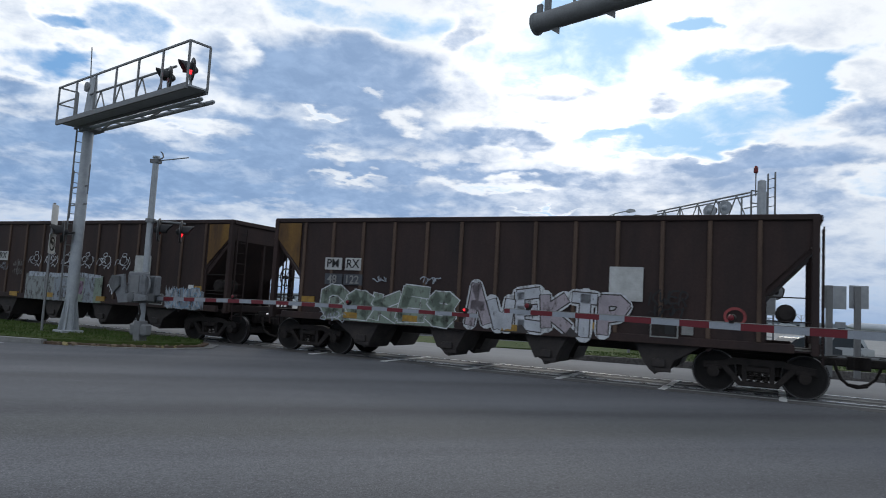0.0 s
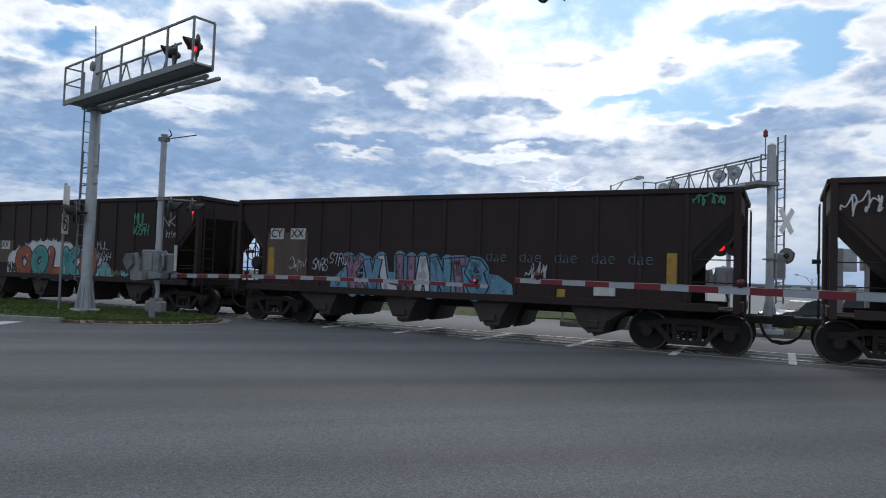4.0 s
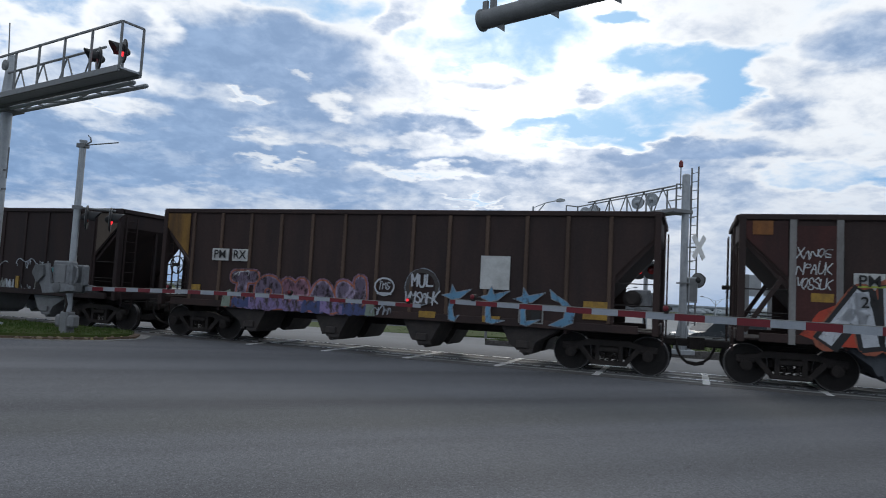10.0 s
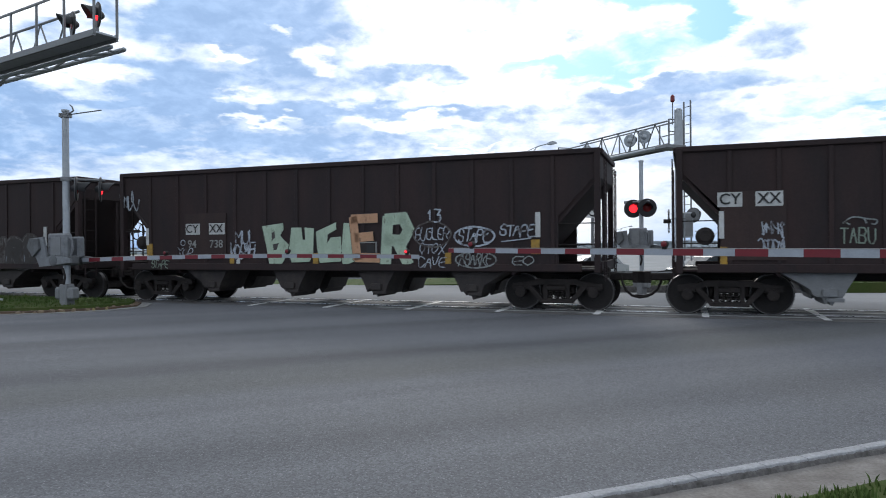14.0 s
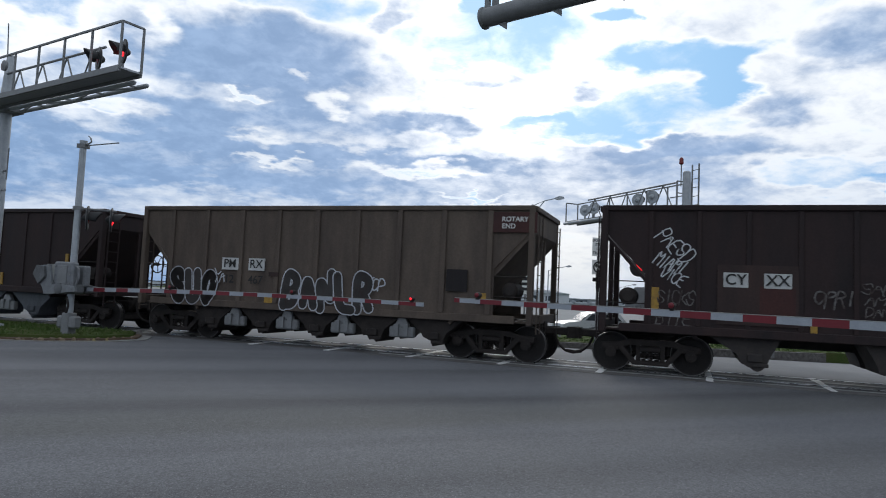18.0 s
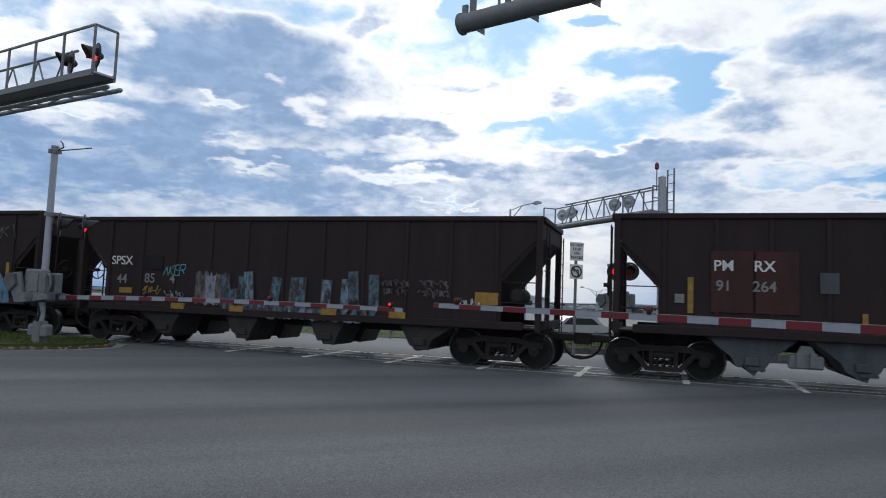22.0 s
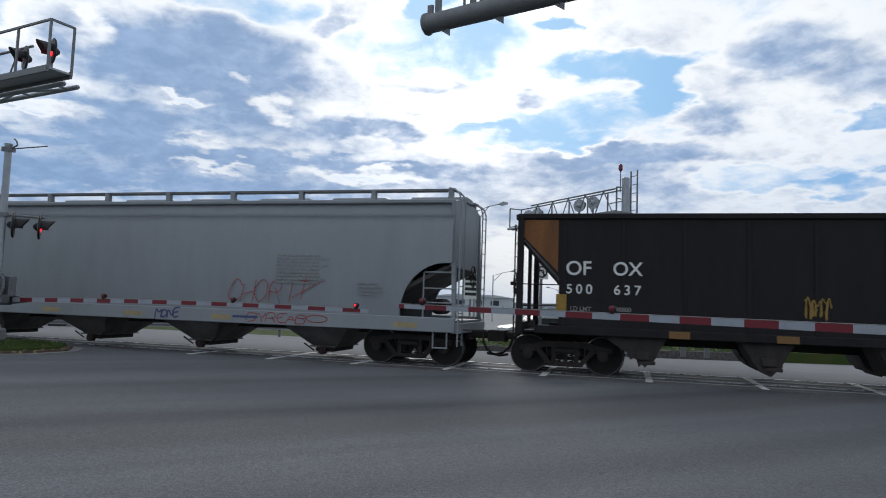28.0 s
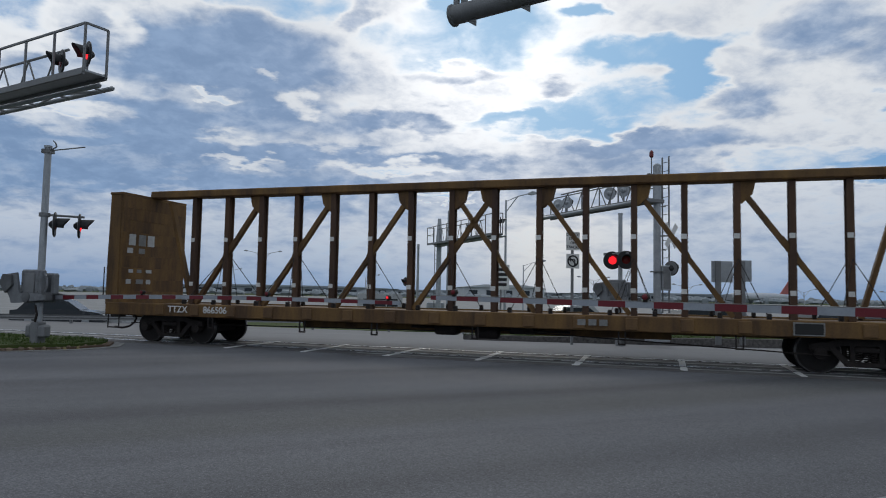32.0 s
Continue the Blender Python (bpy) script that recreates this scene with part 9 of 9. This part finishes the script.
    for i in range(900):
        x = rnd.uniform(-420, 420)
        y = rnd.uniform(300, 520)
        hh = rnd.uniform(2.0, 4.2) * (0.75 + 0.5 * noise.noise(Vector((x * 0.02, 0, 3))))
        w = rnd.uniform(2.5, 6.0)
        n = 8
        v, f = [], []
        for zz, rr in ((0, 0.9), (0.45, 1.1), (0.8, 0.8), (1.0, 0.3)):
            for k in range(n):
                a = 2 * math.pi * k / n
                q = rr * rnd.uniform(0.7, 1.2)
                v.append((x + w / 2 * q * math.cos(a), y + w / 2 * q * math.sin(a), -0.8 + hh * zz * rnd.uniform(0.9, 1.1)))
        for j in range(3):
            f += [(j * n + k, j * n + (k + 1) % n, (j + 1) * n + (k + 1) % n, (j + 1) * n + k) for k in range(n)]
        f.append(tuple(range(3 * n, 4 * n)))
        sh.add(v, f)
    tagged(new("treeline", sh.mesh("treeline", HAZE_TREES)), "low line of trees on the horizon with haze in their colour", "trees", kind="stuff")


GLASS_DARK = material("dark_vehicle_glass", (0.03, 0.035, 0.04), 0.12, 0, 0.1, 3, bump=0.0, spec=0.6)
CAR_DARK = material("dark_car_paint", (0.045, 0.05, 0.055), 0.25, 0.2, 0.1, 3, bump=0.0)
CAR_SILVER = material("silver_car_paint", (0.45, 0.46, 0.47), 0.3, 0.3, 0.1, 3, bump=0.0)
# horizon colours: the haze of distance is mixed into each base colour
FIN_RED = material("haze_paled_red", (0.42, 0.13, 0.12), 0.7, 0, 0.1, 0.3, bump=0)
HAZE_GREY = material("haze_paled_grey", (0.34, 0.37, 0.41), 0.9, 0, 0.1, 0.1, bump=0)
HAZE_WHITE = material("haze_paled_white", (0.55, 0.57, 0.6), 0.9, 0, 0.1, 0.1, bump=0)
HAZE_TREES = material("haze_paled_foliage", (0.27, 0.30, 0.32), 0.95, 0, 0.25, 0.2, bump=0)
build_far()


# ---- what moves ----
def motions():
    times = [0.5 * i for i in range(65)]
    for car, mid in CARS:
        walk(car, [(t, on_track(mid + run(t))) for t in times])
    turns = [i / 15 for i in range(481)]
    rows = {}
    for dx in (-0.89, 0.89):
        rows[dx] = [(t, pose(dx, 0, 0.462, 0, math.degrees(run(t) / 0.462) % 360, 0)) for t in turns]
    for w, dx in WHEELSETS:
        walk(w, rows[dx])


motions()
